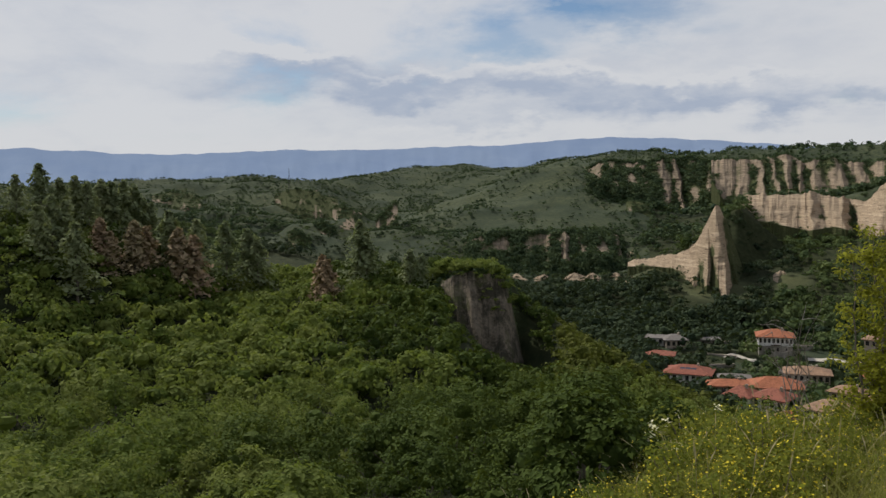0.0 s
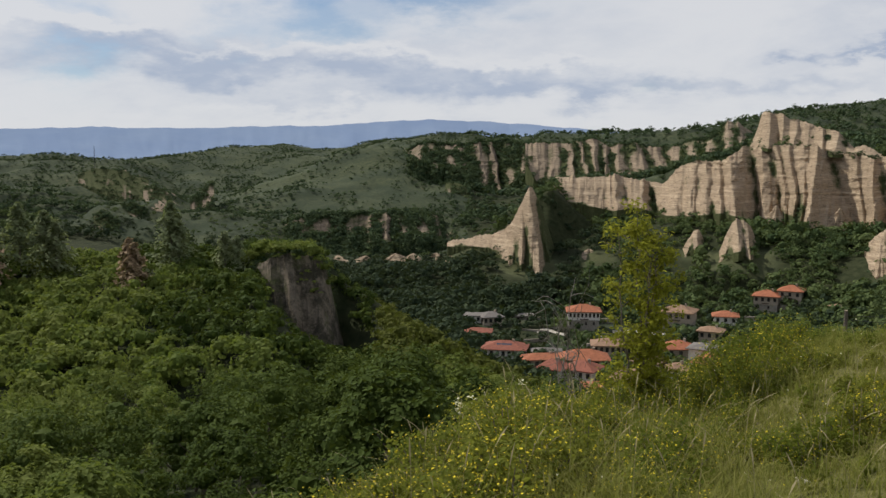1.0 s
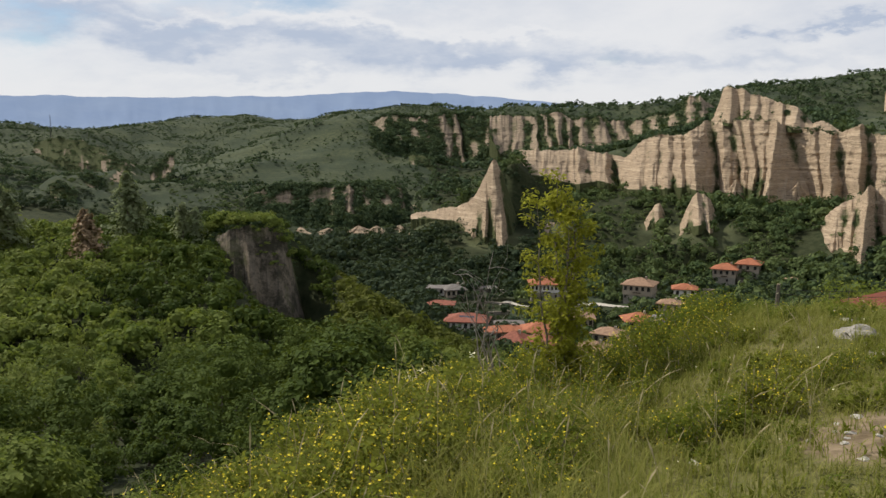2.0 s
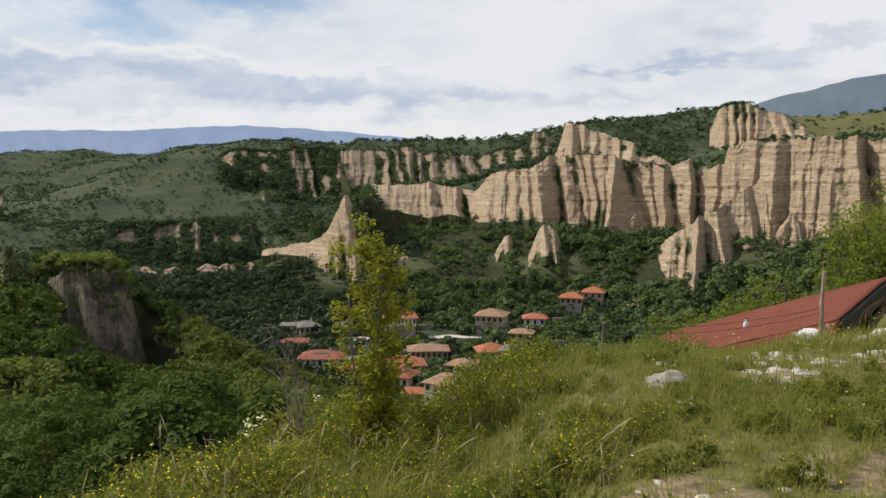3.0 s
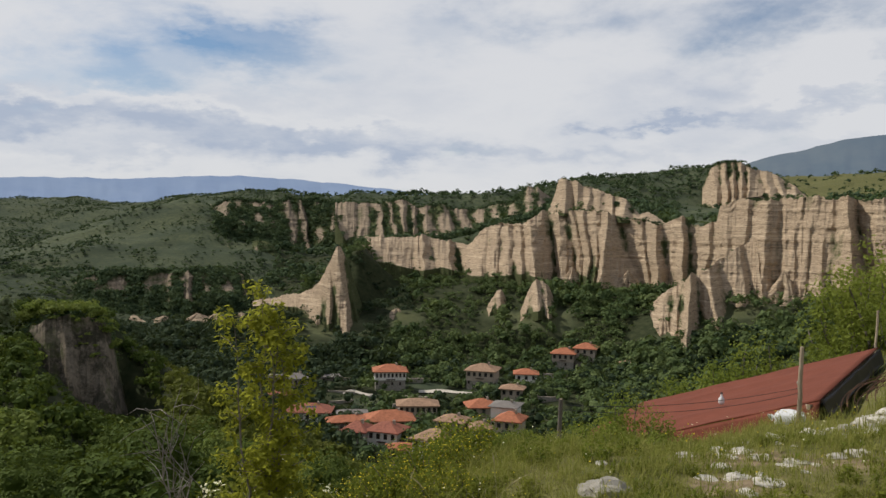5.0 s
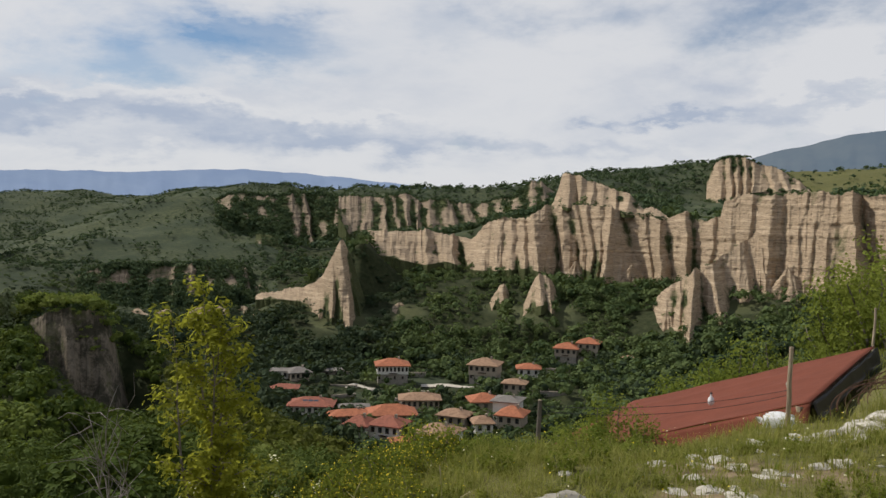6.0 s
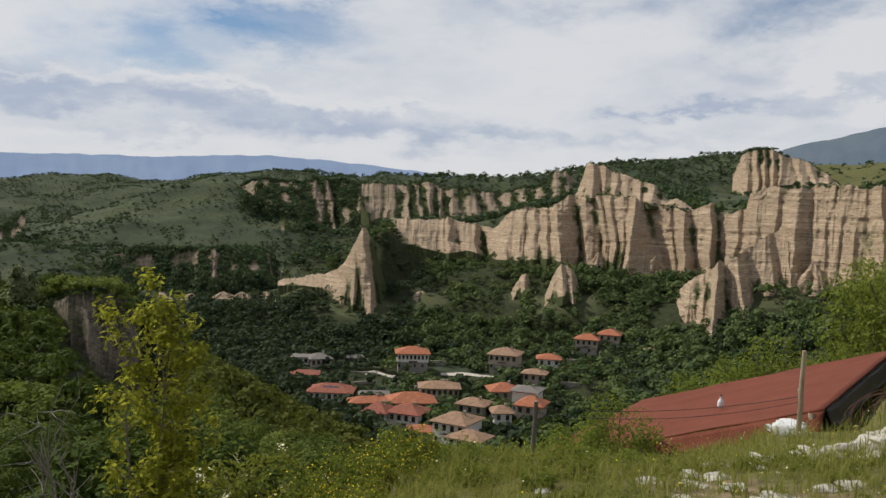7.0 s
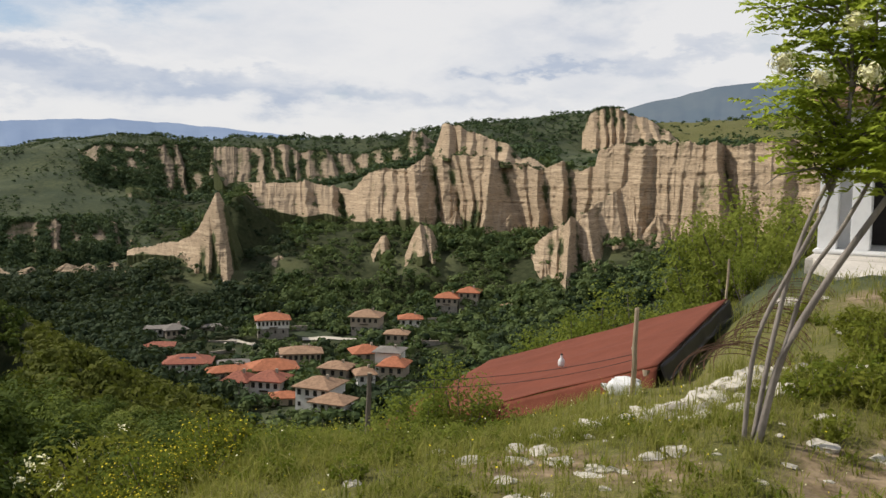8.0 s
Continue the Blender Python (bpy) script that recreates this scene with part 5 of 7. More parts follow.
def oak_mesh(seed, radius, height, leaves, size, leafmat):
    """Trunk with limbs, and a crown of leaf sprays in uneven lobes."""
    r = np.random.default_rng(seed)
    pieces = [tube(bent((0, 0, -0.4), (r.normal(0, 0.2), r.normal(0, 0.2), height * 0.6), 0, 6, r, 0.03), np.linspace(0.13, 0.05, 6))]
    lobes = []
    for k in range(6):
        a = k * 2.4 + r.uniform(0, 0.8)
        rr = radius * r.uniform(0.4, 0.75)
        c = np.array([np.cos(a) * rr, np.sin(a) * rr, height * r.uniform(0.5, 0.8) - 0.35 * rr])
        lobes.append((c, radius * r.uniform(0.36, 0.56)))
        pieces.append(tube(bent((0, 0, height * r.uniform(0.15, 0.4)), c, 0.2, 4, r, 0.05), np.linspace(0.05, 0.015, 4), 4))
    lobes.append((np.array([0, 0, height * 0.80]), radius * 0.55))
    wood = mesh_of("trunk", *joined(pieces), BARK)
    # leaf clumps bulge out of the lobes, with dark hollows between them
    n, clumps = leaves, 80
    big = np.array([l[1] for l in lobes])
    pick = r.choice(len(lobes), clumps, p=big**2 / (big**2).sum())
    u = r.normal(size=(clumps, 3))
    u /= np.linalg.norm(u, axis=1, keepdims=True)
    u[:, 2] = np.where(u[:, 2] < -0.25, -u[:, 2] * 0.8, u[:, 2])
    mid = np.array([l[0] for l in lobes])[pick] + u * (big[pick] * r.uniform(0.8, 1.15, clumps))[:, None] * np.array([1, 1, 0.85])
    own = r.integers(0, clumps, n)
    w = r.normal(size=(n, 3))
    w /= np.linalg.norm(w, axis=1, keepdims=True)
    c = mid[own] + w * (radius * 0.17 * r.uniform(0.35, 1.1, n))[:, None] * np.array([1.15, 1.15, 0.8])
    v = leaf_quads(c, w * 0.7 + u[own] * 0.5 + np.array([0, 0, 0.6]) + r.normal(0, 0.25, (n, 3)), size * r.uniform(0.55, 1.35, n), r.uniform(0, 6.28, n), 0.6)
    inner = lumps(np.array([l[0] for l in lobes]), np.stack([big * 0.36, big * 0.36, big * 0.3], 1), r)
    v, f = joined([(v, np.arange(len(v)).reshape(-1, 4)), inner])
    crown = mesh_of("crown", v, f, leafmat, False, tone=np.zeros(len(v)))
    return wood, crown


def tree_of(name, wood, crown, label, category, group):
    t = thing(name, label, category, group)
    part("trunk", wood, t)
    part("crown", crown, t)
    return t


def place(ob, x, y, z, turn, size, first):
    """Puts the first of a kind itself, and copies of it after that."""
    m = pose(x, y, z, 0, 0, turn)
    if not first:
        ob = copy_thing(ob, m)
    ob.matrix_world = m @ Matrix.Diagonal((size, size, size, 1))
    return ob


def hollow_density(b, d, x, y):
    p = np.where((b > 20) & (d < 70), 0.0, 1.0)
    p = np.where((b > 6) & (d < 33), 0.0, p)
    p = np.where((b > 11) & (d < 62), 0.25, p)
    # the bluff's face stays bare, and its top low
    p = np.where((b > -1.4) & (b < 5.0) & (d > 130) & (d < 142), 0.0, p)
    return p


def spaced(pl, gap):
    """Keeps places that stand clear of those before them."""
    kept = []
    for i, (x, y) in enumerate(pl[:, :2]):
        g = gap[i]
        if all((x - pl[j, 0]) ** 2 + (y - pl[j, 1]) ** 2 > g * g for j in kept):
            kept.append(i)
    return np.array(kept)


def headroom(x, y, z):
    """How tall the wood grows: high in the hollow, low scrub where the near bank opens to the valley."""
    b, d = np.degrees(np.arctan2(x - LOOKOUT[0], y - LOOKOUT[1])), np.hypot(x - LOOKOUT[0], y - LOOKOUT[1])
    near = np.interp(b, (-35, -14, -3.4, -1.2, 0, 1.2, 3.6, 4.8, 6, 7.8, 11.5, 15, 17, 22), (-0.09, -0.105, -0.125, -0.155, -0.178, -0.20, -0.212, -0.205, -0.211, -0.235, -0.25, -0.262, -0.275, -0.33))
    deep = np.interp(b, (-35, -26, -21, -19.5, -14, -6, -3, -1.5, 2.3, 3.7, 4.8, 6.4, 7.9, 11.5, 15.1, 16.9, 22), (0.02, 0.0, -0.01, -0.04, -0.085, -0.075, -0.07, -0.07, -0.08, -0.122, -0.135, -0.155, -0.171, -0.209, -0.239, -0.251, -0.32))
    front = (d > 92) & (((d < 131) & (b > -1.5) & (b < 5.2)) | ((d < 136) & (b > 4.4) & (b < 6.2)))
    return LOOKOUT[2] + np.where((d < 92) | front, near, deep) * d - z


def shaded_oaks(x, y):
    """Where oaks take the leaf darkened for the hollow's shade and its darker trees, instead of the light young growth.
    """
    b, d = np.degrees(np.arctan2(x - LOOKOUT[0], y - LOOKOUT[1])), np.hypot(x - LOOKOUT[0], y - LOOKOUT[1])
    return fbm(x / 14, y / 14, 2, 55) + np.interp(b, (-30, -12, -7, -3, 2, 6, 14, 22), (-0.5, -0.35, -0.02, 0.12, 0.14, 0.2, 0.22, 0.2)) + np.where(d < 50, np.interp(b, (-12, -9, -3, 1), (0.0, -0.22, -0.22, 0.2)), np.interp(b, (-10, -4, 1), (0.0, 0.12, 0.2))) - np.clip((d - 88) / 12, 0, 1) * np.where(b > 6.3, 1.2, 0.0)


def build_near_forest():
    r = np.random.default_rng(82)
    pl, b, d = scatter(3600, -34, 25, 25, 92, 81, hollow_density)
    order = np.argsort(d)
    pl, b, d = pl[order], b[order], d[order]
    keep = spaced(pl, 3.5 + 0.012 * d)
    pl, d = pl[keep], d[keep]
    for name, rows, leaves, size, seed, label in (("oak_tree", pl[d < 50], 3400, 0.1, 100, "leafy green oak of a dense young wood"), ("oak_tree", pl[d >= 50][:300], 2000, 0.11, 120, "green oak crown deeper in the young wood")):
        for leaf, shady in ((LEAF_NEAR, False), (LEAF_SHADED, True)):
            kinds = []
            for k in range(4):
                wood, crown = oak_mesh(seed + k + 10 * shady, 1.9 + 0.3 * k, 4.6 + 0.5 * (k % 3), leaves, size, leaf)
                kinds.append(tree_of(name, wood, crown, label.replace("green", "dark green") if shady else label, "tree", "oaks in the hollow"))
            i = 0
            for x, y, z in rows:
                if bool(shaded_oaks(x, y) > 0) != shady:
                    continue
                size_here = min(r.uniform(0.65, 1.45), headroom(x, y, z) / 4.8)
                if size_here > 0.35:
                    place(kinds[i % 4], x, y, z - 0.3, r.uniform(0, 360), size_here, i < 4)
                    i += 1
    rest = pl[d >= 50][300:]
    pl2, b2, d2 = scatter(2900, -34, 27, 92, 185, 83, hollow_density)
    far = np.concatenate([rest, pl2])
    rad = r.uniform(1.1, 2.6, len(far))
    room = headroom(far[:, 0], far[:, 1], far[:, 2])
    rad = np.minimum(rad, np.maximum(room, 0.8) / 2.0)
    hgt = rad * r.uniform(1.5, 2.2, len(far))
    # shade in the hollow and sun on the spur are coloured in here
    shady = shaded_oaks(far[:, 0], far[:, 1]) > 0
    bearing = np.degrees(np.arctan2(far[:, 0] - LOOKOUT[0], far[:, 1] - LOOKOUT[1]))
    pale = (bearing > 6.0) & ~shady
    for leaf, label, pick in ((LEAF_NEAR, "dense young oak wood over a spur", ~shady & ~pale), (LEAF_SHADED, "dark oak wood in the hollow, shade put into its leaf colour", shady & ~pale), (LEAF_SUNLIT, "yellow green scrub, the spur's sunlight put into its leaf colour", pale)):
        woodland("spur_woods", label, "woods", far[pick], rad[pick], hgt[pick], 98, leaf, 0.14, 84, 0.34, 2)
    # scrub hanging over the bluff's rim and at its flank
    rim, side, face = 90, 34, 26
    b = np.concatenate([r.uniform(-2.6, 3.3, rim), r.uniform(-4.6, -1.2, side), np.where(r.uniform(0, 1, face) < 0.5, r.uniform(-2.4, 0.2, face), r.uniform(0.4, 2.8, face))])
    crest = np.interp(b, (-2.6, -1.3, 0.4, 1.4, 2.1, 2.6, 2.9, 3.3, 3.8), (-14.5, -12.6, -12.2, -11.4, -12.0, -12.9, -15, -18.5, -24))
    brim = np.interp(b, (-2.6, -1.3, 0.4, 1.4, 2.6, 3.3), (144, 141, 138, 137, 135.5, 136.5))
    d = np.concatenate([brim[:rim] + r.uniform(-1.1, 6, rim), r.uniform(128, 139, side), brim[rim + side:] - r.uniform(0.5, 2.6, face)])
    x, y = spot(b, d)
    z = np.concatenate([crest[:rim] - 0.9, land_height(x[rim:rim + side], y[rim:rim + side]) - 0.3, crest[rim + side:] - r.uniform(0.8, 8.0, face)])
    rad = np.concatenate([np.where(r.uniform(0, 1, rim) < 0.3, r.uniform(1.0, 1.8, rim), r.uniform(0.5, 1.0, rim)), r.uniform(1.0, 2.0, side), r.uniform(0.25, 0.65, face)])
    woodland("bluff_scrub", "shrubs and grass hanging over a clay bluff", "shrubs", np.stack([x, y, z], 1), rad, rad * 1.6, 110, LEAF_NEAR, 0.17, 85, 0.4)


build_near_forest()


def pine_mesh(seed, height, leafmat, sprays=1250):
    r = np.random.default_rng(seed)
    wood = mesh_of("trunk", *joined([tube(bent((0, 0, -0.5), (0, 0, height * 0.97), 0, 7, r, 0.006), np.linspace(0.2, 0.03, 7))]
                                    + [tube(bent((0, 0, z), (np.cos(a) * w, np.sin(a) * w, z + 0.3), 0.1, 3, r, 0.02), (0.05, 0.03, 0.01), 4)
                                       for z, a, w in ((height * r.uniform(0.25, 0.9), r.uniform(0, 6.28), r.uniform(0.8, 1.8)) for _ in range(22))]), BARK)
    k = r.uniform(0, 1, sprays) ** 0.8
    tier = np.round(k * 8 + r.normal(0, 0.3, sprays)) / 8 + r.normal(0, 0.045, sprays)
    a = r.uniform(0, 6.28, sprays)
    wide = (0.36 * height * (1.05 - tier.clip(0, 1)) ** 0.8 + 0.15) * (0.7 + 0.5 * np.sin(a * 3 + tier * 17)) * np.sqrt(r.uniform(0.1, 1, sprays))
    c = np.stack([np.cos(a) * wide, np.sin(a) * wide, height * (0.18 + 0.82 * tier.clip(0, 1)) - wide * 0.2 + r.normal(0, 0.12, sprays)], 1)
    n = np.stack([np.cos(a) * 0.5, np.sin(a) * 0.5, np.ones(sprays)], 1) + r.normal(0, 0.4, (sprays, 3))
    v = leaf_quads(c, n, r.uniform(0.22, 0.46, sprays), r.uniform(0, 6.28, sprays), 0.6)
    return wood, mesh_of("crown", v, np.arange(len(v)).reshape(-1, 4), leafmat, False, tone=np.zeros(len(v)))


def build_pines():
    dark = [tree_of("pine_tree", *pine_mesh(200 + k, 9 + k, LEAF_PINE), "dark green pine on the wooded spur", "pine", "pines on the spur") for k in range(3)]
    rust = [tree_of("dead_pine", *pine_mesh(210 + k, 7.5 + k, LEAF_RUST, 1000), "dying pine with rust brown needles", "pine", "dying pines") for k in range(2)]
    r = np.random.default_rng(211)
    # bearing, distance, rise of the tip over the lookout for each metre of distance
    rows = ((-26.3, 140, 0.023), (-27.6, 138, 0.012), (-28.8, 138, 0.014), (-25.2, 141, 0.008), (-24.3, 143, 0.010), (-23.6, 142, 0.004), (-22.8, 146, 0.006), (-22.2, 146, 0.003), (-21.5, 147, 0.005),
            (-20.9, 149, 0.0), (-20.5, 150, -0.013), (-19.9, 150, -0.02), (-25.8, 132, -0.01), (-26.6, 128, -0.02), (-25.0, 134, -0.015), (-18.9, 142, -0.03), (-17.2, 147, -0.04),
            (-15.4, 149, -0.043), (-14.0, 152, -0.052), (-13.4, 150, -0.062), (-6.7, 146, -0.045), (-6.3, 147, -0.06), (-24.6, 124, -0.04),
            (-2.6, 140, -0.085), (-3.4, 141, -0.08))
    dying = ((-23.1, 134, -0.036), (-22.5, 133, -0.05), (-21.1, 136, -0.04), (-20.3, 137, -0.046), (-18.4, 138, -0.05), (-17.5, 139, -0.058), (-9.3, 138, -0.085), (-9.0, 136, -0.09))
    for spots, kinds, tall in ((rows, dark, 9), (dying, rust, 7.5)):
        for i, (b, d, rise) in enumerate(spots):
            x, y = spot(b, d)
            z = float(land_height(x, y)) - 0.2
            k = i % len(kinds)
            place(kinds[k], x, y, z, r.uniform(0, 360), max(0.4, (LOOKOUT[2] + rise * d - z) / (tall + k)), i < len(kinds))


build_pines()

# ---- the town in the valley ----
WALL_WHITE = mat_plain("limewash", (0.70, 0.67, 0.62), 0.12, 0.9, 0.6)
WALL_STONE = mat_plain("rubble_stone_wall", (0.30, 0.27, 0.23), 0.3, 0.95, 1.6)
WALL_TAN = mat_plain("tan_plaster", (0.38, 0.32, 0.25), 0.15, 0.9, 0.6)
ROOF_ORANGE = mat_plain("new_clay_tile", (0.36, 0.135, 0.07), 0.35, 0.85, 1.2)
ROOF_BROWN = mat_plain("old_clay_tile", (0.30, 0.19, 0.12), 0.35, 0.9, 1.0)
ROOF_RED = mat_plain("red_clay_tile", (0.27, 0.10, 0.065), 0.35, 0.85, 1.2)
ROOF_GREY = mat_plain("weathered_slab_roof", (0.19, 0.17, 0.15), 0.25, 0.9, 1.2)
TIMBER = mat_plain("dark_timber", (0.07, 0.045, 0.03), 0.3, 0.8, 3.0)
PANEL = mat_plain("solar_panel", (0.05, 0.06, 0.08), 0.2, 0.25, 2.0, 0.5)
GLASS = mat_plain("window_glass", (0.03, 0.035, 0.04), 0.2, 0.15, 1.0, 0.6)


def box_mesh(name, x0, x1, y0, y1, z0, z1, material, soft=0.0):
    bm = bmesh.new()
    bmesh.ops.create_cube(bm, size=1.0)
    for v in bm.verts:
        v.co = Vector((x0 + (v.co.x + 0.5) * (x1 - x0), y0 + (v.co.y + 0.5) * (y1 - y0), z0 + (v.co.z + 0.5) * (z1 - z0)))
    if soft:
        bmesh.ops.bevel(bm, geom=bm.edges[:], offset=soft, segments=2, affect="EDGES")
    me = bpy.data.meshes.new(name)
    bm.to_mesh(me)
    bm.free()
    me.materials.append(material)
    return me


def hip_mesh(name, w, dep, z, rise, over, material, thick=0.25):
    """A hipped tile roof with eaves and a real underside."""
    hw, hd = w / 2 + over, dep / 2 + over
    rl = max(hw - hd, hw * 0.12)
    v = [(-hw, -hd, z), (hw, -hd, z), (hw, hd, z), (-hw, hd, z), (-rl, 0, z + rise), (rl, 0, z + rise),
         (-hw, -hd, z - thick), (hw, -hd, z - thick), (hw, hd, z - thick), (-hw, hd, z - thick)]
    f = [(0, 1, 5, 4), (1, 2, 5), (2, 3, 4, 5), (3, 0, 4), (0, 6, 7, 1), (1, 7, 8, 2), (2, 8, 9, 3), (3, 9, 6, 0), (9, 8, 7, 6)]
    me = bpy.data.meshes.new(name)
    me.from_pydata(v, [], f)
    me.materials.append(material)
    me.update()
    return me


WINDOW_PARTS = {}


def window_on(parent, x, y, z, w, h, turn=0.0):
    """A framed window with panes, standing a little proud of its wall."""
    key = (round(w, 2), round(h, 2))
    if key not in WINDOW_PARTS:
        fr = joined([(np.array(c), np.array([[0, 1, 2, 3], [4, 7, 6, 5], [0, 4, 5, 1], [1, 5, 6, 2], [2, 6, 7, 3], [3, 7, 4, 0]])) for c in (
            [(a, -0.10, b) for a, b in ((x0, z0), (x1, z0), (x1, z1), (x0, z1))] + [(a, 0.02, b) for a, b in ((x0, z0), (x1, z0), (x1, z1), (x0, z1))]
            for x0, x1, z0, z1 in ((-w / 2, w / 2, 0, 0.1), (-w / 2, w / 2, h - 0.1, h), (-w / 2, -w / 2 + 0.1, 0.1, h - 0.1), (w / 2 - 0.1, w / 2, 0.1, h - 0.1), (-0.05, 0.05, 0.1, h - 0.1)))])
        WINDOW_PARTS[key] = (mesh_of("window", *fr, TIMBER), box_mesh("pane", -w / 2 + 0.1, w / 2 - 0.1, -0.05, 0.02, 0.1, h - 0.1, GLASS))
    frame_me, pane_me = WINDOW_PARTS[key]
    win = part("window", frame_me, parent)
    win.matrix_basis = pose(x, y, z, 0, 0, turn)
    part("pane", pane_me, win)


def house(label, b, d, w, dep, wall, rise, turn=0.0, walls=None, roof=None, stone=0.0, windows=4, upper=True, chimney=True, panels=0, base=None):
    """A town house: walls on a stone storey, hipped roof with deep eaves, rows of windows, chimney."""
    x, y = spot(b, d)
    z = float(land_height(x, y, False)) if base is None else base
    h = thing("house", label, "house", "town houses", (x, y, z), -b + turn)
    top = walls or WALL_WHITE
    if stone > 0:
        part("lower_wall", box_mesh("lower_wall", -w / 2 + 0.25, w / 2 - 0.25, -dep / 2 + 0.25, dep / 2 - 0.25, -3, stone, WALL_STONE, 0.04), h, "rough stone ground storey")
    part("wall", box_mesh("wall", -w / 2, w / 2, -dep / 2, dep / 2, stone if stone > 0 else -3, wall, top, 0.04), h)
    r = part("roof", hip_mesh("roof", w, dep, wall + 0.05, rise * 0.72, 0.85, roof or ROOF_ORANGE), h)
    if chimney:
        part("chimney", box_mesh("chimney", w * 0.18, w * 0.18 + 0.7, -0.35, 0.35, wall + rise * 0.35, wall + rise * 0.72 + 0.5, WALL_TAN, 0.03), r)
    for k in range(panels):
        pn = part("solar_panel", box_mesh("solar_panel", -0.75, 0.75, -0.04, 0.04, 0.0, 1.4, PANEL), r, "dark glass solar panel")
        pn.matrix_basis = pose(-1.6 + 1.65 * k, -dep * 0.34, wall + rise * 0.3, -66, 0, 0)
    if windows:
        step = w / windows
        for k in range(windows):
            window_on(h, -w / 2 + step * (k + 0.5), -dep / 2, wall - 2.1, min(1.05, step * 0.55), 1.5)
            if upper and wall > 4.5 and k % 2 == 0:
                window_on(h, -w / 2 + step * (k + 0.5), -dep / 2 + (0.25 if stone > wall - 3.6 else 0), max(wall - 5.0, 0.3), min(0.8, step * 0.5), 1.1)
        side = max(2, int(dep / 3))
        for k in range(side):
            window_on(h, -w / 2, -dep / 2 + dep / side * (k + 0.5), wall - 2.1, 0.9, 1.5, -90)
    if wall > 4.5 and windows:
        part("balcony", box_mesh("balcony", -w * 0.14, w * 0.14, -dep / 2 - 0.9, -dep / 2 - 0.003, wall - 2.9, wall - 2.7, TIMBER, 0.02), h, "dark timber balcony deck")
    return h


HOUSE_SPOTS = ((20.67, 320, 12), (15.4, 268, 16), (26.85, 326, 12), (29.7, 330, 9), (28.8, 303, 8), (22.5, 276, 13), (26.8, 277, 9), (28.7, 251, 8), (18.0, 256, 11), (20.6, 257, 14),
               (18.6, 240, 7), (20.5, 240, 9), (24.9, 255, 8), (26.7, 250, 6), (24.2, 219, 12), (21.4, 230, 7), (13.9, 317, 12), (13.6, 299, 9), (32.6, 360, 17), (18.2, 270, 8))


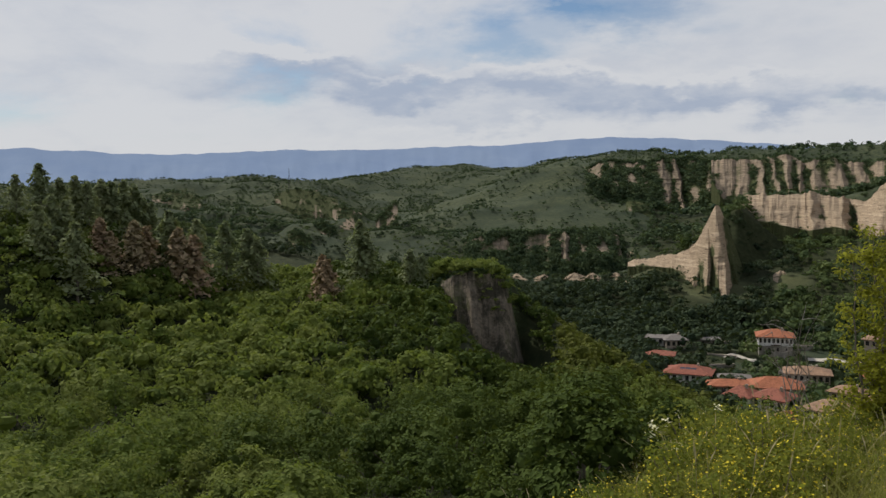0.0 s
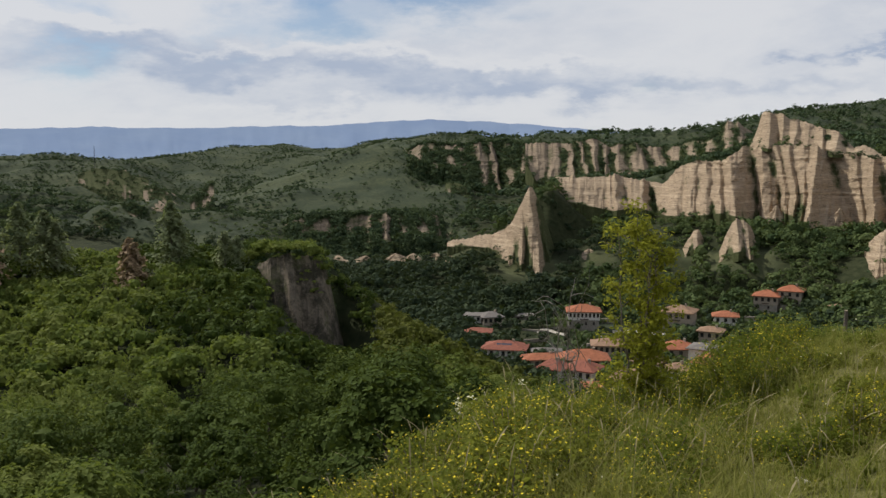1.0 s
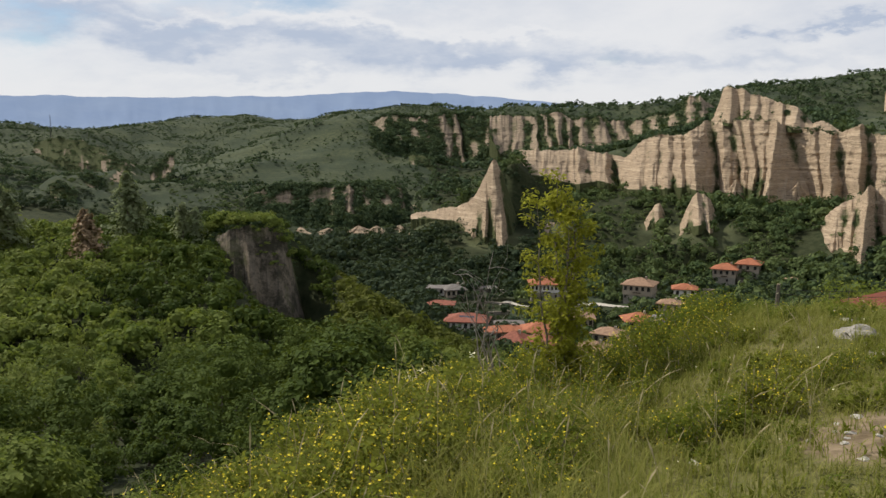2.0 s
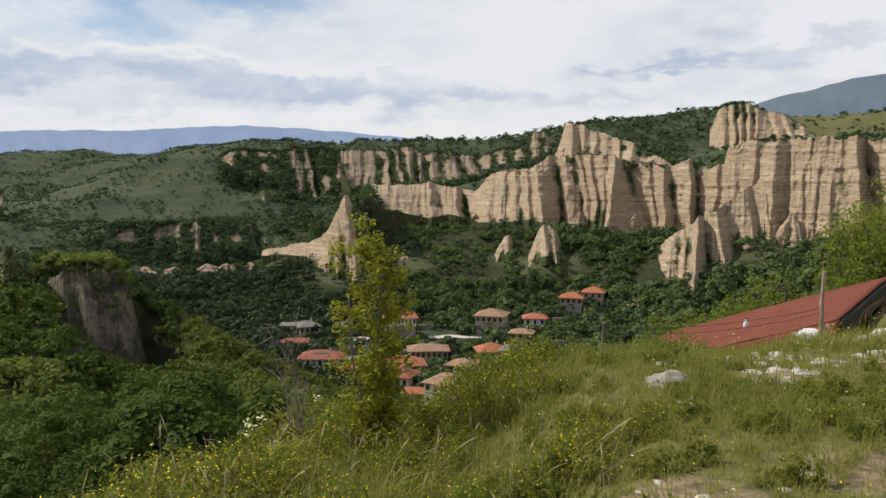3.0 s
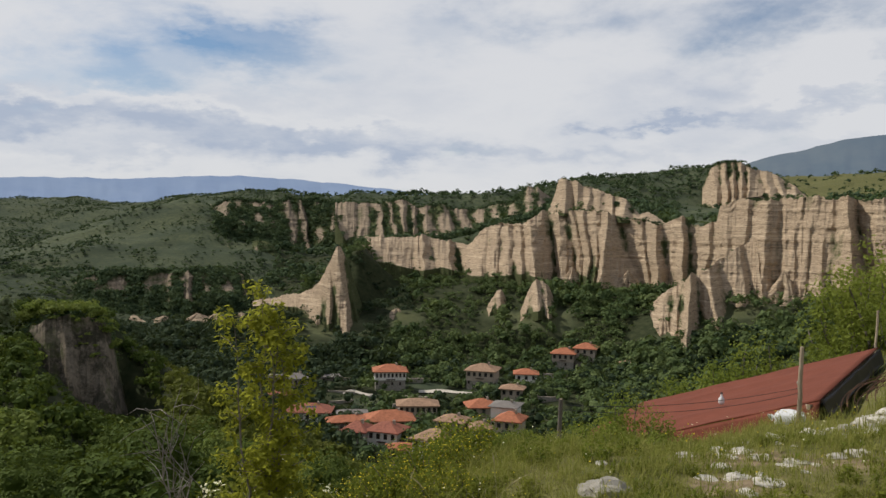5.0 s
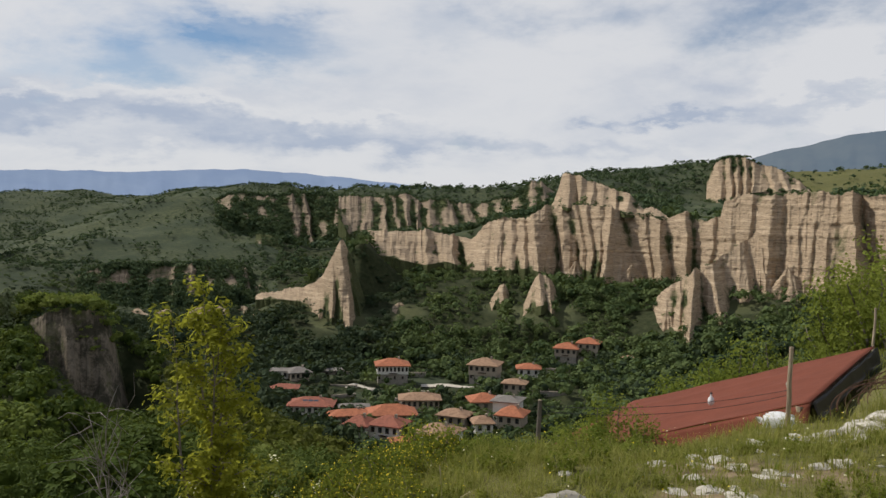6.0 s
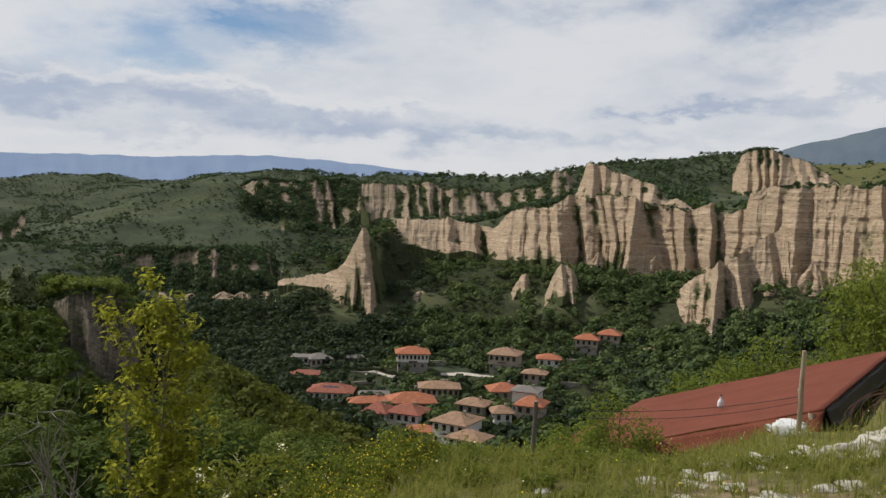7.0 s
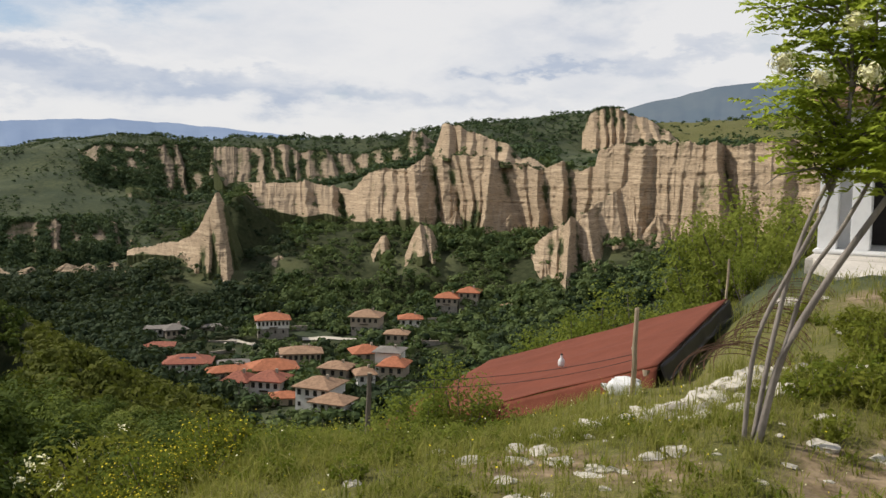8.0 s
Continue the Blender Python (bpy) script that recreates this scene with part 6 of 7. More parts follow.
def build_town():
    house("white upper storey on tall stone base with orange roof", 20.67, 321, 11.4, 9, 7.2, 3.0, 4, WALL_WHITE, ROOF_ORANGE, 4.0, 8)
    house("long white house with red tile roof and solar panels", 15.42, 272, 13.2, 9, 5.2, 2.8, -8, WALL_WHITE, ROOF_RED, 2.2, 7, panels=3, base=float(land_height(*spot(15.42, 272), False)) - 1.6)
    house("tan plastered house with pale brown tile roof", 26.85, 329, 10.8, 10, 6.2, 3.1, -12, WALL_TAN, ROOF_BROWN, 2.4, 5)
    house("small white house with bright orange roof", 29.71, 331, 8.2, 7, 4.6, 2.3, 2, WALL_WHITE, ROOF_ORANGE, 1.2, 3)
    house("small tan house beside a garden wall", 28.85, 304, 7.4, 6, 4.2, 1.9, -10, WALL_TAN, ROOF_BROWN, 0, 3)
    house("low house with wide brown tile roof and timber gallery", 22.55, 277, 12.2, 8, 4.4, 2.3, 3, WALL_TAN, ROOF_BROWN, 1.2, 7)
    house("orange roofed house half hidden by trees", 26.8, 278, 8.8, 8, 3.8, 3.0, 12, WALL_TAN, ROOF_ORANGE, 0, 3)
    house("tall narrow house with vivid orange roof", 28.75, 252, 7.2, 8, 5.8, 3.0, -14, WALL_TAN, ROOF_ORANGE, 2.2, 3)
    house("grey party wall house with sloping slab roof", 28.45, 262, 7.5, 8, 7.6, 1.6, -14, WALL_WHITE, ROOF_GREY, 0, 0)
    house("long low wing with orange tile roof", 17.95, 258, 11.5, 6, 3.6, 1.9, 10, WALL_TAN, ROOF_ORANGE, 0, 5)
    house("broad house under a wide faded orange roof", 20.7, 259, 13.6, 9, 3.9, 3.3, 6, WALL_TAN, ROOF_ORANGE, 0, 6)
    house("red roofed house on a narrow lane", 18.6, 243, 6.4, 8, 4.6, 3.1, -20, WALL_WHITE, ROOF_RED, 0, 3)
    house("white house with red tile roof and solar panels", 20.6, 242, 8.8, 8, 4.8, 2.9, -24, WALL_WHITE, ROOF_RED, 0, 4, panels=2)
    house("plain house with grey brown gable roof", 24.95, 257, 8.2, 7, 4.0, 2.3, -22, WALL_TAN, ROOF_BROWN, 0, 3)
    house("small tan roofed outbuilding", 26.75, 252, 5.2, 6, 3.2, 2.3, 12, WALL_WHITE, ROOF_BROWN, 0, 2)
    house("large white house with stepped brown tile roofs", 23.9, 224, 9.2, 10, 7.4, 2.8, -28, WALL_WHITE, ROOF_BROWN, 0, 4)
    house("lower wing of a large house with brown tile roof", 24.75, 216, 8.6, 7, 5.2, 2.6, -28, WALL_WHITE, ROOF_BROWN, 0, 4, chimney=False)
    house("red tiled shed among trees", 21.5, 231, 6.8, 5, 2.6, 1.7, 0, WALL_TAN, ROOF_ORANGE, 0, 2, chimney=False)
    house("white walled house with weathered grey roof", 14.5, 318, 7.2, 7, 5.0, 2.2, 14, WALL_TAN, ROOF_GREY, 0, 4)
    house("pale cubic house with flat terraces", 13.35, 320, 6.0, 6, 4.9, 0.7, -6, WALL_WHITE, ROOF_GREY, 0, 3, chimney=False)
    house("low sheds with rusty red roofs", 13.6, 300, 9.0, 6, 2.6, 1.5, -5, WALL_STONE, ROOF_RED, 0, 3, chimney=False)
    house("wide house under twin orange hipped roofs", 32.2, 366, 9.2, 9, 5.4, 2.9, -8, WALL_TAN, ROOF_ORANGE, 2.0, 4)
    house("orange roofed wing of a wide house", 33.6, 367, 8.4, 8, 5.6, 2.8, -8, WALL_TAN, ROOF_ORANGE, 2.0, 3)
    house("long shed with grey slab roof", 18.2, 272, 8.6, 4, 2.6, 1.2, 3, WALL_STONE, ROOF_GREY, 0, 0, chimney=False)
    house("tiny stone hut on the slope", 36.2, 352, 4.6, 4, 2.6, 1.4, 6, WALL_STONE, ROOF_BROWN, 0, 1, chimney=False)
    house("grey stone ruin beside a lane", 16.6, 330, 8.0, 5, 3.2, 0.8, 10, WALL_STONE, ROOF_GREY, 0, 2, chimney=False)
    # lanes and garden walls
    pale = mat_plain("pale_gravel", (0.50, 0.45, 0.37), 0.15, 0.95, 1.2)
    for label, b0, b1, d0, wide, name in (("pale gravel lane across the town", 22.6, 26.2, 318, 5.0, "lane"), ("pale gravel yard beside houses", 17.6, 19.6, 309, 3.0, "lane"), ("narrow lane behind gardens", 27.4, 31.5, 312, 2.2, "lane"),
                                         ("steep lane between houses", 27.3, 29.6, 238, 3.0, "lane")):
        k = np.linspace(0, 1, 40)
        bb = b0 + (b1 - b0) * k
        rows = []
        for side in np.linspace(-wide / 2, wide / 2, 4):
            x, y = spot(bb, d0 + side + np.sin(k * 5) * 2)
            rows.append(np.stack([x, y, land_height(x, y) + 0.35], 1))
        me = mesh_of(name, np.concatenate(rows), grid_faces(4, 40)[:, ::-1], pale, True)
        tagged(new(name, me), label, "lane", kind="structure")
    r = np.random.default_rng(91)
    for k in range(16):
        b, d = r.uniform(14, 33), r.uniform(285, 345)
        if any(abs(b - hb) < 1.6 and abs(d - hd) < 12 for hb, hd, _ in HOUSE_SPOTS):
            continue
        x, y = spot(b, d)
        w, tall = r.uniform(6, 14), r.uniform(0.9, 1.8)
        g = thing("garden_wall", "low grey stone garden terrace wall", "wall", "garden walls", (x, y, float(land_height(x, y, False))), -b + r.uniform(-25, 25))
        part("stonework", box_mesh("stonework", -w / 2, w / 2, -0.25, 0.25, -1.5, tall, WALL_STONE, 0.06), g)
        part("coping", box_mesh("coping", -w / 2 - 0.05, w / 2 + 0.05, -0.32, 0.32, tall, tall + 0.12, WALL_TAN, 0.03), g)


build_town()
build_valley_trees()

# ---- the lookout ----
STONE = mat_plain("limestone", (0.52, 0.48, 0.41), 0.22, 0.9, 5.0, 0.2, 0.6)
STONE_GREY = mat_plain("lichen_stone", (0.32, 0.295, 0.245), 0.3, 0.95, 7.0, 0.1, 0.6)
NET = mat_plain("rust_red_shade_net", (0.165, 0.054, 0.034), 0.16, 0.9, 2.0, 0.08, 0.3)
POST = mat_plain("weathered_post", (0.34, 0.27, 0.19), 0.3, 0.9, 6.0, 0.1, 0.5, 0, (1, 1, 0.2))
RUST = mat_plain("rusty_wire", (0.10, 0.052, 0.032), 0.35, 0.85, 9.0, 0.3, 0.3, 0.3)
SACK = mat_plain("white_sack", (0.68, 0.68, 0.66), 0.12, 0.7, 6.0, 0.3, 0.4)
PLASTER = mat_plain("white_plaster", (0.78, 0.78, 0.77), 0.06, 0.85, 1.5)
SLAB = mat_plain("pale_paving", (0.55, 0.51, 0.45), 0.15, 0.9, 2.0, 0.2, 0.3)
DARK = mat_plain("flat_dark", (0.035, 0.03, 0.028), 0.3, 0.6, 3.0)
CABLE = mat_plain("black_cable", (0.03, 0.03, 0.03), 0.2, 0.6, 5.0)
STRAW = mat_foliage("dry_stalk", (0.26, 0.22, 0.11), (0.42, 0.36, 0.20), (0.36, 0.30, 0.17), 0.3)
LEAF_BUSH = mat_foliage("bush_leaf", (0.05, 0.085, 0.012), (0.14, 0.185, 0.022), (0.21, 0.21, 0.035), 0.42, 0.6, (0.3, 0.32, 0.04))


def ground_at(x, y):
    return float(land_height(x, y))


def rock(name, label, x, y, size, flat, material, seed, category="stone", group="white stones"):
    """A weathered stone, sunk a little into the turf."""
    r = np.random.default_rng(seed)
    bm = bmesh.new()
    bmesh.ops.create_icosphere(bm, subdivisions=3 if size > 0.085 else 2, radius=1.0)
    ax, ay = r.uniform(0.75, 1.3), r.uniform(0.6, 1.0)
    off = r.uniform(0, 50)
    for v in bm.verts:
        c = v.co
        k = 1 + 0.42 * noise.noise(c * 1.3 + Vector((off, 0, 0))) + 0.16 * noise.noise(c * 3.4 + Vector((0, off, 0))) + 0.06 * noise.noise(c * 8 + Vector((0, 0, off)))
        q = round(c.z * k * 2.5) / 2.5
        v.co = Vector((c.x * k * size * ax, c.y * k * size * ay, (0.6 * c.z * k + 0.4 * q) * size * flat))
    me = bpy.data.meshes.new(name)
    bm.to_mesh(me)
    bm.free()
    me.materials.append(material)
    ob = tagged(new(name, me), label, category, group)
    ob.matrix_world = pose(x, y, ground_at(x, y) + size * flat * 0.12, 0, 0, r.uniform(0, 360))
    return ob


def build_stones():
    rock("boulder", "rounded grey boulder sunk in the grass", 7.1, 7.65, 0.16, 0.5, STONE_GREY, 1)
    r = np.random.default_rng(5)
    for k, (x, y, s) in enumerate(((8.51, 9.03, 0.13), (9.03, 9.31, 0.14), (8.92, 8.63, 0.13), (8.97, 8.39, 0.13), (8.84, 8.05, 0.13), (8.92, 7.77, 0.14), (9.0, 7.64, 0.06), (9.4, 8.85, 0.14),
                                   (8.43, 8.47, 0.10), (8.64, 8.29, 0.09), (8.7, 8.2, 0.06), (9.35, 7.77, 0.12), (9.55, 7.73, 0.14), (10.35, 7.26, 0.12), (10.6, 7.0, 0.10), (12.9, 8.5, 0.24), (14.5, 9.8, 0.2),
                                   (16.8, 12.3, 0.26), (17.2, 12.0, 0.16), (7.9, 7.61, 0.10), (8.08, 7.5, 0.10), (8.11, 7.2, 0.11), (7.85, 7.15, 0.09), (8.77, 7.7, 0.10), (8.3, 7.9, 0.10), (6.75, 7.05, 0.11),
                                   (6.9, 7.15, 0.06), (5.48, 5.35, 0.05), (5.35, 5.7, 0.025), (5.0, 5.1, 0.02), (10.9, 7.6, 0.09), (11.2, 7.2, 0.12), (11.6, 6.9, 0.1), (4.6, 5.9, 0.07), (7.5, 8.3, 0.08), (9.8, 9.2, 0.09))):
        rock("stone", "pale flat limestone lying in short grass", x, y, s * 0.88, r.uniform(0.2, 0.34), STONE, 20 + k)
    for k in range(46):
        cx, cy, w = ((9.9, 6.6, 0.42), (10.7, 7.05, 0.3), (8.9, 7.9, 0.6), (5.4, 5.4, 0.4))[k % 4]
        rock("stone", "small pale stone half sunk in worn turf", cx + r.normal(0, w), cy + r.normal(0, w * 0.7), r.uniform(0.018, 0.05), r.uniform(0.3, 0.5), STONE, 200 + k)
    # rubble beside the shelter and along its far edge
    for k in range(134):
        x, y = (11.05 + r.normal(0, 0.5), 8.95 + r.normal(0, 0.26)) if k < 120 else (15.6 + r.uniform(-2.2, 1.9), 17.0 - r.uniform(-0.3, 0.3) + (k - 120) * -0.16)
        rock("rubble_stone", "small angular rubble stone in a heap", x, y, r.uniform(0.06, 0.15), r.uniform(0.25, 0.45), STONE if k % 4 else STONE_GREY, 80 + k, "stone", "rubble")


build_stones()


def quad_sheet(a, b, c, d, nu, nv, thick, sag, seed):
    """A slack cloth between four corners, with its own thickness."""
    a, b, c, d = (np.array(p, float) for p in (a, b, c, d))
    U, V = np.meshgrid(np.linspace(0, 1, nu), np.linspace(0, 1, nv))
    P = (a * ((1 - U) * (1 - V))[..., None] + b * (U * (1 - V))[..., None] + c * (U * V)[..., None] + d * ((1 - U) * V)[..., None])
    P[..., 2] += -sag * (np.abs(np.sin(U * np.pi * 4)) * np.sin(V * np.pi) + 0.3 * fbm(U * 6, V * 6, 3, seed))
    n = nu * nv
    top, low = P.reshape(-1, 3), P.reshape(-1, 3) - np.array([0, 0, thick])
    f = grid_faces(nv, nu)
    rim = np.concatenate([np.arange(nu), np.arange(2 * nu - 1, n, nu), np.arange(n - 2, n - nu - 1, -1), np.arange(n - 2 * nu, 0, -nu)])
    nxt = np.roll(rim, -1)
    side = np.stack([rim, rim + n, nxt + n, nxt], 1)
    return np.concatenate([top, low]), np.concatenate([f, f[:, ::-1] + n, side])


NEAR_RIGHT, FAR_RIGHT = np.array((12.55, 10.85, -0.52)), np.array((17.27, 13.86, -0.49))
DOWN = np.array((-0.53, 0.85, -0.36))


def build_shelter():
    s = thing("shelter", "low shelter roofed with rust red shade netting", "shelter", at=(0, 0, 0))
    nl, fl = NEAR_RIGHT + DOWN * 3.95, FAR_RIGHT + DOWN * 4.4
    part("roof_net", mesh_of("roof_net", *quad_sheet(NEAR_RIGHT, FAR_RIGHT, fl, nl, 41, 31, 0.02, 0.05, 3), NET, True), s)
    drop = np.array((0, 0, -0.27))
    lean = np.array((-0.12, -0.10, 0))
    part("front_net", mesh_of("front_net", *quad_sheet(NEAR_RIGHT + (0, 0, -0.022), nl + (0, 0, -0.022), nl + drop * 0.4 + lean, NEAR_RIGHT + drop + lean, 41, 6, 0.012, 0.03, 4), NET, True), s)
    # dark sheet stands for the shadowed gap under the roof's open side
    part("side_net", mesh_of("side_net", *quad_sheet(NEAR_RIGHT + (0.02, -0.03, -0.022), FAR_RIGHT + (0.02, -0.03, -0.022), FAR_RIGHT + drop * 1.0 + (0.05, -0.1, 0), NEAR_RIGHT + drop * 0.8 + (0.05, -0.1, 0), 41, 8, 0.012, 0.09, 5), DARK, True), s, "dark netting along one side, standing for the shaded gap")
    for k in range(4):
        for e in (0, 1):
            p = NEAR_RIGHT + (FAR_RIGHT - NEAR_RIGHT) * (k / 3) * 0.98 + DOWN * (0.12 + 3.7 * e)
            g = ground_at(p[0], p[1])
            part("post", mesh_of("post", *tube([(p[0], p[1], g - 0.3), (p[0], p[1], (g + p[2]) / 2), (p[0], p[1], p[2] - 0.03)], (0.05, 0.048, 0.045), 8), POST), s)
    for e in (0.02, 0.5, 0.98):
        a, b = NEAR_RIGHT + DOWN * 3.9 * e, FAR_RIGHT + DOWN * 4.2 * e
        part("rafter", mesh_of("rafter", *tube([a - (0, 0, 0.08), (a + b) / 2 - (0, 0, 0.11), b - (0, 0, 0.08)], (0.03, 0.03, 0.03), 6), POST), s)
    # jug left on the net
    p = NEAR_RIGHT + (FAR_RIGHT - NEAR_RIGHT) * 0.34 + DOWN * 1.75
    jug = thing("jug", "small white plastic jug lying on red netting", "jug", at=(p[0], p[1], p[2] + 0.0))
    k = np.linspace(0, 1, 9)
    rad = 0.8 * np.array((0.03, 0.055, 0.06, 0.06, 0.058, 0.05, 0.025, 0.02, 0.02))
    part("body", mesh_of("body", *tube(np.stack([0 * k, 0 * k, k * 0.17], 1), rad, 12), SACK, True), jug)
    part("cap", mesh_of("cap", *tube([(0, 0, 0.17), (0, 0, 0.18), (0, 0, 0.195)], (0.022, 0.022, 0.004), 10), CABLE), jug, "dark screw cap")


build_shelter()


def build_posts():
    def stake(name, label, x, y, top, r0, material=POST):
        g = ground_at(x, y)
        r = np.random.default_rng(int(x * 10))
        t = thing(name, label, "post", at=(x, y, g))
        part("shaft", mesh_of("shaft", *tube(bent((0, 0, -0.3), (0.03, 0.0, top - g), 0, 7, r, 0.004), np.linspace(r0 * 1.15, r0 * 0.85, 7), 9), material), t)
        part("top_cut", mesh_of("top_cut", *tube([(0.03, 0, top - g - 0.002), (0.03, 0, top - g + 0.004), (0.03, 0, top - g + 0.006)], (r0 * 0.85, r0 * 0.8, 0.001), 9), POST), t)
        return t

    p = stake("fence_post", "slim weathered wooden post beside the shelter", 11.95, 10.62, 0.20, 0.028)
    part("insulator", mesh_of("insulator", *tube([(0.03, 0.03, 0.42), (0.05, 0.05, 0.43), (0.06, 0.06, 0.50), (0.06, 0.06, 0.54)], (0.012, 0.02, 0.03, 0.012), 8), STONE_GREY), p, "small grey insulator")
    stake("short_post", "short dark stake at the edge of the slope", 9.6, 12.3, -0.60, 0.03, BARK)
    stake("thin_post", "thin grey stake beyond the shelter", 18.3, 14.75, 0.05, 0.025)
    r = np.random.default_rng(3)
    for k, (z0, z1) in enumerate(((-0.30, -1.02), (-0.36, -1.08))):
        k2 = np.linspace(0, 1, 24)[:, None]
        a, b = np.array((11.96, 10.63, z0)), np.array((9.61, 12.31, z1 + 0.35))
        line_pts = a + (b - a) * k2 + np.array((0, 0, -0.10 - 0.03 * k)) * (k2 * (1 - k2) * 4)
        c = thing("cable", "thin black cable strung between two posts", "cable", "cables")
        part("strand", mesh_of("strand", *tube(line_pts, np.full(24, 0.0035), 5), CABLE), c)
    # sack on the ground by the post
    for k, (x, y, w, rz) in enumerate(((12.0, 10.8, 0.19, 125), (12.2, 10.95, 0.15, 100))):
        bm = bmesh.new()
        bmesh.ops.create_cube(bm, size=2.0)
        bmesh.ops.subdivide_edges(bm, edges=bm.edges[:], cuts=5, use_grid_fill=True)
        for v in bm.verts:
            q = v.co.copy()
            q = q.normalized() * (0.55 * q.length + 0.45)
            k3 = 1 + 0.12 * noise.noise(v.co * 1.7 + Vector((k * 5, 0, 0)))
            v.co = Vector((q.x * w * k3, q.y * w * 0.6 * k3, q.z * 0.08 * k3))
        me = bpy.data.meshes.new("sack")
        bm.to_mesh(me)
        bm.free()
        me.polygons.foreach_set("use_smooth", np.full(len(me.polygons), True))
        me.materials.append(SACK)
        ob = thing("sack", "full white woven sack lying by the post", "sack", "sacks", (x, y, ground_at(x, y) + 0.065), rz)
        part("bag", me, ob)
        part("tie", mesh_of("tie", *tube([(w * 0.98, 0, 0.0), (w * 1.08, 0, 0.02), (w * 1.2, 0.02, 0.0)], (0.03, 0.02, 0.05), 8), SACK), ob)


build_posts()


def build_wire():
    """Coils of rusty mesh lying in the grass along the shelter."""
    t = thing("wire_coil", "loose coils of rusty fencing wire in the grass", "wire")
    r = np.random.default_rng(14)
    a, b = np.array((11.5, 8.95)), np.array((17.4, 12.5))
    for k in range(40):
        c = a + (b - a) * (k / 39) + r.normal(0, 0.03, 2)
        w = 0.42 + 0.06 * np.sin(k * 0.7) + r.normal(0, 0.02)
        g = ground_at(*c)
        th = np.linspace(-0.3, np.pi + 0.3, 26)
        tilt = 0.25 + 0.1 * np.sin(k)
        across = np.array((0.53, -0.85))
        along = np.array((0.85, 0.53))
        pts = np.stack([c[0] + across[0] * np.cos(th) * w + along[0] * np.sin(th) * tilt, c[1] + across[1] * np.cos(th) * w + along[1] * np.sin(th) * tilt, g + 0.04 + np.sin(th) * w * 0.5], 1)
        part("loop", mesh_of("loop", *tube(pts, np.full(26, 0.004), 5), RUST), t)
    for s in (-0.8, -0.3, 0.3, 0.8):
        k = np.linspace(0, 1, 40)
        w = 0.42
        th = np.pi / 2 + s
        x = a[0] + (b[0] - a[0]) * k + 0.53 * np.cos(th) * w + 0.85 * np.sin(th) * 0.25
        y = a[1] + (b[1] - a[1]) * k - 0.85 * np.cos(th) * w + 0.53 * np.sin(th) * 0.25
        z = land_height(a[0] + (b[0] - a[0]) * k, a[1] + (b[1] - a[1]) * k) + 0.04 + np.sin(th) * w * 0.5
        part("strand", mesh_of("strand", *tube(np.stack([x, y, z], 1), np.full(40, 0.004), 5), RUST), t)


build_wire()


def build_chapel():
    """A small white porch on a paved step."""
    x, y = 21.5, 13.95
    g = ground_at(x, y)
    c = thing("chapel", "small white plastered chapel porch with square pillars", "chapel", at=(x, y, g + 0.14), turn=-62)
    part("paving", box_mesh("paving", -1.05, 4.5, -1.2, 3.4, -0.8, 0.0, SLAB, 0.03), c, "pale paved terrace step")
    part("ramp", mesh_of("ramp", [(-0.9, -1.2, -0.004), (4.5, -1.2, -0.004), (4.5, -2.2, -0.22), (-0.4, -2.2, -0.22), (-0.9, -1.2, -0.8), (4.5, -1.2, -0.8), (4.5, -2.2, -0.8), (-0.4, -2.2, -0.8)], [(3, 2, 1, 0), (4, 5, 6, 7), (7, 6, 2, 3), (4, 7, 3, 0), (6, 5, 1, 2)], SLAB), c, "worn pale paving ramp")
    part("plinth", box_mesh("plinth", -1.05, 4.4, -0.2, 3.3, 0.004, 0.10, PLASTER, 0.03), c)
    for px in (-0.98, -0.38, 1.3, 2.9):
        p = part("pillar", box_mesh("pillar", px, px + 0.36, -0.1, 0.28, 0.10, 2.5, PLASTER, 0.02), c)
        part("capital", box_mesh("capital", px - 0.05, px + 0.41, -0.15, 0.33, 2.5, 2.62, PLASTER, 0.015), p)
    part("lintel", box_mesh("lintel", -1.0, 4.3, -0.13, 0.31, 2.62, 2.95, PLASTER, 0.02), c)
    part("wall", box_mesh("wall", -0.9, 4.3, 1.5, 3.2, 0.10, 2.95, PLASTER, 0.02), c)
    part("side_wall", box_mesh("side_wall", -0.9, -0.2, 0.32, 1.497, 0.10, 2.6, PLASTER, 0.02), c)
    d = part("door", box_mesh("door", -0.15, 1.6, 1.44, 1.497, 0.12, 2.4, DARK, 0.01), c, "dark timber door")
    part("handle", mesh_of("handle", *tube([(1.2, 1.44, 1.25), (1.2, 1.40, 1.27), (1.2, 1.40, 1.38), (1.2, 1.44, 1.40)], (0.01, 0.01, 0.01, 0.01), 6), RUST), d)
    r = part("roof", hip_mesh("roof", 5.6, 4.2, 0.0, 1.1, 0.25, ROOF_BROWN), c)
    r.matrix_basis = pose(1.7, 1.5, 3.16)


build_chapel()

# ---- growth on the lookout ----


def sprays_along(tips, r, per, reach, size, droop=0.0):
    """Leaves round twig ends."""
    n = len(tips) * per
    base = np.repeat(np.asarray(tips, float), per, 0)
    u = r.normal(size=(n, 3))
    u /= np.linalg.norm(u, axis=1, keepdims=True)
    c = base + u * reach * r.uniform(0.2, 1.0, (n, 1)) - np.array([0, 0, droop]) * r.uniform(0, 1, (n, 1))
    return leaf_quads(c, u * 0.6 + np.array([0, 0, 0.6]) + r.normal(0, 0.4, (n, 3)), size * r.uniform(0.6, 1.3, n), r.uniform(0, 6.28, n), 0.45)


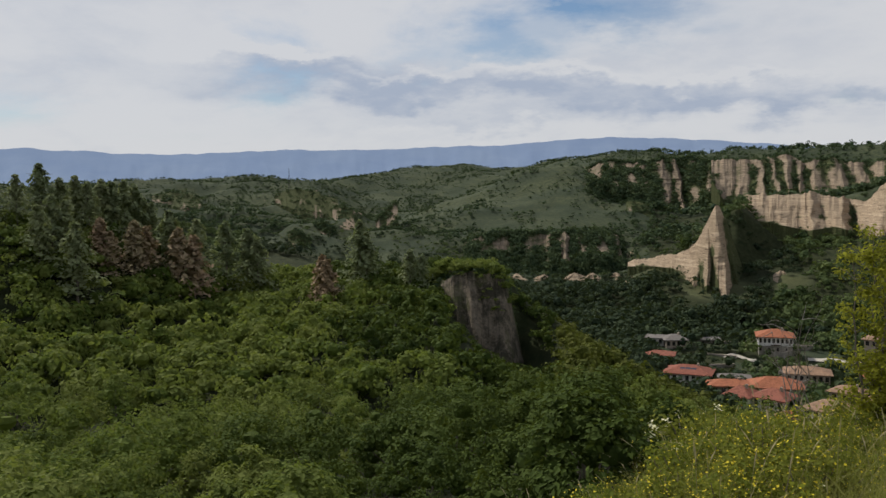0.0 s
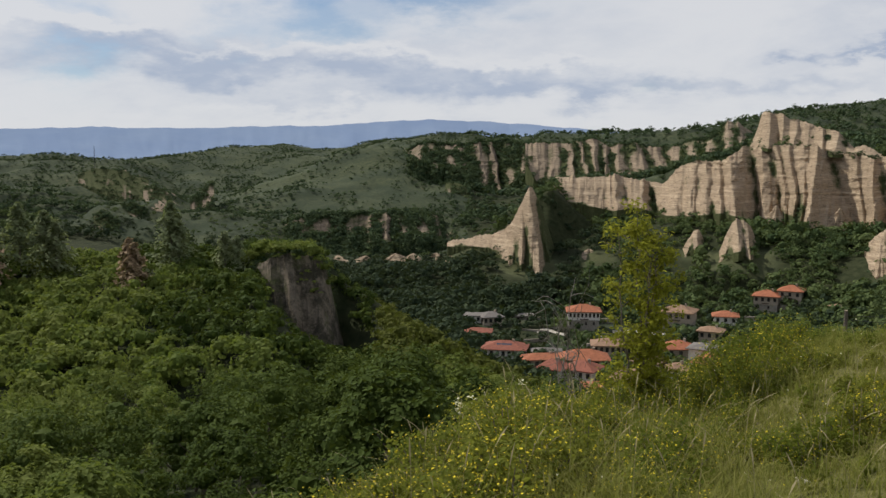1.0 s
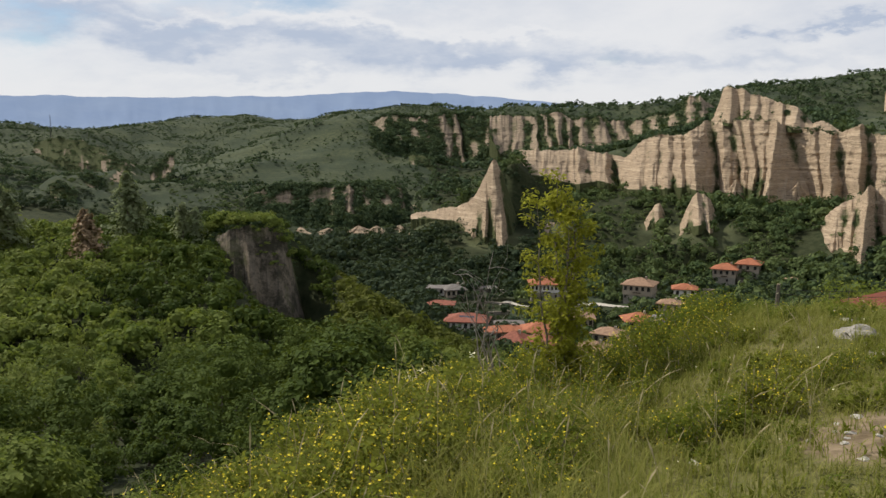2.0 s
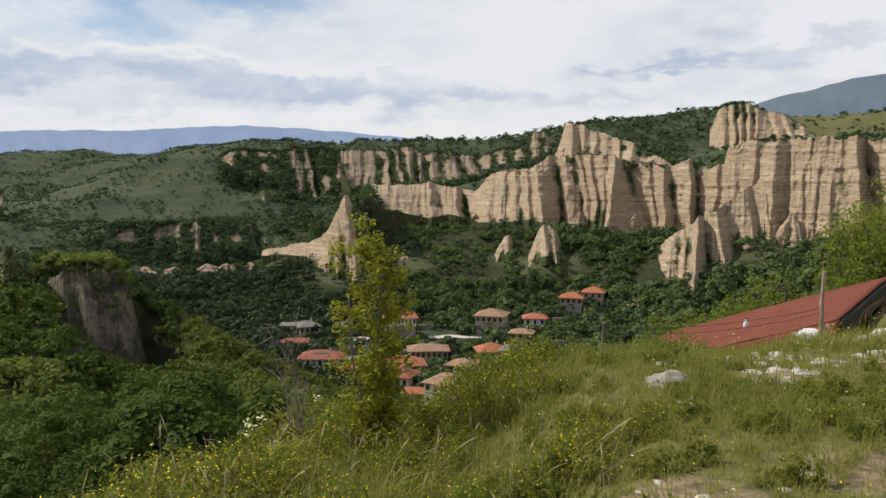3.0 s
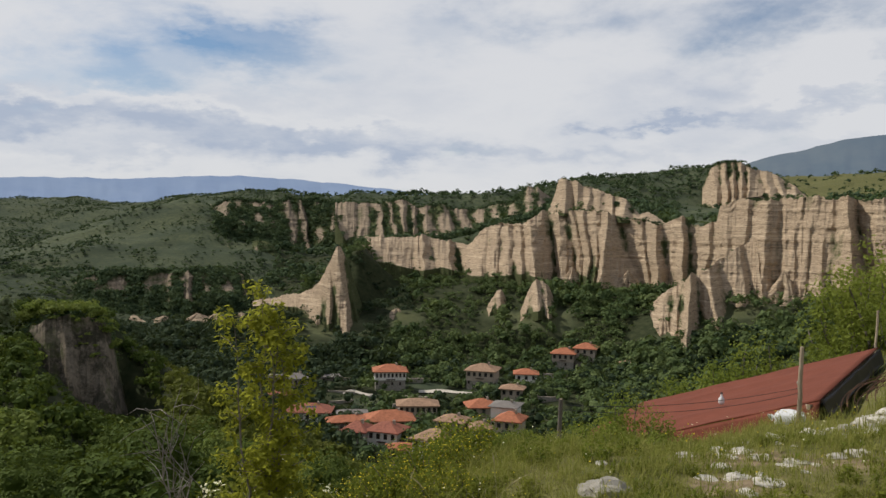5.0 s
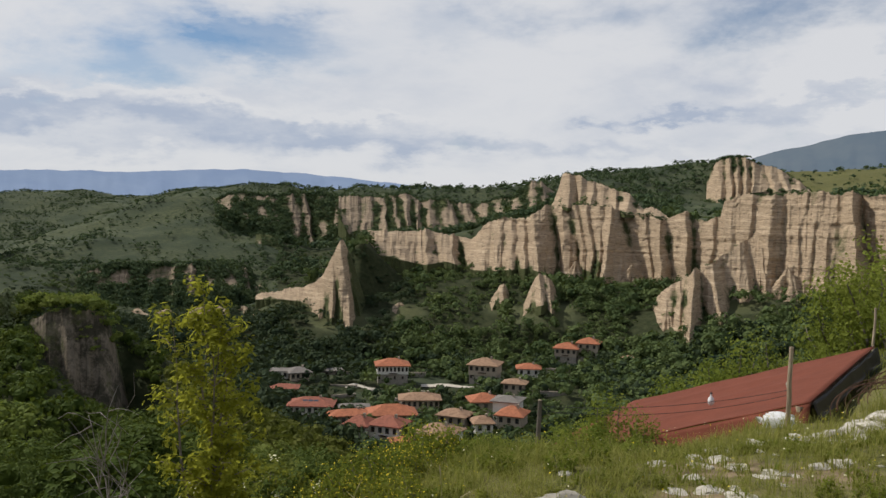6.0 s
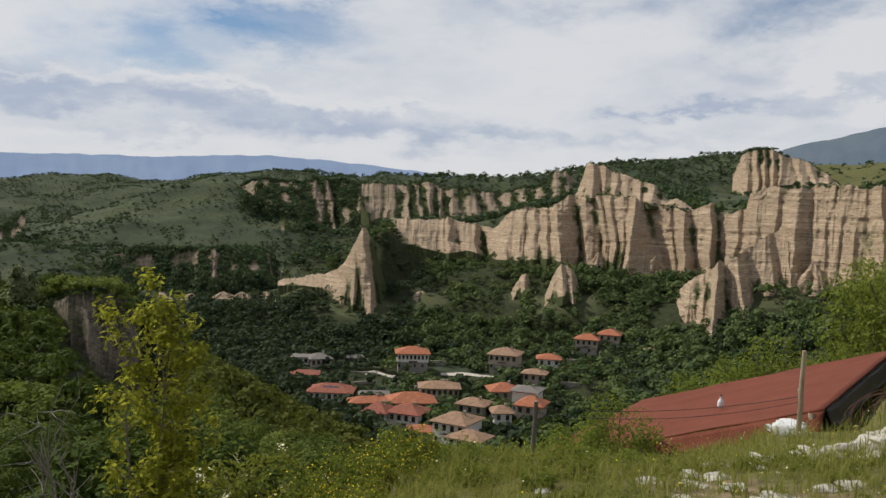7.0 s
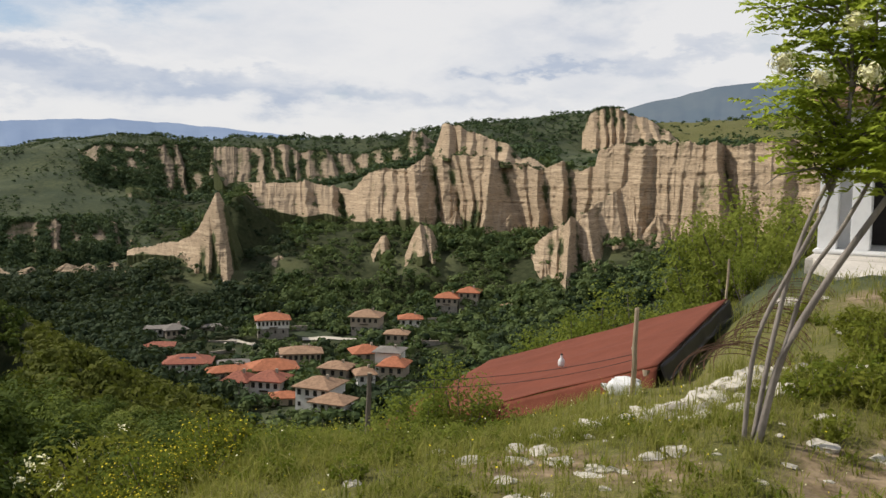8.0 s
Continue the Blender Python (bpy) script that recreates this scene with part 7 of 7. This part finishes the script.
def leaf_mesh(name, verts, material):
    return mesh_of(name, verts, np.arange(len(verts)).reshape(-1, 4), material, False, tone=np.zeros(len(verts)))


def build_ash():
    """A manna ash of four leaning stems, in flower."""
    bx, by = 9.98, 7.5
    g = ground_at(bx, by)
    t = thing("ash_tree", "young flowering ash with four leaning grey stems", "tree", at=(bx, by, g))
    right = np.array((0.62, -0.78, 0.0))
    deep = np.array((0.78, 0.62, 0.0))
    r = np.random.default_rng(44)
    px = 0.004
    stems = (((-15, 0, 0), (-10, 120, -10), (5, 200, -20), (60, 320, -20), (90, 390, -30), (110, 480, -40), (112, 600, -50), (90, 720, -70), (40, 800, -90)),
             ((-5, 0, 0), (20, 150, 20), (45, 285, 40), (80, 390, 60), (140, 500, 70), (165, 600, 60), (170, 720, 40), (150, 860, 20)),
             ((0, 0, 0), (35, 150, -15), (105, 290, -30), (165, 390, -30), (200, 450, -30), (243, 560, -40), (310, 690, -50), (360, 830, -40)),
             ((6, 0, 5), (30, 110, 15), (70, 270, 40), (110, 330, 50), (160, 430, 60), (180, 520, 70), (190, 640, 90), (235, 780, 110)))
    tips, twigs = [], []
    for k, st in enumerate(stems):
        p = np.array([right * a * px + deep * c * px + np.array((0, 0, b * px)) for a, b, c in st])
        p[0, 2] -= 0.15
        fine = np.concatenate([np.stack([np.interp(np.linspace(0, len(p) - 1, 30), np.arange(len(p)), p[:, i]) for i in range(3)], 1)])
        fine[1:-1] = (fine[:-2] + 2 * fine[1:-1] + fine[2:]) / 4
        base = (0.017, 0.018, 0.026, 0.017)[k]
        part("stem", mesh_of("stem", *tube(fine, np.linspace(base, 0.009, 30), 9), BARK_GREY, True), t)
        for j in range(17):
            i = int(r.uniform(16, 29))
            a = r.uniform(0, 6.28)
            w = r.uniform(0.2, 0.6)
            q = fine[i] + right * np.cos(a) * w + deep * np.sin(a) * w + np.array((0, 0, r.uniform(-0.05, 0.4)))
            twigs.append(tube(bent(fine[i], q, 0.05, 5, r, 0.04), np.linspace(0.010, 0.003, 5), 5))
            tips += [q, fine[i] * 0.4 + q * 0.6]
        tips.append(fine[-1])
        if k == 0:
            # drooping leafy side branches
            for q in ((-0.2, -0.06, 2.72), (0.0, -0.3, 1.85), (0.1, -0.42, 1.8), (0.15, -0.5, 1.95), (-0.05, -0.24, 1.92), (-0.1, -0.2, 2.55), (0.0, -0.25, 2.75), (-0.1, -0.25, 2.34), (-0.14, -0.18, 2.12), (-0.05, -0.3, 2.04), (0.05, -0.35, 2.06),
                      (0.1, -0.45, 2.46), (0.2, -0.55, 2.42), (0.2, -0.55, 2.08), (0.12, -0.45, 2.75), (0.0, -0.3, 2.2), (0.25, -0.6, 2.6)):
                q = np.array(q)
                near = fine[np.argmin(np.linalg.norm(fine - q + np.array((0, 0, 0.25)), axis=1))]
                twigs.append(tube(bent(near, q, 0.06, 6, r, 0.03), np.linspace(0.009, 0.003, 6), 5))
                tips += [q, near * 0.3 + q * 0.7]
    tagged(part("branching", mesh_of("branching", *joined(twigs), BARK), t), kind="stuff")
    # pinnate leaves: a stalk with pairs of leaflets, hanging a little
    cs, ns, sp = [], [], []
    for q in tips:
        if q[2] < 1.7:
            continue
        for _ in range(12):
            a = r.uniform(0, 6.28)
            d = np.array((np.cos(a), np.sin(a), r.uniform(-0.5, 0.15)))
            s = np.cross(d, (0, 0, 1.0))
            s /= np.linalg.norm(s)
            start = q + r.normal(0, 0.06, 3)
            for m in range(4):
                for e in (-1, 1):
                    cs.append(start + d * (0.04 + 0.036 * m) + s * e * 0.026)
                    ns.append(np.array((0, 0, 1.0)) + s * e * 0.3 + r.normal(0, 0.25, 3))
    cs, ns = np.array(cs), np.array(ns)
    part("crown", leaf_mesh("crown", leaf_quads(cs, ns, r.uniform(0.024, 0.038, len(cs)), r.uniform(0, 6.28, len(cs)), 0.5), LEAF_ASH), t)
    for q in ((-0.10, -0.15, 2.35), (0.0, -0.32, 2.26), (0.10, -0.45, 2.56), (0.10, -0.55, 2.27), (0.35, -0.75, 2.7), (0.3, 0.1, 3.1)):
        q = np.array(q)
        u = r.normal(size=(150, 3))
        u /= np.linalg.norm(u, axis=1, keepdims=True)
        v = leaf_quads(q + u * np.array((0.085, 0.085, 0.07)) * r.uniform(0.2, 1, (150, 1)) - deep * 0.34, u + r.normal(0, 0.4, (150, 3)), r.uniform(0.012, 0.024, 150), r.uniform(0, 6.28, 150), 0.4)
        part("blossom", mesh_of("blossom", v, np.arange(len(v)).reshape(-1, 4), PETAL_WHITE), t, "cream feathery blossom")


build_ash()


def build_sapling():
    x, y = 5.20, 9.61
    g = ground_at(x, y)
    t = thing("sapling", "slender sapling with yellow green leaves and bare twigs", "sapling", at=(x, y, g))
    r = np.random.default_rng(51)
    top = 1.05 - g
    stems, tips = [], []
    for k in range(6):
        a = r.uniform(0, 6.28)
        q = np.array((np.cos(a) * 0.22 * (k > 0), np.sin(a) * 0.22 * (k > 0), top * r.uniform(0.75, 0.99) if k else top))
        p = bent((np.cos(a) * 0.05, np.sin(a) * 0.05, -0.1), q, 0, 12, r, 0.008)
        stems.append(tube(p, np.linspace(0.016, 0.003, 12), 6))
        for j in range(30):
            i = int(r.uniform(1, 12))
            b = r.uniform(0, 6.28)
            w = r.uniform(0.10, 0.38) * (1.15 - 0.5 * i / 12)
            e = p[i] + np.array((np.cos(b) * w, np.sin(b) * w, w * r.uniform(0.1, 0.8)))
            stems.append(tube(bent(p[i], e, 0.02, 3, r, 0.03), (0.004, 0.003, 0.002), 4))
            tips += [e, (e + p[i]) / 2]
    tagged(part("branching", mesh_of("branching", *joined(stems), BARK), t), kind="stuff")
    part("crown", leaf_mesh("crown", sprays_along(tips, r, 22, 0.09, 0.027), LEAF_YELLOW), t)
    # bare branches beside it
    d = thing("dead_branch", "bare grey branches leaning by the sapling", "branch", at=(x - 0.45, y + 0.5, ground_at(x - 0.45, y + 0.5)))
    pieces = []
    for k in range(7):
        a = r.uniform(2.0, 4.4)
        p = bent((0, 0, -0.1), (np.cos(a) * r.uniform(0.2, 0.6), np.sin(a) * 0.4, r.uniform(0.8, 1.5)), 0.1, 8, r, 0.03)
        pieces.append(tube(p, np.linspace(0.010, 0.002, 8), 5))
        for j in range(7):
            i = int(r.uniform(2, 8))
            e = p[i] + r.normal(0, 0.16, 3) + np.array((-0.05, 0, 0.1))
            pieces.append(tube(bent(p[i], e, 0.02, 4, r, 0.05), (0.004, 0.003, 0.002, 0.0012), 4))
    tagged(part("branching", mesh_of("branching", *joined(pieces), BARK_GREY), d), kind="stuff")


build_sapling()


def bush_mesh(seed, radius, height, leaves, size, leafmat, flowers=0, petal=None, fsize=0.02, clump=1):
    """Stems, leaves and flowers of a bush about its own base."""
    r = np.random.default_rng(seed)
    stems, tips = [], []
    for k in range(14):
        a, w = r.uniform(0, 6.28), radius * np.sqrt(r.uniform(0.02, 1.0))
        q = np.array((np.cos(a) * w, np.sin(a) * w, height * (1.0 - 0.45 * (w / radius) ** 2) * r.uniform(0.75, 1.05)))
        p = bent((np.cos(a) * w * 0.2, np.sin(a) * w * 0.2, -0.15), q, 0.05, 6, r, 0.03)
        stems.append(tube(p, np.linspace(0.016, 0.004, 6) * height, 5))
        tips += [p[-1], p[-2], p[-3], p[-4] * 0.5 + p[-3] * 0.5]
    tips = np.array(tips)
    n = leaves
    pick = tips[r.integers(0, len(tips), n)]
    u = r.normal(size=(n, 3))
    u /= np.linalg.norm(u, axis=1, keepdims=True)
    c = pick + u * radius * 0.30 * r.uniform(0.3, 1.1, (n, 1))
    c[:, 2] = np.maximum(c[:, 2], 0.02)
    leaf = leaf_mesh("foliage", leaf_quads(c, u + np.array((0, 0, 0.4)) + r.normal(0, 0.35, (n, 3)), size * r.uniform(0.6, 1.35, n), r.uniform(0, 6.28, n), 0.55), leafmat)
    bloom = None
    if flowers:
        up = tips[r.integers(0, len(tips), flowers)]
        v = r.normal(size=(flowers, 3))
        v /= np.linalg.norm(v, axis=1, keepdims=True)
        v[:, 2] = np.abs(v[:, 2])
        fc = up + v * radius * 0.36
        fc = np.repeat(fc, clump, 0) + r.normal(0, fsize * (1.6 if clump > 1 else 0), (flowers * clump, 3))
        vv = np.repeat(v, clump, 0)
        q = leaf_quads(fc, vv + np.array((0, 0, 0.5)) + r.normal(0, 0.3, fc.shape), fsize * r.uniform(0.6, 1.2, len(fc)), r.uniform(0, 6.28, len(fc)), 0.9)
        bloom = mesh_of("bloom", q, np.arange(len(q)).reshape(-1, 4), petal)
    return mesh_of("branching", *joined(stems), BARK), leaf, bloom


def bush(name, label, category, group, meshes, bloom_label=""):
    t = thing(name, label, category, group)
    tagged(part("branching", meshes[0], t), kind="stuff")
    part("foliage", meshes[1], t)
    if meshes[2]:
        tagged(part("bloom", meshes[2], t, bloom_label), kind="stuff")
    return t


def plant(kinds, rows, seed, sink=0.05):
    r = np.random.default_rng(seed)
    for i, (x, y, s) in enumerate(rows):
        place(kinds[i % len(kinds)], x, y, ground_at(x, y) - sink, r.uniform(0, 360), s, i < len(kinds))


def build_bushes():
    gold = [bush("flowering_bush", "low green bush covered in small yellow flowers", "bush", "yellow bushes",
                 bush_mesh(300 + k, 0.42, 0.50, 1500, 0.019, LEAF_BUSH, 190, PETAL_YELLOW, 0.0085), "small yellow flowers") for k in range(4)]
    r = np.random.default_rng(301)
    rows = []
    for k in range(96):
        b = r.uniform(-26, 28)
        edge = float(line("brow", b)[0])
        d = edge + r.uniform(-0.9, 1.0)
        x, y = spot(b, d)
        if np.hypot(x - 1.6, y - 1.6) > 1.8:
            rows.append((x, y, r.uniform(0.6, 1.0) * float(np.interp(b, (-26, 5, 9, 13.5, 17, 27), (1.1, 1.05, 0.75, 0.7, 1.05, 1.2)))))
    rows += [(5.2 + r.uniform(-0.5, 1.2), 6.6 + r.uniform(-0.6, 1.0), r.uniform(0.35, 0.6)) for _ in range(9)]
    for _ in range(30):
        x, y = spot(r.uniform(13, 31), r.uniform(3.6, 8.0))
        rows.append((x, y, r.uniform(0.4, 0.75)))
    for _ in range(46):
        way, near = radians(r.uniform(-12, 20)), r.uniform(3.1, 5.6)
        rows.append((2.4 + near * math.sin(way), 1.9 + near * math.cos(way), r.uniform(0.5, 0.85)))
    rows += [(4.9, 9.4, 1.1), (5.3, 9.45, 1.0), (5.1, 9.85, 1.1), (4.7, 9.1, 0.9)]
    plant(gold, rows, 302)
    elder = [bush("elder_bush", "green elder bush with flat white flower heads", "bush", "elder bushes", bush_mesh(320 + k, 1.5, 1.9, 2600, 0.06, LEAF_BUSH, 20, PETAL_WHITE, 0.036, 16), "flat white flower heads") for k in range(2)]
    plant(elder, ((9.4, 31.0, 1.7), (11.2, 31.6, 1.5), (8.0, 30.6, 1.3)), 321, 0.1)
    green = [bush("hedge_bush", "bright green leafy bush on the slope", "bush", "slope bushes", bush_mesh(340 + k, 1.3, 2.2, 4600, 0.044, LEAF_HEDGE), "") for k in range(4)]
    rows = []
    for b, d, s in ((38.5, 23, 0.9), (39.5, 26, 1.2), (41, 24, 1.1), (42.5, 26, 1.5), (43.8, 27, 1.6), (45, 26.5, 1.5), (46.3, 27, 1.2), (47.5, 25.5, 0.9), (40.5, 21.5, 0.7), (42, 21.5, 0.8), (37, 22, 0.8), (35.5, 20, 0.7),
                    (48.8, 24, 0.9), (50.2, 24, 1.5), (51.5, 23, 1.5), (52.5, 25, 1.6), (53.5, 26, 1.3), (49.5, 21, 0.6), (52, 20.5, 0.6), (34, 17, 0.55), (32.5, 14.2, 0.45), (31.2, 13.2, 0.45), (33.5, 13.5, 0.4), (30.3, 12.6, 0.4), (34.6, 14.6, 0.42),
                    (44.5, 23.0, 0.7), (46.5, 22.5, 0.6), (36.2, 25, 1.1), (34.5, 27, 1.2), (32.5, 28, 1.2), (31, 26, 1.0), (24, 38, 0.9), (20.5, 40, 0.9), (18, 34, 0.7), (61, 24, 0.9), (63.5, 20, 0.9), (36.8, 12.2, 0.62), (38.2, 12.4, 0.6), (35.4, 12.3, 0.55)):
        x, y = spot(b, d)
        rows.append((x, y, s))
    plant(green, [(x, y, s * 0.88) for x, y, s in rows], 341, 0.15)
    brush = [bush("brush_clump", "low leafy brush on the grassy brow", "bush", "brow brush", bush_mesh(370 + k, 0.5, 0.5, 1500, 0.024, LEAF_HEDGE), "") for k in range(3)]
    rows = []
    for k in range(56):
        x, y = spot(r.uniform(29, 41), r.uniform(8.4, 11.8))
        rows.append((float(x), float(y), r.uniform(0.28, 0.62)))
    plant(brush, rows, 371, 0.06)
    weed = [bush("weed_clump", "leafy green weeds in rough grass", "weeds", "weed clumps", bush_mesh(360 + k, 0.22, 0.26, 340, 0.026, LEAF_BUSH), "") for k in range(3)]
    rows = []
    for k in range(420):
        x, y = r.uniform(4.4, 14.5), r.uniform(5.2, 11.6)
        b, d = np.degrees(np.arctan2(x - LOOKOUT[0], y - LOOKOUT[1])), np.hypot(x - LOOKOUT[0], y - LOOKOUT[1])
        if b < 58 and d > 3.4 and d < float(line("brow", b)[0]) + 2.2 and np.hypot(x - 8.8, y - 8.0) > 0.9 and np.hypot(x - 10.2, y - 7.4) > 1.0:
            rows.append((x, y, r.uniform(0.28, 0.7)))
    for k in range(80):
        x, y = spot(r.uniform(55, 66), r.uniform(8.5, 16))
        rows.append((float(x), float(y), r.uniform(0.5, 1.2)))
    plant(weed, rows, 361, 0.03)


build_bushes()


def build_grass():
    """Blades over the lookout's turf, longer towards the brow, and dry flowering stalks."""
    r = np.random.default_rng(400)

    def blades(name, label, count, b0, b1, d0, d1, tall, wide, material, lean, seed, low=0.35, keep=None, tuft=1, profile=((0.0, 1.0, -0.02), (0.55, 0.8, 0.62), (1.0, 0.12, 1.0))):
        pl, b, d = scatter(count, b0, b1, d0, d1, seed, keep)
        pl2 = np.repeat(pl, tuft, 0) + np.random.default_rng(seed + 50).normal(0, 0.028 if tuft > 1 else 0, (len(pl) * tuft, 3)) * np.array((1, 1, 0))
        n = len(pl2)
        h = tall * r.uniform(low, 1.15, n) * (0.65 + 0.5 * value_noise(pl2[:, 0] * 1.3, pl2[:, 1] * 1.3, 7))
        a = r.uniform(0, 6.28, n)
        out = h * r.uniform(0.1, lean, n)
        w = wide * r.uniform(0.6, 1.3, n)
        dx, dy = np.cos(a), np.sin(a)
        sx, sy = -dy * w, dx * w
        rows = []
        for k, f, z in profile:
            cx, cy, cz = pl2[:, 0] + dx * out * k * k, pl2[:, 1] + dy * out * k * k, pl2[:, 2] + h * z - (out * 0.25 * k * k)
            rows += [np.stack([cx - sx * f, cy - sy * f, cz], 1), np.stack([cx + sx * f, cy + sy * f, cz], 1)]
        v = np.stack(rows, 1).reshape(-1, 3)
        i = np.arange(n)[:, None] * 2 * len(profile)
        f = np.concatenate([i + np.array([[0, 1, 3, 2]]) + 2 * k for k in range(len(profile) - 1)])
        me = mesh_of(name, v, f, material, False, tone=np.repeat(r.uniform(0, 1, n), 2 * len(profile)))
        return tagged(new(name, me), label, "grass", kind="stuff")

    def bare(b, d, x, y):
        p = np.ones_like(b)
        for wx, wy, wr in ((5.3, 5.35, 0.5), (9.9, 6.6, 0.55), (10.75, 7.05, 0.38), (9.05, 7.5, 0.45), (8.7, 8.1, 0.65), (7.9, 7.4, 0.3), (10.3, 6.9, 0.45)):
            p = np.where(np.hypot(x - wx, y - wy) < wr, 0.4, p)
        inside = (x - NEAR_RIGHT[0]) * 0.85 + (y - NEAR_RIGHT[1]) * 0.53
        side = (x - NEAR_RIGHT[0]) * -0.53 + (y - NEAR_RIGHT[1]) * 0.85
        return np.where((inside > -0.1) & (inside < 5.7) & (side > 0) & (side < 6), 0.0, p)

    blades("turf", "short green and straw coloured grass turf", 13500, -30, 66, 2.0, 10.5, 0.12, 0.0026, GRASS, 1.7, 401, 0.3, bare, 9)
    blades("long_grass", "long green grass along the brow", 5200, -30, 46, 3.2, 13.5, 0.20, 0.0026, GRASS, 1.3, 402, 0.3, lambda b, d, x, y: bare(b, d, x, y) * np.clip((d - line("brow", b)[0] + 3.0) / 2.5, 0, 1), 7)
    blades("slope_grass", "rough grass on the falling slope", 7000, -20, 66, 7.5, 28, 0.22, 0.0055, GRASS, 0.9, 403, 0.35, bare, 5)
    def lush(b, d, x, y):
        patchy = np.clip(0.5 + 1.6 * fbm(x * 0.9, y * 0.9, 3, 91), 0, 1)
        return bare(b, d, x, y) * patchy * np.where(np.hypot(x - 5.4, y - 5.4) < 0.75, 0.1, 1.0) * np.where(np.hypot(x - 8.8, y - 7.9) < 1.1, 0.08, 1.0) * np.where((b > 44) & (d < 8.5), 0.12, 1.0)

    blades("meadow_grass", "tall rank green meadow grass in tufts", 2800, 0, 56, 2.7, 12.5, 0.26, 0.0028, GRASS, 1.0, 406, 0.4, lush, 7)
    blades("meadow_herbs", "low broad-leaved herbs between the grasses", 4200, -6, 62, 2.2, 9.5, 0.10, 0.007, LEAF_BUSH, 1.6, 409, 0.3, lambda b, d, x, y: bare(b, d, x, y) * np.clip(0.35 + 2.2 * fbm(x * 1.4, y * 1.4, 3, 97), 0, 1), 9, ((0.0, 0.3, -0.02), (0.5, 1.0, 0.6), (1.0, 0.15, 0.95)))
    blades("dry_stalks", "pale dry grass stalks with seed heads", 230, -8, 34, 2.6, 6.5, 0.55, 0.0018, STRAW, 0.9, 404, 0.5, None, 1, ((0.0, 0.9, -0.02), (0.5, 0.7, 0.52), (0.82, 0.6, 0.84), (0.9, 2.4, 0.92), (1.0, 0.3, 1.0)))
    def rank(b, d, x, y):
        near, way = np.hypot(x - 2.4, y - 1.9), np.degrees(np.arctan2(x - 2.4, y - 1.9))
        return ((near > 2.7) & (near < 6.2) & (way > -12) & (way < 27 - 2 * (near - 3))) * np.clip(0.7 + 1.2 * fbm(x * 1.1, y * 1.1, 3, 93), 0.1, 1)

    blades("rank_grass", "tall rank grass thick with weeds beside the path", 5200, -40, 34, 1.6, 6.5, 0.40, 0.0027, GRASS, 1.1, 407, 0.45, rank, 8)
    blades("rank_stalks", "pale seeding stalks standing over rank grass", 900, -40, 34, 1.6, 6.5, 0.62, 0.0016, STRAW, 0.8, 408, 0.6, rank, 1, ((0.0, 0.9, -0.02), (0.5, 0.7, 0.52), (0.82, 0.6, 0.84), (0.9, 2.6, 0.92), (1.0, 0.3, 1.0)))
    # seed heads and small flowers scattered in the turf
    pl, b, d = scatter(1300, -15, 58, 2.6, 11, 405)
    n = len(pl)
    c = pl + np.stack([0 * b, 0 * b, r.uniform(0.08, 0.3, n)], 1)
    v = leaf_quads(c, np.array((0, 0, 1.0)) + r.normal(0, 0.5, (n, 3)), r.uniform(0.004, 0.009, n), r.uniform(0, 6.28, n), 0.9)
    yellow = np.arange(n) % 3 > 0
    q = v.reshape(n, 4, 3)
    for name, label, rows, m in (("yellow_flowers", "tiny yellow meadow flowers in the turf", q[yellow], PETAL_YELLOW), ("white_flowers", "tiny white meadow flowers in the turf", q[~yellow], PETAL_WHITE)):
        w = rows.reshape(-1, 3)
        tagged(new(name, mesh_of(name, w, np.arange(len(w)).reshape(-1, 4), m)), label, "flowers", kind="stuff")


build_grass()


def build_mast():
    """A lattice mast far off on the ridge."""
    x, y = spot(-10.4, 800)
    t = thing("radio_mast", "thin grey lattice radio mast on a far ridge", "mast", at=(x, y, ground_at(x, y)))
    for k in range(3):
        a = k * 2.094
        part("leg", mesh_of("leg", *tube([(np.cos(a) * 0.9, np.sin(a) * 0.9, -1), (np.cos(a) * 0.5, np.sin(a) * 0.5, 10), (np.cos(a) * 0.2, np.sin(a) * 0.2, 19)], (0.14, 0.12, 0.08), 5), CABLE), t)
    for k in range(9):
        w = 0.85 - 0.07 * k
        ring = [(np.cos(a) * w, np.sin(a) * w, 1 + 2 * k) for a in (0, 2.094, 4.189, 6.283)]
        part("brace", mesh_of("brace", *tube(ring, (0.06,) * 4, 4), CABLE), t)


build_mast()
